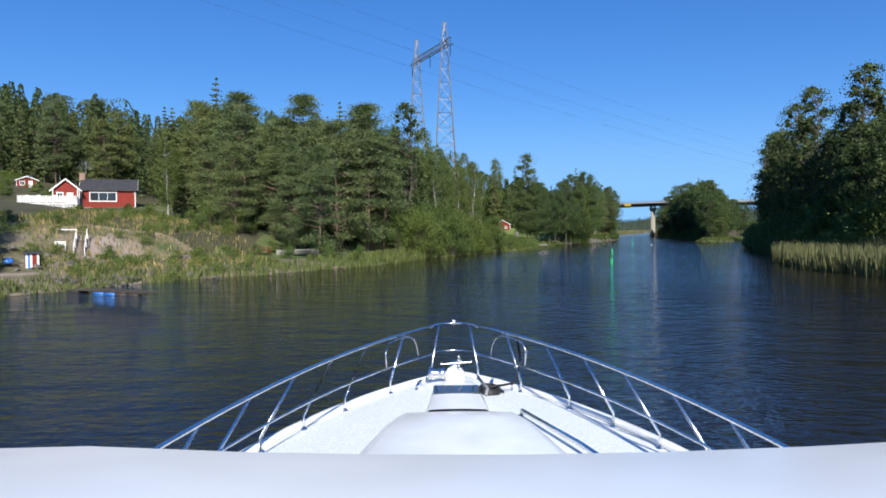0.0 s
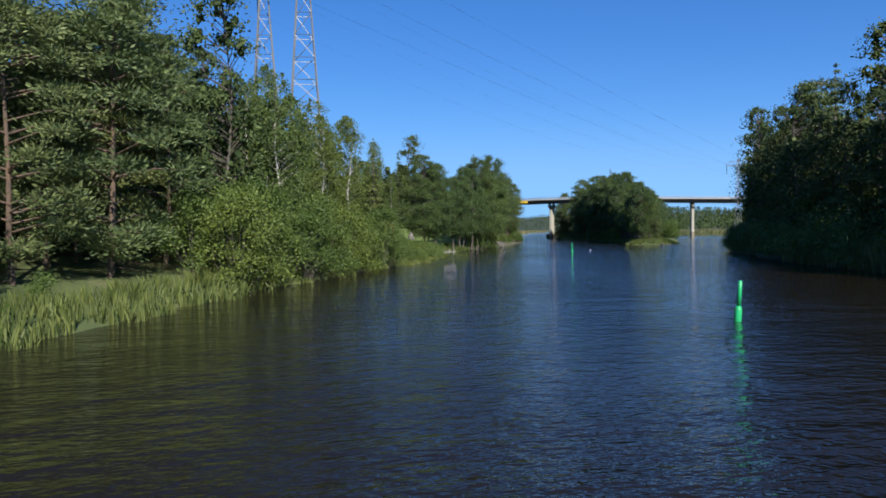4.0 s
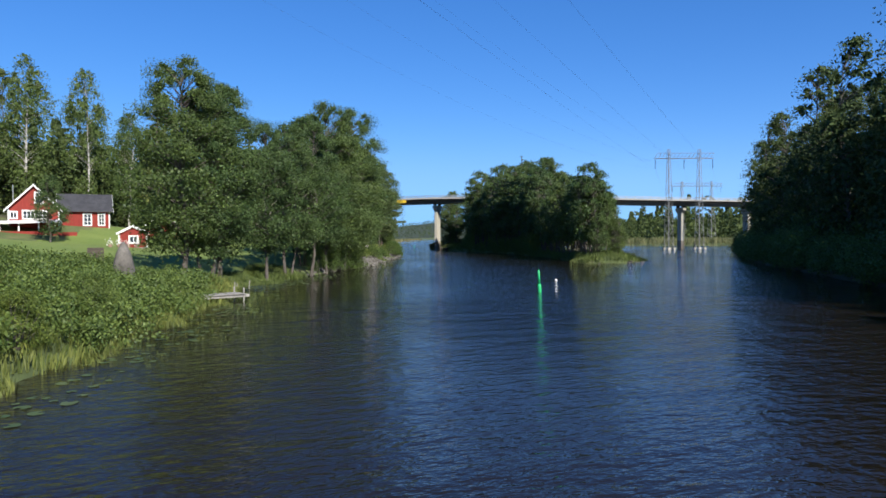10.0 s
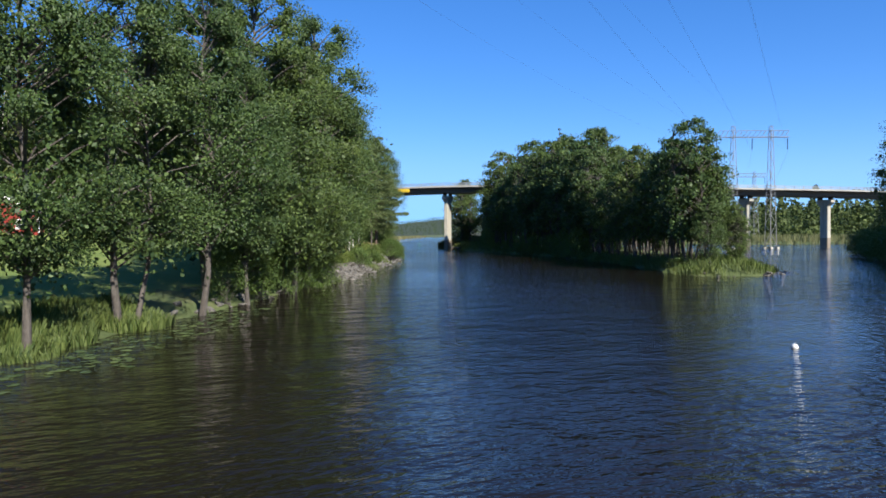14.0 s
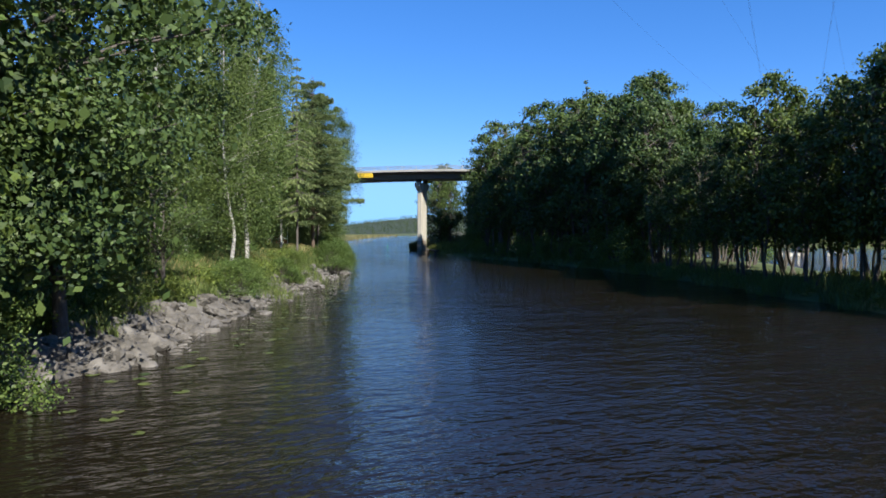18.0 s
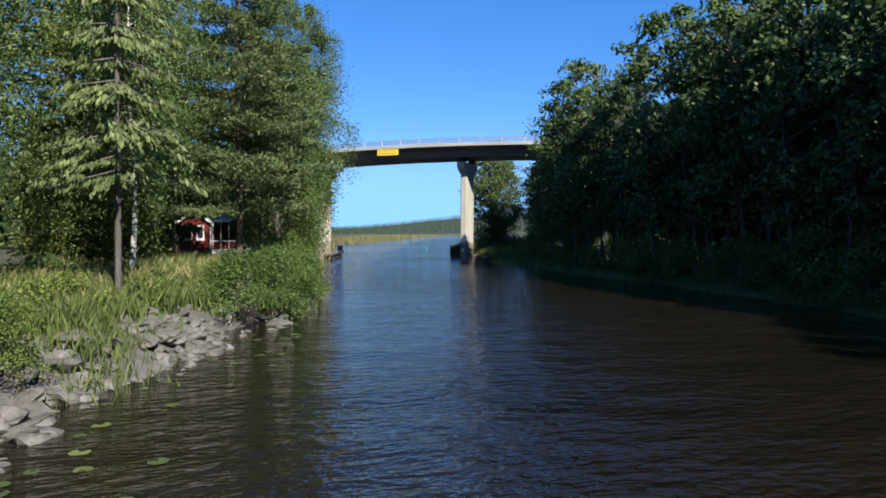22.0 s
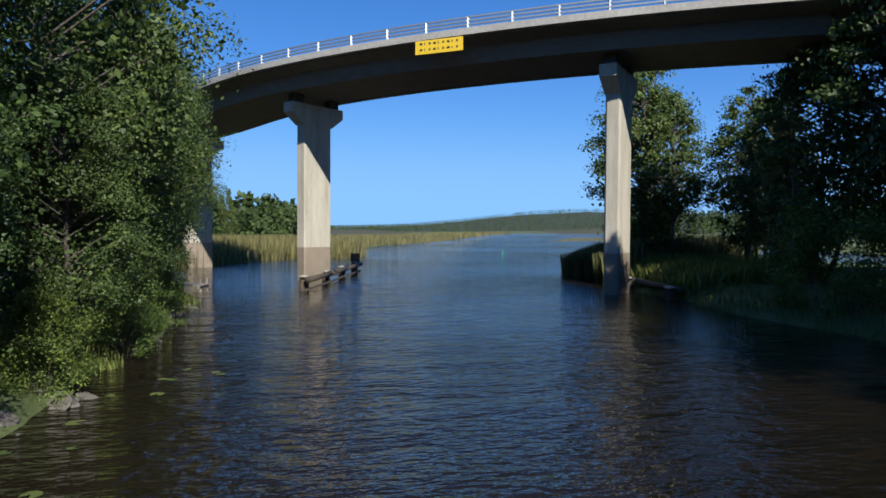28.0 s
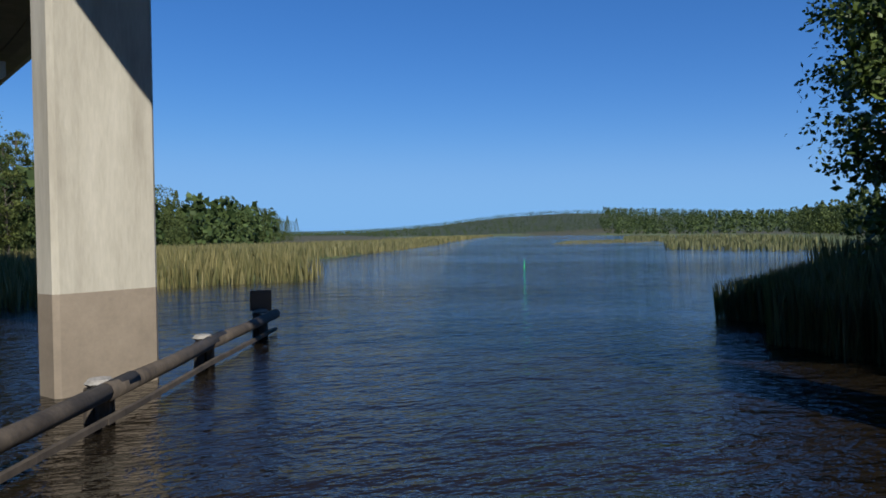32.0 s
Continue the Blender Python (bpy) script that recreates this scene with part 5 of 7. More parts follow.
def fender(name, posts, label, board=False, lift=0.62):
    """Timber piles with a long log beam, guarding a pier."""
    top = thing(name, Matrix(), label, "fender")
    for k, (x, y, h) in enumerate(posts):
        rng = random.Random(int(x * 10))
        for j in range(3):
            a = 2.1 * j + k
            pile = Shape().pipe([(x + 0.16 * math.cos(a), y + 0.16 * math.sin(a), -1.5), (x + 0.14 * math.cos(a), y + 0.14 * math.sin(a), h - 0.06 * j)], [0.15, 0.13], 9)
            part("fender_post", pile, M_DARKWOOD, top, smooth=False)
        part("post_head", Shape().revolve([(0.2, h - 0.02), (0.26, h + 0.03), (0.2, h + 0.1), (0.02, h + 0.12)], 9, x, y), M_GREYWOOD, top, "bleached post head")
    for (ax, ay, _), (bx, by, _) in zip(posts, posts[1:]):
        d = Vector((bx - ax, by - ay, 0)).normalized()
        n = Vector((d.y, -d.x, 0)) * 0.34
        a, b = Vector((ax, ay, lift)) + n - d * 0.5, Vector((bx, by, lift + 0.02)) + n + d * 0.5
        part("log_beam", Shape().pipe([a, a.lerp(b, 0.5) + Vector((0, 0, -0.03)), b], [0.17, 0.15, 0.16], 10), M_DARKWOOD, top, "tarred horizontal log", True)
        part("lower_rail", Shape().beam(a + Vector((0, 0, -0.5)), b + Vector((0, 0, -0.5)), 0.1, 0.1), M_DARKWOOD, top)
    if board:
        x, y, h = posts[-1]
        part("board", Shape().box(x - 0.34, y - 0.05, h + 0.05, x + 0.34, y + 0.05, h + 0.72), M_BLACK, top, "dark square board")
    return top


fender("timber_fender", [(64.0, 262.4, 0.72), (65.6, 267.6, 0.66), (67.0, 272.6, 0.66), (68.5, 277.4, 0.75)], "dark timber fender with bleached post heads before a pier", True)
fender("timber_fender", [(80.6, 254.6, 0.55), (81.6, 260.2, 0.6), (82.6, 265.6, 0.6), (84.8, 272.6, 0.62)], "dark timber fender along the island side", False, 0.5)


# ---- power line ----
def lattice(s, a, b, w0, w1, panels, r=0.05):
    """A four-legged lattice mast from a to b."""
    a, b = Vector(a), Vector(b)
    rings = []
    for i in range(panels + 1):
        t = 1 - (1 - i / panels) ** 1.0
        c, w = a.lerp(b, t), w0 + (w1 - w0) * t
        rings.append([c + Vector((sx * w / 2, sy * w / 2, 0)) for sx, sy in ((-1, -1), (1, -1), (1, 1), (-1, 1))])
    for k in range(4):
        s.pipe([rings[0][k], rings[-1][k]], [r * 1.5, r * 1.1], 4, False)
    for i in range(panels):
        for k in range(4):
            j = (k + 1) % 4
            if (i + k) % 2:
                s.tube(rings[i][k], rings[i + 1][j], r * 0.7, n=3, caps=False)
            else:
                s.tube(rings[i][j], rings[i + 1][k], r * 0.7, n=3, caps=False)
            s.tube(rings[i + 1][k], rings[i + 1][j], r * 0.6, n=3, caps=False)


def pylon(p, q, top_z, arm_z, over, w0, label, r=0.05):
    """Two lattice legs and a cross-arm."""
    ob = thing("power_pylon", Matrix(), label, "pylon", "power pylons")
    (px, py), (qx, qy) = p, q
    for x, y in (p, q):
        leg = Shape()
        lattice(leg, (x, y, gz(x, y) - 0.3), (x, y, top_z), w0, 0.5, 14, r)
        for fx, fy in ((-1, -1), (1, -1), (1, 1), (-1, 1)):
            part("footing", Shape().box(x + fx * w0 * 0.5 - 0.3, y + fy * w0 * 0.5 - 0.3, gz(x, y) - 0.6, x + fx * w0 * 0.5 + 0.3, y + fy * w0 * 0.5 + 0.3, max(gz(x, y), 0) + 0.4), M_CONC, ob, "concrete footing")
        part("leg", leg, M_LATTICE, ob, "tapered lattice leg")
    d = Vector((qx - px, qy - py, 0))
    n = d.normalized()
    a, b = Vector((px, py, arm_z)) - n * over, Vector((qx, qy, arm_z)) + n * over
    arm = Shape()
    side = Vector((n.y, -n.x, 0)) * 0.45
    steps = 16
    low = [a.lerp(b, i / steps) for i in range(steps + 1)]
    for i in range(steps):
        for o in (side, -side):
            arm.tube(low[i] + o, low[i + 1] + o, r, n=4, caps=False)
            arm.tube(low[i] + o, low[i + 1] + Vector((0, 0, 1.3)), r * 0.7, n=3, caps=False)
        arm.tube(low[i] + side, low[i + 1] - side, r * 0.7, n=3, caps=False)
        if 0 < i:
            arm.tube(low[i] + Vector((0, 0, 1.3)), low[i + 1] + Vector((0, 0, 1.3)), r, n=4, caps=False)
    part("cross_arm", arm, M_LATTICE, ob, "lattice cross-arm")
    hang = []
    for t in (0.02, 0.5, 0.98):
        c = a.lerp(b, t)
        string = Shape()
        rings = []
        for k in range(9):
            z = c.z - 0.3 - k * 0.24
            rings += [(0.04, z), (0.12, z - 0.03), (0.12, z - 0.06), (0.04, z - 0.2)]
        string.revolve(rings, 6, c.x, c.y)
        part("insulator", string, M_GLASS, ob, "hanging insulator string")
        hang.append(c + Vector((0, 0, -2.6)))
    return hang


near_hang = pylon((-5.5, 151), (0.6, 138), 45.4, 40.4, 3.0, 6.0, "tall lattice pylon with two legs above the wood", 0.085)
far_hang = pylon((129.6, 230), (136.6, 227.3), 24.4, 22.2, 3.6, 1.7, "lattice pylon with two legs and insulators", 0.05)
back_hang = pylon((-124, 25), (-118, 18), 58, 56, 3.6, 4.2, "tall lattice pylon on the wooded hillside", 0.07)
last_hang = pylon((214, 322), (226, 318), 26, 24, 4.5, 2.6, "distant lattice pylon beyond the reeds", 0.07)


def cable(a, b, sag, r):
    pts = []
    for i in range(25):
        t = i / 24
        p = a.lerp(b, t)
        pts.append(p - Vector((0, 0, sag * 4 * t * (1 - t))))
    part("cable", Shape().pipe(pts, r, 4, False), M_CABLE, lines)


lines = thing("power_lines", Matrix(), "paired overhead power cables across the river", "cables")
for a, b, c, d in zip(near_hang, far_hang, last_hang, back_hang):
    for o in (-0.22, 0.22):
        s = Vector((o, o * 0.6, 0))
        cable(a + s, b + s, 5.5, 0.003)
        cable(b + s, c + s, 3.0, 0.006)
        cable(b + s, d + s, 4.0, 0.006)


# ---- houses ----
def window(parent, x, z, w, h, y=-0.03, panes=2, side=None, rows=1):
    """A white-framed window set on the wall y = 0, looking to -y; side turns it onto a gable."""
    win = new("window", None)
    win.parent = parent
    win.matrix_basis = Matrix.Translation((x, y, z)) if side is None else side @ Matrix.Translation((x, y, z))
    part("pane", Shape().box(-w / 2 + 0.06, 0.0, 0.06, w / 2 - 0.06, 0.02, h - 0.06), M_GLASS, win, "dark reflecting pane")
    f = Shape()
    f.box(-w / 2 - 0.1, -0.03, -0.1, -w / 2 + 0.06, 0.03, h + 0.12).box(w / 2 - 0.06, -0.03, -0.1, w / 2 + 0.1, 0.03, h + 0.12)
    f.box(-w / 2 + 0.06, -0.03, h - 0.06, w / 2 - 0.06, 0.03, h + 0.12)
    part("frame", f, M_WHITE, win)
    part("sill", Shape().box(-w / 2 + 0.06, -0.07, -0.1, w / 2 - 0.06, 0.03, 0.06), M_WHITE, win)
    bars = Shape()
    for k in range(1, panes):
        x0 = -w / 2 + w * k / panes
        bars.box(x0 - 0.035, -0.025, 0.06, x0 + 0.035, 0.025, h - 0.06)
    for k in range(1, rows):
        z0 = h * k / rows
        bars.box(-w / 2 + 0.06, -0.018, z0 - 0.025, w / 2 - 0.06, 0.022, z0 + 0.025)
    if bars.v:
        part("glazing_bar", bars, M_WHITE, win)


def board_wall(parent, pts, thick=0.16):
    """A wall of upright boards with battens, along a line between two points: (x0, y0), (x1, y1), z0, z1."""
    (x0, y0), (x1, y1), z0, z1 = pts
    d = Vector((x1 - x0, y1 - y0, 0))
    n = d.length
    d /= n
    o = Vector((d.y, -d.x, 0))
    s = Shape()
    a, b = Vector((x0, y0, 0)), Vector((x1, y1, 0))
    s.hexa([a + Vector((0, 0, z0)), b + Vector((0, 0, z0)), b - o * thick + Vector((0, 0, z0)), a - o * thick + Vector((0, 0, z0)),
            a + Vector((0, 0, z1)), b + Vector((0, 0, z1)), b - o * thick + Vector((0, 0, z1)), a - o * thick + Vector((0, 0, z1))])
    part("wall", s, M_RED, parent, "red-painted board wall")


def gabled(parent, x0, y0, x1, y1, z0, wall, rise, roof, along_x=True, over=0.35, plinth=True):
    """Walls and a gabled roof over a rectangle; the ridge runs along x or along y."""
    z1 = z0 + wall
    if plinth:
        part("plinth", Shape().box(x0 + 0.05, y0 + 0.05, z0 - 2.2, x1 - 0.05, y1 - 0.05, z0 + 0.02), M_EDGE, parent, "pale stone base")
    board_wall(parent, ((x0, y0), (x1, y0), z0, z1))
    board_wall(parent, ((x1, y0 + 0.16), (x1, y1 - 0.16), z0, z1))
    board_wall(parent, ((x1, y1), (x0, y1), z0, z1))
    board_wall(parent, ((x0, y1 - 0.16), (x0, y0 + 0.16), z0, z1))
    for x, y, sx, sy in ((x0, y0, -1, -1), (x1, y0, 1, -1), (x1, y1, 1, 1), (x0, y1, -1, 1)):
        part("corner_board", Shape().box(min(x + sx * 0.03, x - sx * 0.12), min(y + sy * 0.03, y - sy * 0.12), z0, max(x + sx * 0.03, x - sx * 0.12), max(y + sy * 0.03, y - sy * 0.12), z1), M_WHITE, parent)
    if along_x:
        cy, hw = (y0 + y1) / 2, (y1 - y0) / 2
        for xg, s in ((x0, 1), (x1, -1)):
            part("gable", Shape().add([(xg, y0, z1), (xg, y1, z1), (xg, cy, z1 + rise), (xg + s * 0.15, y0, z1), (xg + s * 0.15, y1, z1), (xg + s * 0.15, cy, z1 + rise)],
                                      [(0, 2, 1), (3, 4, 5), (0, 1, 4, 3), (1, 2, 5, 4), (2, 0, 3, 5)]), M_RED, parent)
        for s in (-1, 1):
            drop = rise * over / hw
            e, r = (cy + s * (hw + over), z1 - drop), (cy, z1 + rise)
            part("roof_slope", Shape().add([(x0 - over, e[0], e[1]), (x1 + over, e[0], e[1]), (x1 + over, r[0], r[1]), (x0 - over, r[0], r[1]),
                                            (x0 - over, e[0], e[1] + 0.14), (x1 + over, e[0], e[1] + 0.14), (x1 + over, r[0], r[1] + 0.14), (x0 - over, r[0], r[1] + 0.14)],
                                           [(3, 2, 1, 0), (4, 5, 6, 7), (0, 1, 5, 4), (1, 2, 6, 5), (2, 3, 7, 6), (3, 0, 4, 7)]), roof, parent)
            for xb in (x0 - over - 0.03, x1 + over):
                part("barge_board", Shape().add([(xb, e[0], e[1] - 0.1), (xb + 0.03, e[0], e[1] - 0.1), (xb + 0.03, r[0], r[1] - 0.1), (xb, r[0], r[1] - 0.1),
                                                 (xb, e[0], e[1] + 0.16), (xb + 0.03, e[0], e[1] + 0.16), (xb + 0.03, r[0], r[1] + 0.16), (xb, r[0], r[1] + 0.16)],
                                                [(3, 2, 1, 0), (4, 5, 6, 7), (0, 1, 5, 4), (1, 2, 6, 5), (2, 3, 7, 6), (3, 0, 4, 7)]), M_WHITE, parent, "white barge board")
    else:
        cx, hw = (x0 + x1) / 2, (x1 - x0) / 2
        for yg, s in ((y0, 1), (y1, -1)):
            part("gable", Shape().add([(x0, yg, z1), (x1, yg, z1), (cx, yg, z1 + rise), (x0, yg + s * 0.15, z1), (x1, yg + s * 0.15, z1), (cx, yg + s * 0.15, z1 + rise)],
                                      [(0, 1, 2), (3, 5, 4), (0, 3, 4, 1), (1, 4, 5, 2), (2, 5, 3, 0)]), M_RED, parent)
        for s in (-1, 1):
            drop = rise * over / hw
            e, r = (cx + s * (hw + over), z1 - drop), (cx, z1 + rise)
            part("roof_slope", Shape().add([(e[0], y0 - over, e[1]), (e[0], y1 + over, e[1]), (r[0], y1 + over, r[1]), (r[0], y0 - over, r[1]),
                                            (e[0], y0 - over, e[1] + 0.14), (e[0], y1 + over, e[1] + 0.14), (r[0], y1 + over, r[1] + 0.14), (r[0], y0 - over, r[1] + 0.14)],
                                           [(0, 1, 2, 3), (7, 6, 5, 4), (4, 5, 1, 0), (5, 6, 2, 1), (6, 7, 3, 2), (7, 4, 0, 3)]), roof, parent)
            yb = y0 - over - 0.03
            part("barge_board", Shape().add([(e[0], yb, e[1] - 0.1), (e[0], yb + 0.03, e[1] - 0.1), (r[0], yb + 0.03, r[1] - 0.1), (r[0], yb, r[1] - 0.1),
                                             (e[0], yb, e[1] + 0.17), (e[0], yb + 0.03, e[1] + 0.17), (r[0], yb + 0.03, r[1] + 0.17), (r[0], yb, r[1] + 0.17)],
                                            [(0, 1, 2, 3), (7, 6, 5, 4), (4, 5, 1, 0), (5, 6, 2, 1), (6, 7, 3, 2), (7, 4, 0, 3)]), M_WHITE, parent, "white barge board")


def railing(parent, pts, z, h, gap=0.16, solid=False):
    """A white railing: posts, two rails and upright slats."""
    for (x0, y0), (x1, y1) in zip(pts, pts[1:]):
        a, b = Vector((x0, y0, z)), Vector((x1, y1, z))
        n = (b - a).length
        up = Vector((0, 0, 1))
        part("top_rail", Shape().beam(a + up * h, b + up * h, 0.1, 0.06), M_WHITE, parent)
        part("bottom_rail", Shape().beam(a + up * 0.12, b + up * 0.12, 0.06, 0.06), M_WHITE, parent)
        slats = Shape()
        k = gap / 2
        while k < n:
            p = a.lerp(b, k / n)
            slats.beam(p + up * 0.15, p + up * (h - 0.03), gap * (0.75 if solid else 0.42), 0.03)
            k += gap
        part("slats", slats, M_WHITE, parent)
        for p in (a, b):
            part("post", Shape().beam(p - up * 0.02, p + up * (h + 0.12), 0.12, 0.12), M_WHITE, parent)


def facing(x, y, z, tx, ty):
    """A pose at a place whose -y looks towards another place."""
    return Matrix.Translation((x, y, z)) @ Matrix.Rotation(math.atan2(ty - y, tx - x) + math.pi / 2, 4, "Z")


# cottage on the rocky slope; the origin is its right front corner
ca = thing("cottage", facing(-49.0, 108.2, 7.5, -6, 6), "red wooden cottage with black roof and large white veranda", "house", "red houses")
gabled(ca, -7.6, 0, 0, 6, 0, 2.75, 1.7, M_ROOF, True)
window(ca, -4.6, 0.95, 3.7, 1.35, panes=3)
gabled(ca, -11.4, -1.2, -7.75, 4.0, 0.1, 2.5, 1.55, M_ROOF, False, plinth=False)
window(ca, -10.4, 0.9, 0.75, 1.2, y=-1.23)
part("porch_door", Shape().box(-9.5, -1.27, 0.1, -8.6, -1.21, 2.15), M_WHITE, ca, "white glazed door")
part("chimney", Shape().box(-8.1, 2.7, 3.6, -7.3, 3.5, 5.4).box(-8.15, 2.65, 5.4, -7.25, 3.55, 5.52), M_BRICK, ca)
mast = Shape().tube((-7.2, 3.2, 4.2), (-7.2, 3.2, 7.4), 0.03, n=5)
for k in range(5):
    mast.tube((-8.3 + 0.1 * k, 3.2, 6.2 + 0.28 * k), (-6.1 - 0.1 * k, 3.2, 6.2 + 0.28 * k), 0.02, n=4)
part("antenna", mast, M_STEEL, ca)
part("veranda_floor", Shape().box(-15.6, -4.2, 0.25, -7.8, -1.25, 0.42), M_WHITE, ca)
railing(ca, [(-15.5, -1.4), (-15.5, -4.1), (-11.8, -4.1), (-7.9, -4.1), (-7.9, -1.4)], 0.42, 1.05, 0.22, True)
lat = Shape()
for k in range(19):
    x0 = -15.4 + k * 0.42
    lat.beam((x0, -4.12, -1.3), (min(x0 + 1.5, -7.9), -4.12, -1.3 + min(1.5, -7.9 - x0)), 0.02, 0.1)
    lat.beam((x0, -4.15, 0.2), (min(x0 + 1.5, -7.9), -4.15, 0.2 - min(1.5, -7.9 - x0)), 0.02, 0.1)
part("lattice_skirt", lat, M_WHITE, ca, "white lattice below the veranda")
for x0 in (-15.4, -13.5, -11.6, -9.7, -7.95):
    part("veranda_post", Shape().box(x0 - 0.08, -4.2, -2.6, x0 + 0.08, -4.04, 0.25), M_WHITE, ca)
for x0 in (-8.0, -11.3):
    part("roof_post", Shape().box(x0 - 0.07, -1.6, 0.42, x0 + 0.07, -1.46, 2.6), M_WHITE, ca)


def sun_chair(m):
    ch = thing("folding_chair", m, "white folding garden chair on the veranda", "chair", "veranda chairs")
    part("seat", Shape().box(-0.28, -0.28, 0.4, 0.28, 0.28, 0.46), M_WHITE, ch)
    part("backrest", Shape().beam((0, 0.3, 0.45), (0, 0.62, 1.25), 0.55, 0.05), M_WHITE, ch)
    for a in (-0.25, 0.25):
        part("leg", Shape().beam((a, -0.26, 0), (a, 0.28, 0.43), 0.04, 0.04), M_WHITE, ch)
        part("leg", Shape().beam((a, 0.28, 0), (a, -0.26, 0.4), 0.04, 0.04), M_WHITE, ch)


base = ca.matrix_basis
for dx, turn in ((-14.4, 20), (-13.2, -15), (-10.9, 10)):
    sun_chair(base @ pose(dx, -2.6, 0.42, 0, 0, turn))

cabin = thing("guest_cabin", facing(-69.5, 113.6, gz(-69.5, 113.6) - 0.1, -10, 20) @ Matrix.Diagonal((0.64, 0.64, 0.64, 1)), "small red cabin with white trim on the hillside", "cabin", "red houses")
gabled(cabin, -2.4, 0, 2.4, 3.2, 0, 2.0, 1.0, M_ROOFGREY, False)
window(cabin, -1.1, 0.7, 1.0, 1.0)
part("door", Shape().box(0.3, -0.05, 0.02, 1.25, -0.01, 1.9), M_WHITE, cabin)

# steps, bench, changing hut and dock below the cottage
def at_ground(x, y, dz=0.0):
    return gz(x, y) + dz


steps = thing("garden_steps", facing(-28.6, 53.2, at_ground(-28.6, 53.2), -12, 12) @ Matrix.Diagonal((0.78, 0.78, 0.78, 1)), "steep wooden steps with white handrails on the slope", "stairs")
for k in range(9):
    part("tread", Shape().box(-0.45, k * 0.3 - 0.05, k * 0.2 - 0.1, 0.45, k * 0.3 + 0.25, k * 0.2 - 0.04), M_DARKWOOD, steps)
for s in (-0.5, 0.5):
    part("handrail", Shape().beam((s, -0.2, 0.85), (s, 2.7, 2.75), 0.07, 0.1), M_WHITE, steps)
    part("stringer", Shape().beam((s * 0.9, -0.2, -0.15), (s * 0.9, 2.7, 1.75), 0.05, 0.2), M_DARKWOOD, steps)
    for y0, z0 in ((-0.1, -0.1), (1.3, 0.85), (2.6, 1.7)):
        part("post", Shape().box(s - 0.04, y0 - 0.04, z0, s + 0.04, y0 + 0.04, z0 + 1.05), M_WHITE, steps)
part("landing_rail", Shape().beam((-1.9, 2.75, 2.7), (-0.5, 2.75, 2.7), 0.06, 0.1), M_WHITE, steps)

bench = thing("bench", facing(-29.9, 52.9, at_ground(-29.9, 52.9), -8, 20) @ Matrix.Diagonal((0.68, 0.68, 0.68, 1)), "small white bench on the rocky slope", "bench")
for k in range(3):
    part("seat_board", Shape().box(-0.6, -0.22 + k * 0.15, 0.42, 0.6, -0.1 + k * 0.15, 0.46), M_WHITE, bench)
for k in range(2):
    part("back_board", Shape().box(-0.6, 0.26, 0.55 + k * 0.18, 0.6, 0.3, 0.68 + k * 0.18), M_WHITE, bench)
for s in (-0.5, 0.5):
    part("leg", Shape().box(s - 0.04, -0.22, -0.15, s + 0.04, -0.14, 0.42), M_WHITE, bench)
    part("leg", Shape().box(s - 0.04, 0.22, -0.15, s + 0.04, 0.26, 0.9), M_WHITE, bench)

hut = thing("changing_hut", facing(-28.4, 46.8, at_ground(-28.4, 46.8, -0.1), -5, 10) @ Matrix.Diagonal((0.68, 0.68, 0.62, 1)), "narrow hut with red, white and blue boards", "hut")
for k, m in enumerate((M_WHITE, M_BLUE, M_WHITE, M_RED, M_RED, M_WHITE)):
    part("board", Shape().box(-0.6 + k * 0.2, 0, 0, -0.405 + k * 0.2, 0.05, 1.75), m, hut)
part("side", Shape().box(-0.6, 0.055, 0, -0.55, 1.2, 1.75).box(0.55, 0.055, 0, 0.6, 1.2, 1.75).box(-0.55, 1.15, 0, 0.55, 1.2, 1.75), M_RED, hut)
part("roof", Shape().hexa([(-0.75, -0.2, 1.78), (0.75, -0.2, 1.78), (0.75, 1.35, 1.95), (-0.75, 1.35, 1.95), (-0.75, -0.2, 1.84), (0.75, -0.2, 1.84), (0.75, 1.35, 2.01), (-0.75, 1.35, 2.01)]), M_ROOF, hut)
tarp = thing("tarpaulin", pose(-30.0, 46.6, at_ground(-30.0, 46.6, 0.2), 0, 0, 30), "blue tarpaulin bundle among the bushes", "tarpaulin")
part("cover", Shape().revolve([(0.42, 0), (0.4, 0.2), (0.26, 0.36), (0.06, 0.42)], 11), M_BLUE, tarp, smooth=True)

dock = thing("floating_dock", pose(-20.6, 38.4, -0.2, 0, 0, -28), "low floating dock on blue barrels at the shore", "dock")
for k in range(11):
    part("plank", Shape().box(0.3 + k * 0.5, -0.6, 0.3, 0.75 + k * 0.5, 0.6, 0.35), M_DARKWOOD, dock)
for k in range(4):
    part("barrel", Shape().pipe([(1.9 + 0.95 * k, -0.5, 0.12), (2.75 + 0.95 * k, -0.5, 0.12)], [0.16, 0.16], 12), M_BLUE if k < 2 else M_DARKWOOD, dock, "floating barrel", True)
part("walkway", Shape().box(-3.2, -0.3, 0.2, 0.3, 0.3, 0.28), M_DARKWOOD, dock)

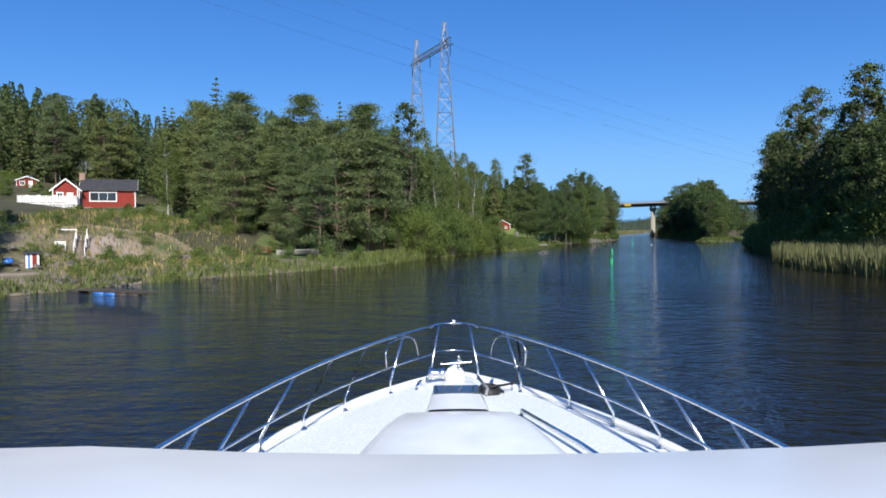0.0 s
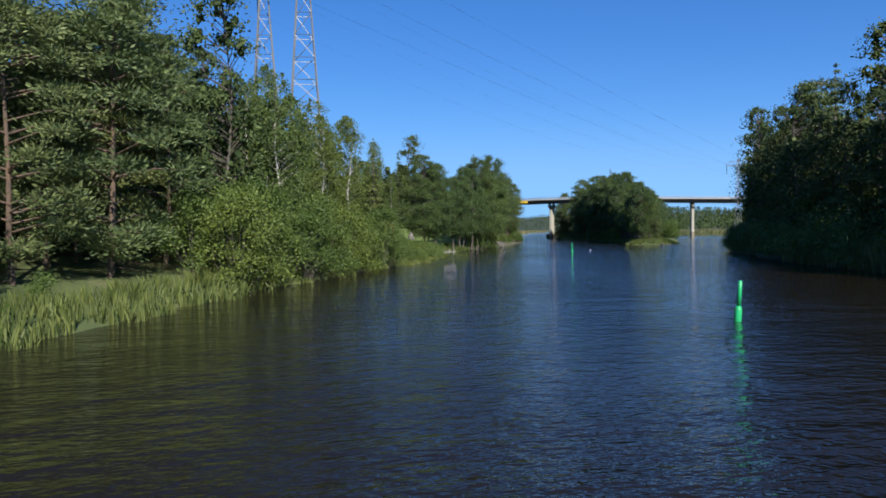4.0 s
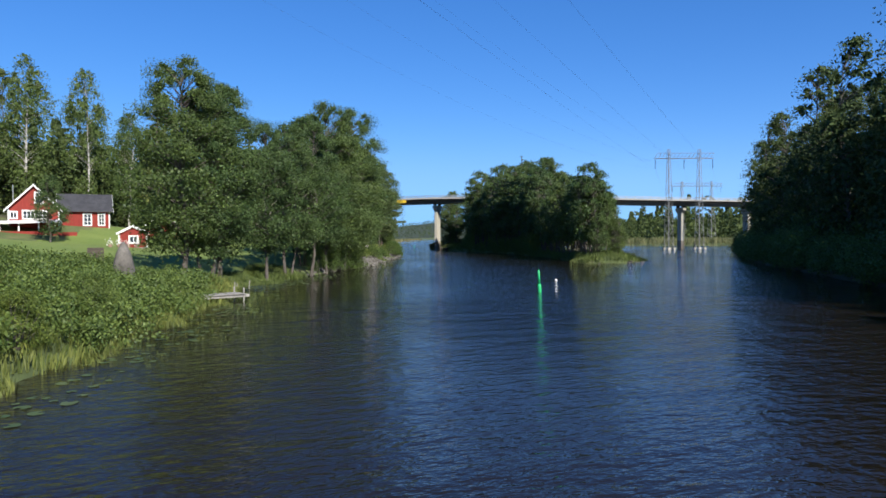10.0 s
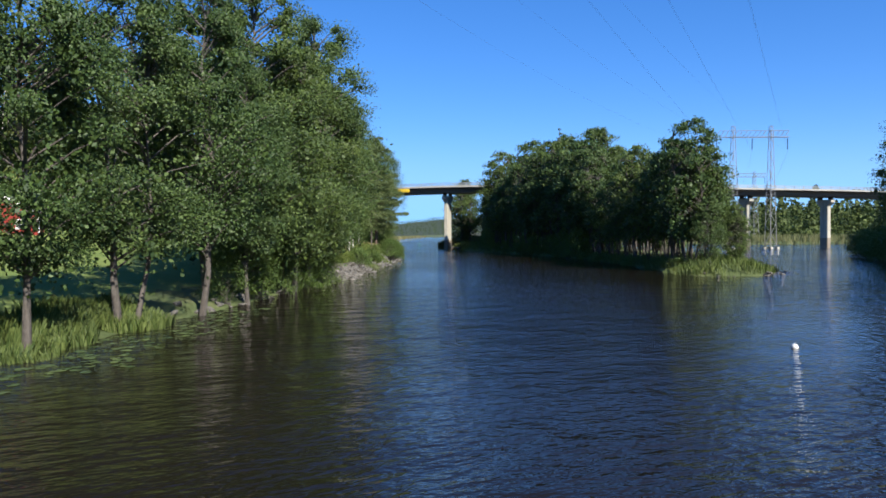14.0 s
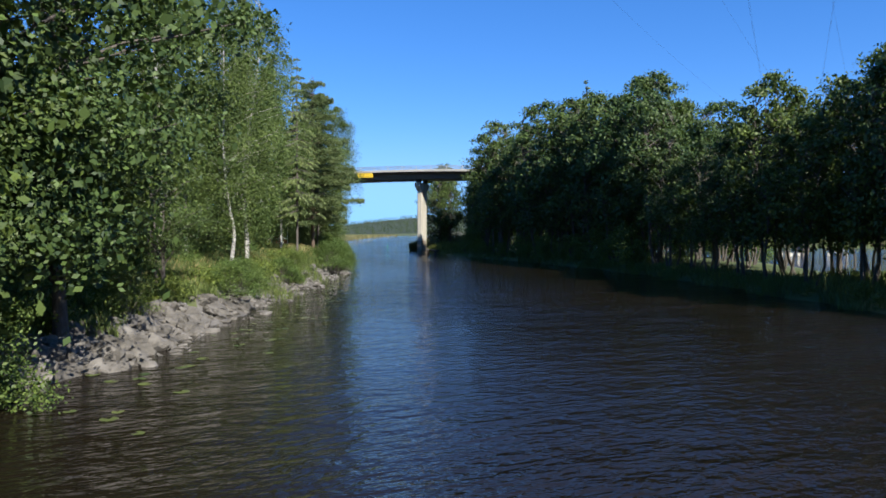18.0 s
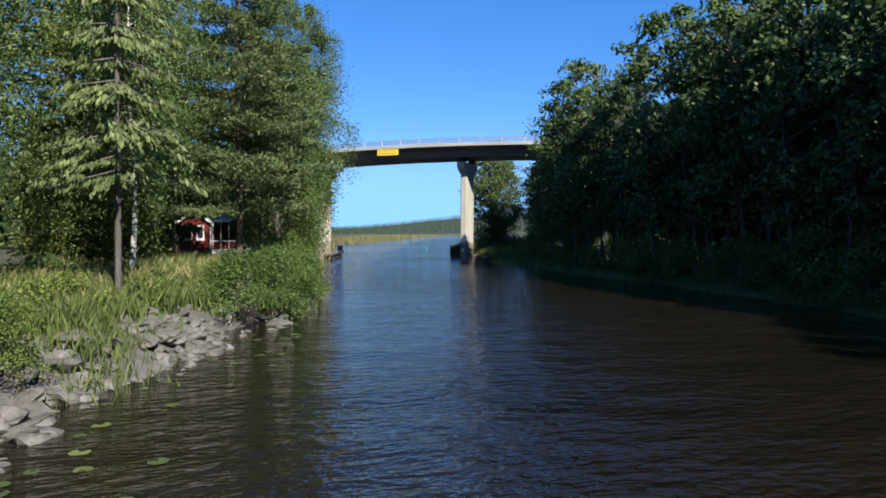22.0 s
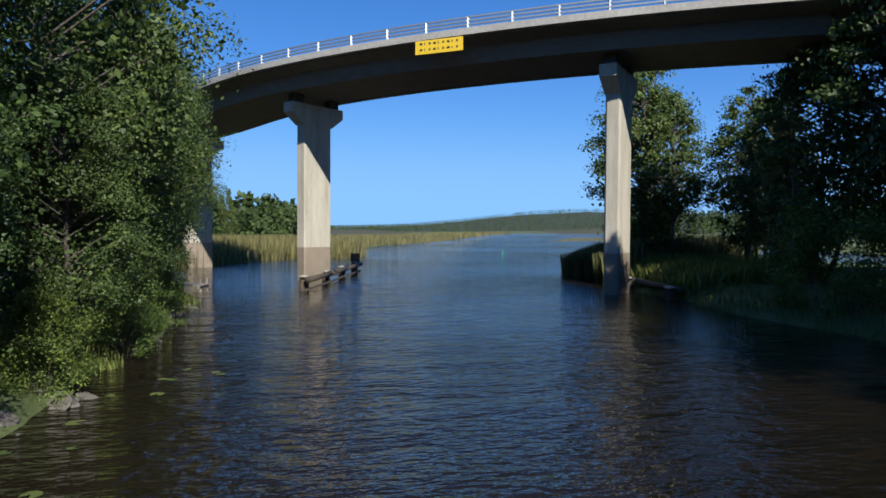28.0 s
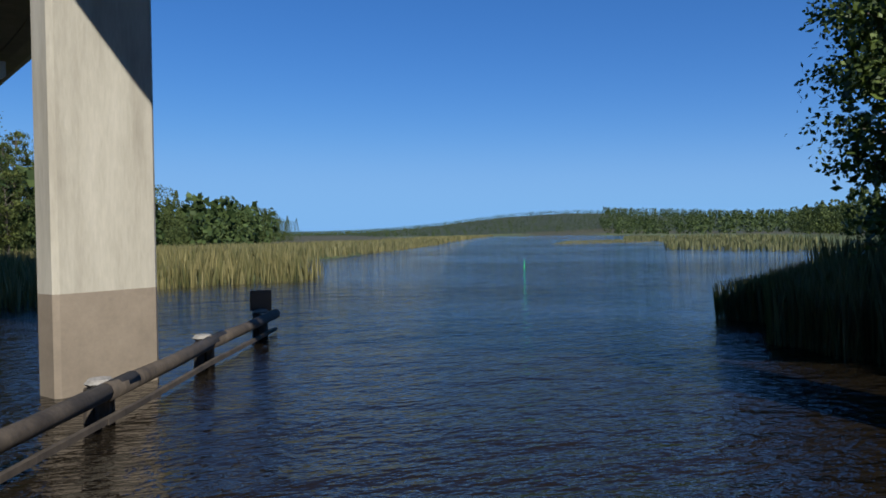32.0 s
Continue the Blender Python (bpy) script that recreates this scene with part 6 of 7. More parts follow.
# shed things under the pines
boat2 = thing("rowing_boat", pose(-14.6, 68.2, at_ground(-14.6, 68.2), 180, 0, 35), "grey rowing boat turned over under the pines", "boat")
hull = Shape()
for k in range(9):
    t = k / 8
    w = 0.72 * math.sin(math.pi * min(0.98, 0.12 + t * 0.62)) ** 0.7 * (1 if t < 0.6 else 1 - ((t - 0.6) / 0.42) ** 2)
    for a in range(7):
        ang = math.pi * a / 6
        hull.v.append((-2.2 + 4.4 * t, -w * math.cos(ang), -0.62 if a in (0, 6) else -0.62 + 0.6 * math.sin(ang) ** 0.7))
for k in range(8):
    for a in range(6):
        hull.f.append((k * 7 + a, k * 7 + a + 1, (k + 1) * 7 + a + 1, (k + 1) * 7 + a))
part("hull", hull, M_GREYWOOD, boat2, smooth=True)
part("keel", Shape().box(-2.2, -0.03, -0.06, 2.0, 0.03, 0.06), M_GREYWOOD, boat2)
table = thing("garden_table", pose(-17.8, 66.2, at_ground(-17.8, 66.2), 0, 0, 25), "red wooden garden table with benches", "table")
part("tabletop", Shape().box(-0.9, -0.4, 0.7, 0.9, 0.4, 0.75), M_RED, table)
for s in (-1, 1):
    part("bench_seat", Shape().box(-0.9, s * 0.75 - 0.14, 0.42, 0.9, s * 0.75 + 0.14, 0.46), M_RED, table)
    part("trestle", Shape().beam((s * 0.7, -0.75, 0), (s * 0.7, 0.2, 0.7), 0.06, 0.08).beam((s * 0.7, 0.75, 0), (s * 0.7, -0.2, 0.7), 0.06, 0.08).box(s * 0.7 - 0.03, -0.85, 0.36, s * 0.7 + 0.03, 0.85, 0.42), M_RED, table)

# the house on the meadow
hb = thing("house", facing(2.9, 181, 4.1, 14, 92) @ Matrix.Diagonal((0.85, 0.85, 0.85, 1)), "red wooden house with white trim and dark roof", "house", "red houses")
gabled(hb, -3.0, 0, 2.6, 7, 0, 3.1, 2.9, M_ROOF, False, 0.45)
window(hb, 0.4, 3.75, 0.9, 1.35, panes=2, rows=3)
window(hb, -0.1, 1.75, 2.6, 1.0, panes=6, rows=2)
window(hb, -2.4, 1.8, 0.7, 0.8, panes=2)
gabled(hb, 2.75, 2.5, 8.6, 8.2, 0.2, 2.9, 2.1, M_ROOF, True, 0.45)
window(hb, 5.9, 1.0, 0.9, 1.5, y=2.47, panes=2, rows=3)
window(hb, 7.6, 1.0, 0.7, 1.5, y=2.47, panes=2, rows=3)
part("front_porch", Shape().box(-3.9, -3.0, -2.6, 2.4, -0.05, 0.12), M_RED, hb)
part("porch_roof", Shape().hexa([(-4.4, -3.4, 1.0), (2.9, -3.4, 1.2), (2.9, -0.06, 1.55), (-4.4, -0.06, 1.35), (-4.4, -3.4, 1.12), (2.9, -3.4, 1.32), (2.9, -0.06, 1.67), (-4.4, -0.06, 1.47)]), M_WHITE, hb, "white-edged flat porch roof")
for x0 in (-3.7, -1.7, 0.4, 2.2):
    part("porch_post", Shape().box(x0 - 0.08, -2.95, 0.13, x0 + 0.08, -2.8, 1.1), M_WHITE, hb)
part("porch_wall", Shape().box(2.45, -3.1, -2.6, 4.6, -2.9, 0.0), M_RED, hb)
part("flue", Shape().tube((-2.6, 3, 3.5), (-2.6, 3, 6.2), 0.06, n=7), M_STEEL, hb)

shed = thing("garden_shed", facing(13.2, 167.3, gz(13.2, 167.3) - 0.05, 15, 95) @ Matrix.Diagonal((0.8, 0.8, 0.8, 1)), "small red shed with a white gable", "shed", "red houses")
gabled(shed, -1.6, 0, 1.5, 2.4, 0.1, 1.7, 0.8, M_ROOFGREY, False, 0.25)
window(shed, 0, 0.65, 0.9, 0.75)
barn = thing("barn", facing(15.4, 180, gz(15.4, 180) - 0.35, 15, 95) @ Matrix.Diagonal((0.68, 0.68, 0.68, 1)), "red outbuilding with a grey gabled roof", "barn", "red houses")
gabled(barn, -2.4, 0, 3.4, 5, 0.2, 2.1, 1.7, M_ROOFGREY, False, 0.3)
window(barn, 1.8, 0.9, 0.8, 0.8)
hut2 = thing("red_hut", facing(-9.6, 158, gz(-9.6, 158) - 0.1, 14, 90), "little red hut with black roof on the slope", "hut", "red houses")
gabled(hut2, -1.6, 0, 1.6, 3, 0.1, 1.7, 0.9, M_ROOF, True, 0.3)
window(hut2, 0, 0.6, 0.8, 0.8)

stone = thing("standing_stone", pose(14.4, 133.2, gz(14.4, 133.2) - 0.2, 0, 0, 20), "tall pointed grey standing stone on the bank", "stone")
part("stone_body", Shape().revolve([(0.62, 0), (0.6, 0.5), (0.52, 1.2), (0.36, 1.9), (0.16, 2.35), (0.03, 2.5)], 9), M_STONE, stone, smooth=True)
fence = thing("garden_steps", facing(11.5, 150, gz(11.5, 150), 14, 120), "dark timber steps climbing the lawn", "stairs")
for k in range(12):
    y0 = k * 0.75
    g = gz(11.5 - 0.04 * y0, 150 + y0) - gz(11.5, 150)
    part("step", Shape().box(-0.6, y0, g - 0.1, 0.6, y0 + 0.18, g + 0.16), M_DARKWOOD, fence)

flowers = thing("flower_pots", facing(12.6, 164.5, gz(12.6, 164.5), 14, 120), "white flowers in pots before the shed", "flowers")
rngf = np.random.default_rng(77)
for k in range(4):
    x0 = -1.2 + k * 0.75
    part("pot", Shape().revolve([(0.14, -0.05), (0.2, 0.32)], 9, x0, 0), M_BRICK, flowers)
    ob = new("blossom", quads("blossom", leaf_quads(rngf, np.array([x0, 0, 0.5]) + rngf.normal(0, 0.14, (60, 3)), 0.1, 0.08), M_WHITE))
    ob.parent = flowers

# cottage under the trees near the bridge
hc = thing("cottage", facing(51.6, 233.2, 2.0, 50, 175) @ Matrix.Translation((-0.15, 0, 0)) @ Matrix.Diagonal((0.62, 0.8, 1, 1)), "small red cottage with a white-railed porch under trees", "house", "red houses")
gabled(hc, -4.0, 0, -0.6, 4.6, 0, 1.85, 0.95, M_ROOFGREY, False, 0.3)
window(hc, -2.9, 0.75, 0.62, 0.85, panes=1)
window(hc, -1.7, 0.75, 0.62, 0.85, panes=1)
part("porch_floor", Shape().box(-0.55, 0.2, -0.7, 3.0, 4.4, 0.06), M_WHITE, hc, "white porch base")
part("porch_roof", Shape().hexa([(-0.7, -0.3, 1.9), (3.3, -0.3, 1.9), (3.3, 4.6, 2.5), (-0.7, 4.6, 2.5), (-0.7, -0.3, 2.0), (3.3, -0.3, 2.0), (3.3, 4.6, 2.6), (-0.7, 4.6, 2.6)]), M_ROOFGREY, hc)
for x0 in (-0.4, 0.45, 1.3, 2.15, 2.9):
    part("porch_post", Shape().box(x0 - 0.05, 0.22, 0.06, x0 + 0.05, 0.32, 1.9), M_WHITE, hc)
part("porch_wall", Shape().box(-0.55, 0.24, 0.06, 2.95, 0.3, 0.58), M_RED, hc)
part("porch_rail", Shape().box(-0.55, 0.2, 0.58, 2.95, 0.34, 0.66), M_WHITE, hc)
part("back_wall", Shape().box(-0.5, 4.3, 0.06, 3.0, 4.42, 2.4), M_RED, hc)
dish = thing("satellite_dish", facing(49.9, 226.5, gz(49.9, 226.5), 54, 190), "pale satellite dish on a pole among branches", "dish")
part("pole", Shape().tube((0, 0, 0), (0, 0, 3.0), 0.03, n=6), M_STEEL, dish)
part("bowl", Shape().add(*(lambda n: ([(0, -0.05, 3.1)] + [(0.2 * math.cos(6.283 * k / n), -0.1, 3.1 + 0.23 * math.sin(6.283 * k / n)) for k in range(n)], [(0, 1 + k, 1 + (k + 1) % n) for k in range(n)]))(14)), M_WHITE, dish)


# ---- jetties, buoys, stones ----
def jetty(m, length, width, label, legs=True):
    j = thing("jetty", m, label, "jetty", "small jetties")
    n = int(length / 0.16)
    for k in range(n):
        part("plank", Shape().box(-width / 2, k * 0.16, 0.42, width / 2, k * 0.16 + 0.145, 0.455), M_GREYWOOD, j)
    for s in (-1, 1):
        part("joist", Shape().box(s * width * 0.4 - 0.05, -0.05, 0.28, s * width * 0.4 + 0.05, length + 0.1, 0.415), M_GREYWOOD, j)
        if legs:
            for y0 in (0.2, length - 0.2):
                part("post", Shape().tube((s * width * 0.42, y0, -1.0), (s * width * 0.42, y0, 0.75), 0.045, n=7), M_GREYWOOD, j)
    return j


jetty(pose(16.6, 131.2, 0, 0, 0, -70), 3.6, 1.3, "weathered grey plank jetty among the reeds")
jetty(pose(58.2, 262.6, -0.1, 0, 0, -12), 1.5, 1.5, "small weathered jetty beneath the trees")
rack = thing("jetty", pose(18.9, 144.6, 0.05, 0, 0, -65), "low wooden landing below the alders", "jetty", "small jetties")
for k in range(5):
    part("plank", Shape().box(-0.6, k * 0.2, 0.3, 0.6, k * 0.2 + 0.14, 0.35), M_GREYWOOD, rack)
for s in (-0.5, 0.5):
    part("post", Shape().box(s - 0.05, 0.0, -0.6, s + 0.05, 0.1, 0.35), M_GREYWOOD, rack)
for x, y, h in ((20.1, 139.2, 0.62), (21.2, 141.4, 0.55), (20.4, 141, 0.4), (60.8, 286.5, 1.5), (61.1, 285.9, 0.9)):
    st = thing("mooring_stake", pose(x, y, 0, 3, 5, 0), "thin wooden stake standing in the water", "stake", "stakes")
    part("stake_pole", Shape().tube((0, 0, -1.2), (0, 0, h), 0.04, 0.03, 7), M_GREYWOOD, st)


def spar(x, y, size, tilt):
    b = thing("spar_buoy", pose(x, y, 0, tilt, 0, 30), "slim bright green spar buoy floating upright", "buoy", "green buoys")
    s = size
    part("float", Shape().revolve([(0.1 * s, -0.6), (0.115 * s, 0.0), (0.115 * s, 0.36 * s), (0.075 * s, 0.5 * s)], 16), M_GREEN, b, smooth=True)
    part("pole", Shape().revolve([(0.072 * s, 0.5 * s), (0.058 * s, 1.28 * s), (0.02 * s, 1.3 * s)], 14), M_GREEN, b, smooth=True)


spar(15.6, 63.0, 1.08, 4)
spar(36.4, 130.6, 1.0, -3)
spar(92.5, 312.4, 0.62, 3)
for x, y in ((42.7, 139.2),):
    b = thing("white_buoy", pose(x, y, 0) @ Matrix.Diagonal((0.7, 0.7, 0.7, 1)), "small round white mooring buoy", "buoy", "white buoys")
    part("ball", Shape().revolve([(0.02, -0.1), (0.11, -0.05), (0.15, 0.04), (0.11, 0.13), (0.03, 0.18)], 12), M_WHITE, b, smooth=True)
    part("eye", Shape().tube((0, 0, 0.17), (0, 0, 0.23), 0.02, n=6), M_STEEL, b)


def rough_stone(seed):
    rng = np.random.default_rng(seed)
    bm = bmesh.new()
    bmesh.ops.create_icosphere(bm, subdivisions=2, radius=0.5)
    cuts = unit(rng, 9)
    for v in bm.verts:
        p = np.array(v.co)
        for c, d in zip(cuts, rng.uniform(0.2, 0.36, 9)):
            k = p @ c - d
            if k > 0:
                p = p - c * k
        v.co = p * (1.25, 1.0, 0.72) + rng.normal(0, 0.008, 3)
    me = bpy.data.meshes.new("stone")
    bm.to_mesh(me)
    bm.free()
    me.materials.append(M_STONE)
    return me


STONES = [rough_stone(i) for i in range(7)]


def rubble(line, n, inner, outer, sizes, seed, label):
    """Smaller stones, joined into one mesh."""
    rng = np.random.default_rng(seed)
    shapes = []
    for me in STONES:
        v = np.empty(len(me.vertices) * 3, np.float32)
        me.vertices.foreach_get("co", v)
        shapes.append((v.reshape(-1, 3), [tuple(p.vertices) for p in me.polygons]))
    s = Shape()
    pts = band(line, n, inner, outer, seed)
    for (x, y), g in zip(pts, height(pts[:, 0], pts[:, 1])):
        v, f = shapes[rng.integers(0, 7)]
        k, a = rng.uniform(*sizes), rng.uniform(0, 6.28)
        turn = np.array(Euler((rng.uniform(-0.6, 0.6), rng.uniform(-0.6, 0.6), a)).to_matrix())
        s.add((v * k) @ turn.T + np.array([x, y, max(g, -0.15) + 0.1 * k]), f)
    tagged(part("rubble", s, M_STONE), label, "stones", kind="stuff")


def stone_bank(name, line, n, inner, outer, sizes, seed, label):
    top = thing(name, Matrix(), label, "stone bank", kind="structure")
    rng = random.Random(seed)
    for x, y in band(line, n, inner, outer, seed):
        ob = new("stone", STONES[rng.randrange(7)])
        s = rng.uniform(*sizes) * (1.25 if rng.random() < 0.1 else 1)
        ob.parent = top
        ob.location = (x, y, max(gz(x, y), -0.15) + 0.12 * s)
        ob.rotation_euler = (rng.uniform(-0.5, 0.5), rng.uniform(-0.5, 0.5), rng.uniform(0, 6.28))
        ob.scale = (s * rng.uniform(0.8, 1.3), s * rng.uniform(0.8, 1.2), s * rng.uniform(0.6, 1.0))


stone_bank("stone_bank", [(40, 179), (46, 194), (50, 203), (55, 217), (57, 228)], 260, -0.5, 1.5, (0.32, 0.85), 5, "bank of broken grey stones at the water's edge")
rubble([(36, 171), (40, 179), (46, 194), (50, 203), (55, 217), (57, 228)], 800, -0.7, 1.4, (0.18, 0.5), 51, "smaller broken stones filling the bank")
rubble([(35, 169.5), (40, 179)], 160, -0.5, 1.7, (0.35, 0.8), 52, "broken stones along the point")
stone_bank("stone_bank", LEFT[20:23], 70, -0.3, 0.8, (0.25, 0.6), 6, "grey stones under the overhanging trees")
stone_bank("stone_bank", LEFT[13:16], 60, -0.4, 0.7, (0.2, 0.5), 7, "grey stones below the alders")
stone_bank("stone_bank", [(62.5, 165.6), (66, 163.9), (70, 164.8), (75, 168.4)][::-1], 34, -0.3, 0.6, (0.25, 0.6), 8, "pale stones at the island's point")
stone_bank("rocky_outcrop", [(-25, 42), (-18, 50), (-12, 58)], 60, 4.5, 10.0, (0.3, 0.9), 9, "pinkish rocks on the cottage slope")
stone_bank("rocky_outcrop", [(-22.5, 37.5), (-19, 46.5), (-13, 54.5)], 60, 0.0, 1.4, (0.3, 0.8), 10, "stones along the cottage shore")


def lilies(pts, seed):
    rng = np.random.default_rng(seed)
    s = Shape()
    for x, y in pts:
        if gz(x, y) > -0.05:
            continue
        r, a0 = rng.uniform(0.08, 0.17), rng.uniform(0, 6.28)
        ring = [(x + r * math.cos(a0 + k * 0.72), y + r * math.sin(a0 + k * 0.72), 0.012 + rng.uniform(0, 0.012)) for k in range(8)]
        s.add([(x, y, 0.02)] + ring, [(0, k + 1, k + 2) for k in range(7)])
    tagged(part("water_lilies", s, M_LILY), "flat green lily pads floating near the bank", "lily pads", kind="stuff")


lilies(list(band([(12, 110), (17, 126), (19.5, 138)], 170, -0.6, -2.6, 31)) + list(band([(20.5, 141), (25, 150), (28.5, 157)], 260, -0.6, -2.8, 32)), 33)
lilies(list(band([(33, 165), (40, 178), (46, 193), (52, 209)], 110, -1.0, -3.2, 34)) + list(band([(57.5, 229), (58.8, 243)], 24, -0.6, -2.0, 35)), 36)


# ---- the motor boat, as it lies at the start ----
boat = thing("motor_boat", Matrix.Translation((0.1, 0, 0)), "white motor boat with a steel bow rail", "boat")


def half(y):
    """Half the deck's width at a distance ahead."""
    return 1.8 * max(0.0, 1 - (max(0.0, y - 1.2) / 5.95) ** 2.6) ** 0.9


def deck_z(y):
    return 1.72 - 0.012 * max(0, y - 3)


ys = [-2.5 + 0.35 * k for k in range(28)] + [7.1]
hull = Shape()
for y in ys:
    w = max(half(y), 0.03)
    k = 0.55 + 0.4 * min(1, max(0, (4.5 - y) / 5))
    flare = min(1.0, max(0.0, (7.3 - y) / 3.0))
    hull.v += [(-w * k * 0.9 * flare, y - 0.5 * (1 - flare), -0.5), (-w * k, y - 0.25 * (1 - flare), 0.35), (-w, y, deck_z(y)), (w, y, deck_z(y)), (w * k, y - 0.25 * (1 - flare), 0.35), (w * k * 0.9 * flare, y - 0.5 * (1 - flare), -0.5)]
for i in range(len(ys) - 1):
    for k in (0, 1, 3, 4):
        hull.f.append((i * 6 + k, (i + 1) * 6 + k, (i + 1) * 6 + k + 1, i * 6 + k + 1))
    hull.f.append((i * 6 + 5, (i + 1) * 6 + 5, (i + 1) * 6, i * 6))
hull.f.append((0, 1, 2, 3, 4, 5))
part("hull", hull, M_GEL, boat, "glossy white hull", True)
deck = Shape()
rows_y = [y for y in ys if y > -1]
for y in rows_y:
    w = max(half(y) - 0.02, 0.02)
    deck.v += [(-w + 2 * w * k / 8, y, deck_z(y) + 0.012 + 0.05 * (1 - (k / 4 - 1) ** 2)) for k in range(9)]
for i in range(len(rows_y) - 1):
    deck.f += [(i * 9 + k, i * 9 + k + 1, (i + 1) * 9 + k + 1, (i + 1) * 9 + k) for k in range(8)]
part("foredeck", deck, M_GREYDECK, boat, "pale grey non-slip deck", True)
for s in (-1, 1):
    part("toe_rail", Shape().pipe([(s * max(half(y) - 0.03, 0.0), y, deck_z(y) + 0.035) for y in rows_y], 0.035, 6), M_GEL, boat, smooth=True)


def dome(y0, y1, w0, w1, up, n=12):
    """A raised, rounded piece of deck that narrows forwards."""
    s = Shape()
    for i in range(n + 1):
        t = i / n
        y, w = y0 + (y1 - y0) * t, w0 + (w1 - w0) * t ** 1.3
        rise = up * min(1.0, (1 - t) * 5)
        prof = [(-1.0, 0.0), (-0.93, 0.75), (-0.8, 1.0), (-0.3, 1.06), (0.3, 1.06), (0.8, 1.0), (0.93, 0.75), (1.0, 0.0)]
        s.v += [(a * w, y, deck_z(y) + 0.03 + rise * b) for a, b in prof]
    for i in range(n):
        s.f += [(i * 8 + k, i * 8 + k + 1, (i + 1) * 8 + k + 1, (i + 1) * 8 + k) for k in range(7)]
    return s


part("coach_roof", dome(2.2, 5.5, 0.92, 0.38, 0.17), M_GEL, boat, "raised white coach roof", True)
part("anchor_locker", dome(5.2, 6.55, 0.27, 0.17, 0.1), M_GEL, boat, smooth=True)
part("hatch", Shape().box(-0.2, 5.72, 1.79, 0.2, 6.0, 1.83), M_GLASS, boat, "dark smoked deck hatch")
part("handrail", Shape().pipe([(0.5, 5.3, 1.74), (0.5, 5.24, 1.8), (0.77, 4.35, 1.82), (1.0, 3.4, 1.83), (1.02, 3.3, 1.76)], 0.018, 8), M_CHROME, boat, "steel grab rail", True)
part("handrail", Shape().pipe([(0.235, 5.5, 1.86), (0.25, 5.55, 1.9), (0.2, 6.1, 1.88)], 0.014, 8), M_RUBBER, boat, smooth=True)

# cabin top below the camera
roof = Shape()
for i in range(13):
    t = i / 12
    y = -2.4 + 3.15 * t
    for k in range(17):
        a = -1 + k / 8
        edge = max(0.0, (t - 0.8) / 0.2)
        bow_in = 0.1 * (1 - a * a) * edge
        x = a * 1.45
        z = 2.977 + 0.021 * min(1.0, (a / 0.38) ** 2) - 0.1 * abs(a) ** 9 - 0.06 * edge ** 2.5
        roof.v.append((x, y + bow_in, z))
for i in range(12):
    roof.f += [(i * 17 + k, i * 17 + k + 1, (i + 1) * 17 + k + 1, (i + 1) * 17 + k) for k in range(16)]
nb = len(roof.v)
roof.v += roof.v[12 * 17:12 * 17 + 17]
for k in range(17):
    x, y, z = roof.v[12 * 17 + k]
    roof.v.append((x * 0.99, y - 0.06, z - 0.14))
roof.f += [(nb + k, nb + k + 1, nb + 17 + k + 1, nb + 17 + k) for k in range(16)]
part("cabin_top", roof, M_GEL, boat, "glossy white cabin roof", True)
part("windscreen", Shape().hexa([(-1.3, 0.9, 2.0), (1.3, 0.9, 2.0), (1.3, 0.5, 2.0), (-1.3, 0.5, 2.0), (-1.25, 0.62, 2.84), (1.25, 0.62, 2.84), (1.25, 0.4, 2.84), (-1.25, 0.4, 2.84)]), M_GLASS, boat)
part("cabin_side", Shape().box(-1.35, -2.4, 1.6, -1.28, 0.6, 2.84).box(1.28, -2.4, 1.6, 1.35, 0.6, 2.84), M_GEL, boat)
part("dash", Shape().hexa([(-1.35, 0.6, 1.6), (1.35, 0.6, 1.6), (1.1, 2.3, 1.68), (-1.1, 2.3, 1.68), (-1.35, 0.6, 2.02), (1.35, 0.6, 2.02), (1.05, 2.3, 1.9), (-1.05, 2.3, 1.9)]), M_GEL, boat)


# bow rail
def rail_x(y):
    return max(1.62 * max(0.0, 1 - (max(0.0, y - 1.2) / 5.95) ** 2.1) ** 0.8 - 0.05, 0.12)


def rail_z(y):
    return deck_z(y) + 0.46 + 0.1 * min(1, max(0, (y - 2.2) / 4.5))


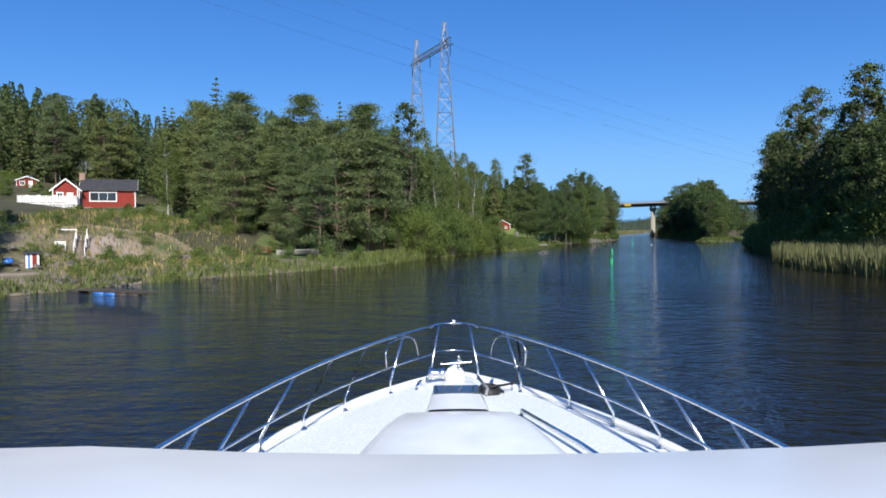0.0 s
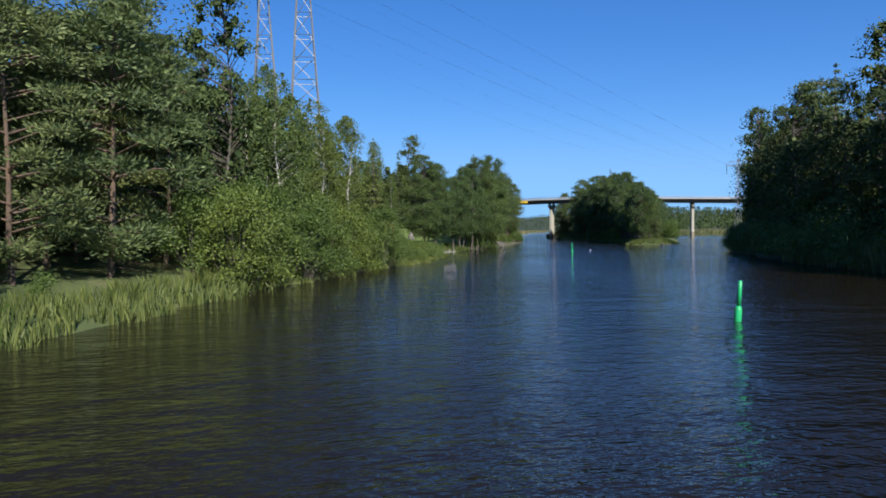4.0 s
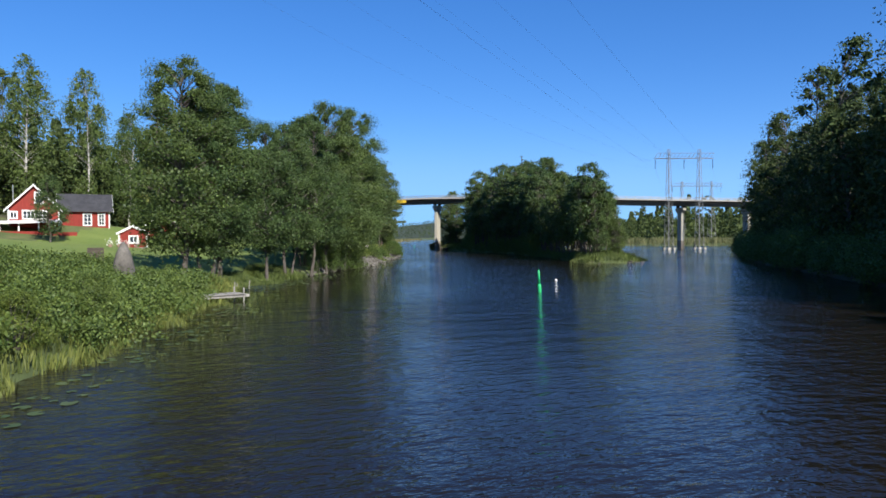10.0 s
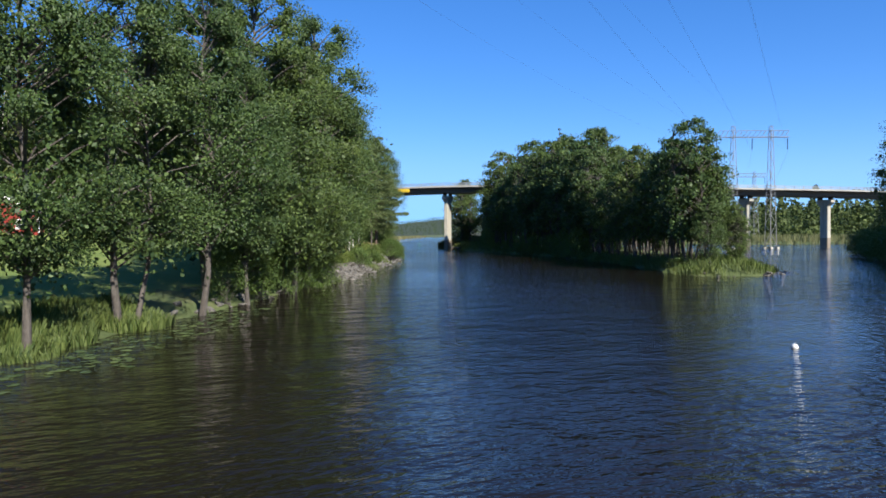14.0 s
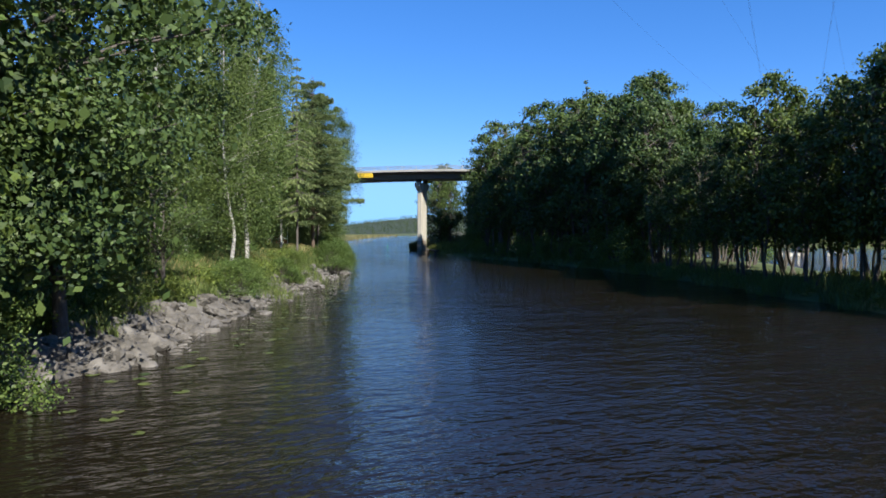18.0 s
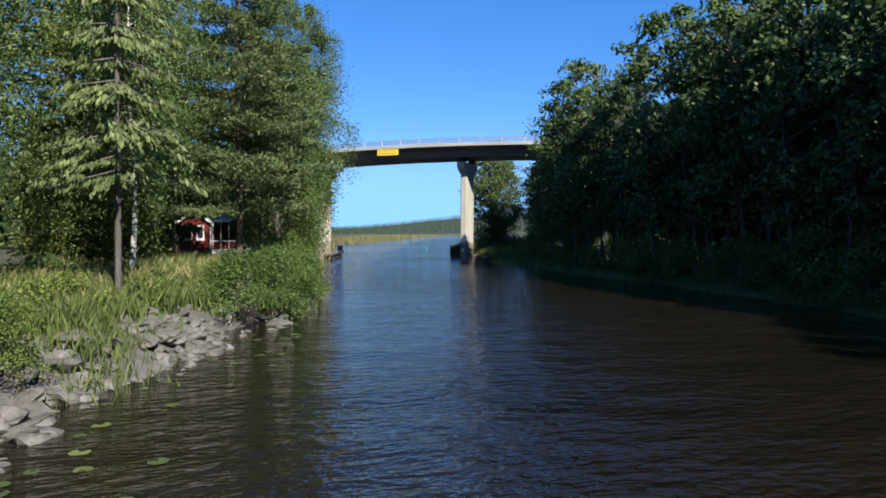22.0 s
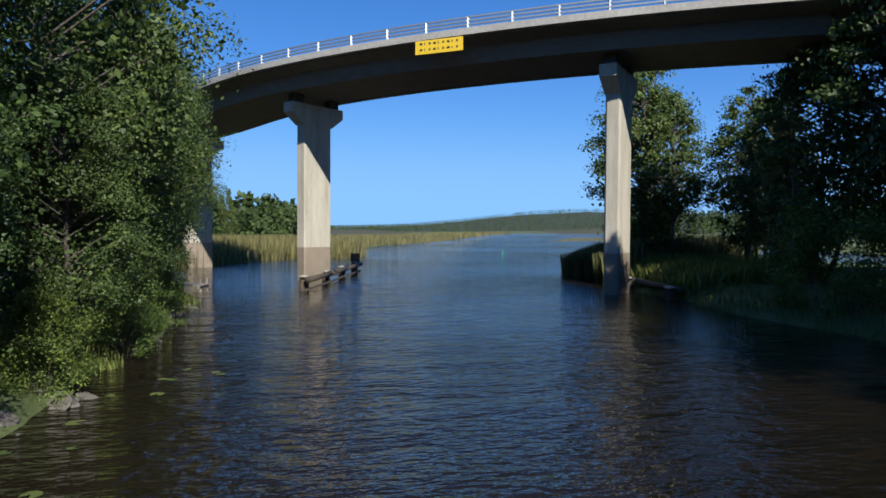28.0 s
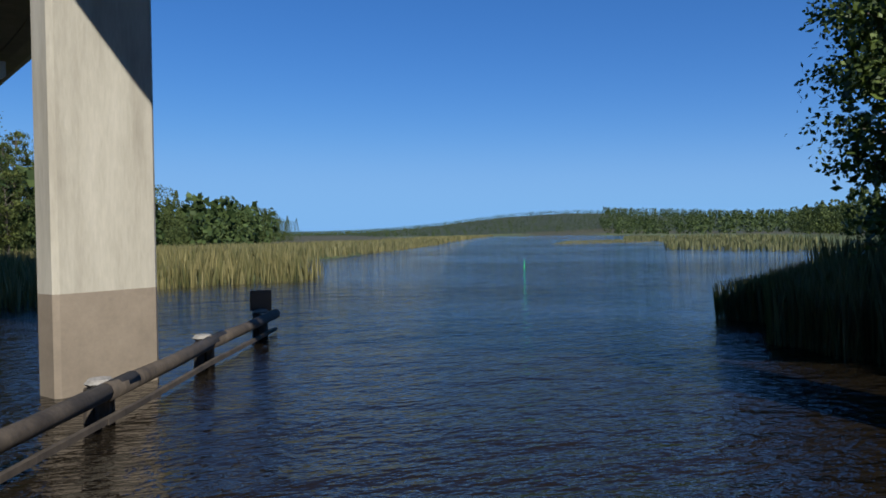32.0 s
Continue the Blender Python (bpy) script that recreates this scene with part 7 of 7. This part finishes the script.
rail_y = [1.7 + 0.3 * k for k in range(18)]
for s in (-1, 1):
    pts = [(s * rail_x(y), y, rail_z(y)) for y in rail_y]
    part("top_rail", Shape().pipe(pts, 0.0135, 8), M_CHROME, boat, "polished steel rail", True)
    mid = [(s * rail_x(y), y, deck_z(y) + 0.28) for y in rail_y[2:-2]]
    part("mid_rail", Shape().pipe(mid[:12], 0.009, 6), M_CHROME, boat, smooth=True)
    part("mid_rail", Shape().pipe(mid[11:], 0.009, 6), M_CHROME, boat, smooth=True)
    for y in (2.8, 3.4, 3.97, 4.55, 5.09, 5.64, 6.26, 6.8):
        foot = (s * max(half(y) - 0.08, 0.16), y, deck_z(y))
        head = (s * rail_x(y + 0.13), y + 0.13, rail_z(y + 0.13))
        knee = tuple(f + (h - f) * 0.22 for f, h in zip(foot, head))
        part("stanchion", Shape().pipe([foot, (foot[0], foot[1], knee[2]), head], [0.012, 0.012, 0.0105], 8), M_CHROME, boat, "steel stanchion", True)
        part("stanchion_base", Shape().revolve([(0.035, foot[2]), (0.032, foot[2] + 0.02), (0.018, foot[2] + 0.035)], 10, foot[0], foot[1]), M_CHROME, boat)
    hoop = [(s * rail_x(yh), yh, deck_z(yh) + zh) for yh, zh in ((6.1, 0.28), (6.08, 0.42), (6.14, 0.5), (6.3, 0.52), (6.45, 0.52), (6.55, 0.48), (6.6, 0.4), (6.62, 0.29))]
    part("rail_hoop", Shape().pipe(hoop, 0.008, 7), M_CHROME, boat, smooth=True)
y = rail_y[-1]
bow = [(-1.0, 0.0), (-0.8, 0.16), (-0.4, 0.27), (0.0, 0.3), (0.4, 0.27), (0.8, 0.16), (1.0, 0.0)]
part("bow_rail", Shape().pipe([(a * rail_x(y), y + b, rail_z(y)) for a, b in bow], 0.014, 8), M_CHROME, boat, smooth=True)
low = [(-rail_x(6.2), 6.2), (-rail_x(6.5), 6.5)] + [(a * rail_x(y), y + b) for a, b in bow] + [(rail_x(6.5), 6.5), (rail_x(6.2), 6.2)]
part("bow_rail", Shape().pipe([(a, b, deck_z(b) + 0.28) for a, b in low], 0.009, 8), M_CHROME, boat, smooth=True)
part("rail_joint", Shape().revolve([(0.018, rail_z(y) - 0.02), (0.026, rail_z(y) + 0.01), (0.012, rail_z(y) + 0.035)], 10, 0, y + 0.3), M_CHROME, boat)

# windlass, cleats and mooring line
wl = new("windlass", None)
wl.parent = boat
wl.matrix_basis = Matrix.Translation((0, 6.55, 1.72))
part("housing", Shape().revolve([(0.1, 0.0), (0.1, 0.09), (0.07, 0.15), (0.02, 0.165)], 14), M_GEL, wl, smooth=True)
part("drum", Shape().pipe([(-0.26, 0, 0.1), (-0.2, 0, 0.1), (-0.14, 0, 0.1), (-0.1, 0, 0.1)], [0.07, 0.045, 0.045, 0.065], 12), M_CHROME, wl, "polished capstan drum", True)
part("lever", Shape().pipe([(-0.14, 0.1, 0.17), (0.16, 0.1, 0.19)], 0.007, 7), M_CHROME, wl)
part("roller", Shape().pipe([(-0.05, 0.3, 0.1), (0.05, 0.3, 0.1)], 0.06, 12), M_CHROME, wl, smooth=True)
chain = new("chain", None)
chain.parent = boat
chain.matrix_basis = Matrix.Translation((0.03, 6.45, 1.86))
for k in range(9):
    z = 0.1 - k * 0.04
    part("link", Shape().pipe([(0.02 * (k % 2), 0.02, z), (0.02 * (k % 2) + 0.012, 0.02, z + 0.025), (0.02 * (k % 2), 0.02, z + 0.05)], 0.01, 5), M_CHROME, chain)
for s in (-1, 1):
    cl = new("cleat", None)
    cl.parent = boat
    cl.matrix_basis = Matrix.Translation((s * 0.34, 6.35, 1.7))
    part("horn", Shape().pipe([(-0.02, -0.13, 0.07), (0, 0, 0.08), (0.02, 0.13, 0.07)], [0.012, 0.02, 0.012], 8), M_CHROME, cl, smooth=True)
    part("stem", Shape().tube((0, -0.03, 0), (0, -0.03, 0.07), 0.015, n=7).tube((0, 0.03, 0), (0, 0.03, 0.07), 0.015, n=7), M_CHROME, cl)
rope = [(0.3 + 0.13 * math.cos(k * 0.9) * (1 - k / 60), 6.1 + 0.13 * math.sin(k * 0.9), 1.74 + 0.002 * k) for k in range(26)] + [(0.55, 6.2, 1.8), (0.6, 6.25, 2.0), (0.57, 6.28, 2.25)]
part("mooring_line", Shape().pipe(rope, 0.012, 6), M_BLACK, boat, "coiled black mooring line", True)
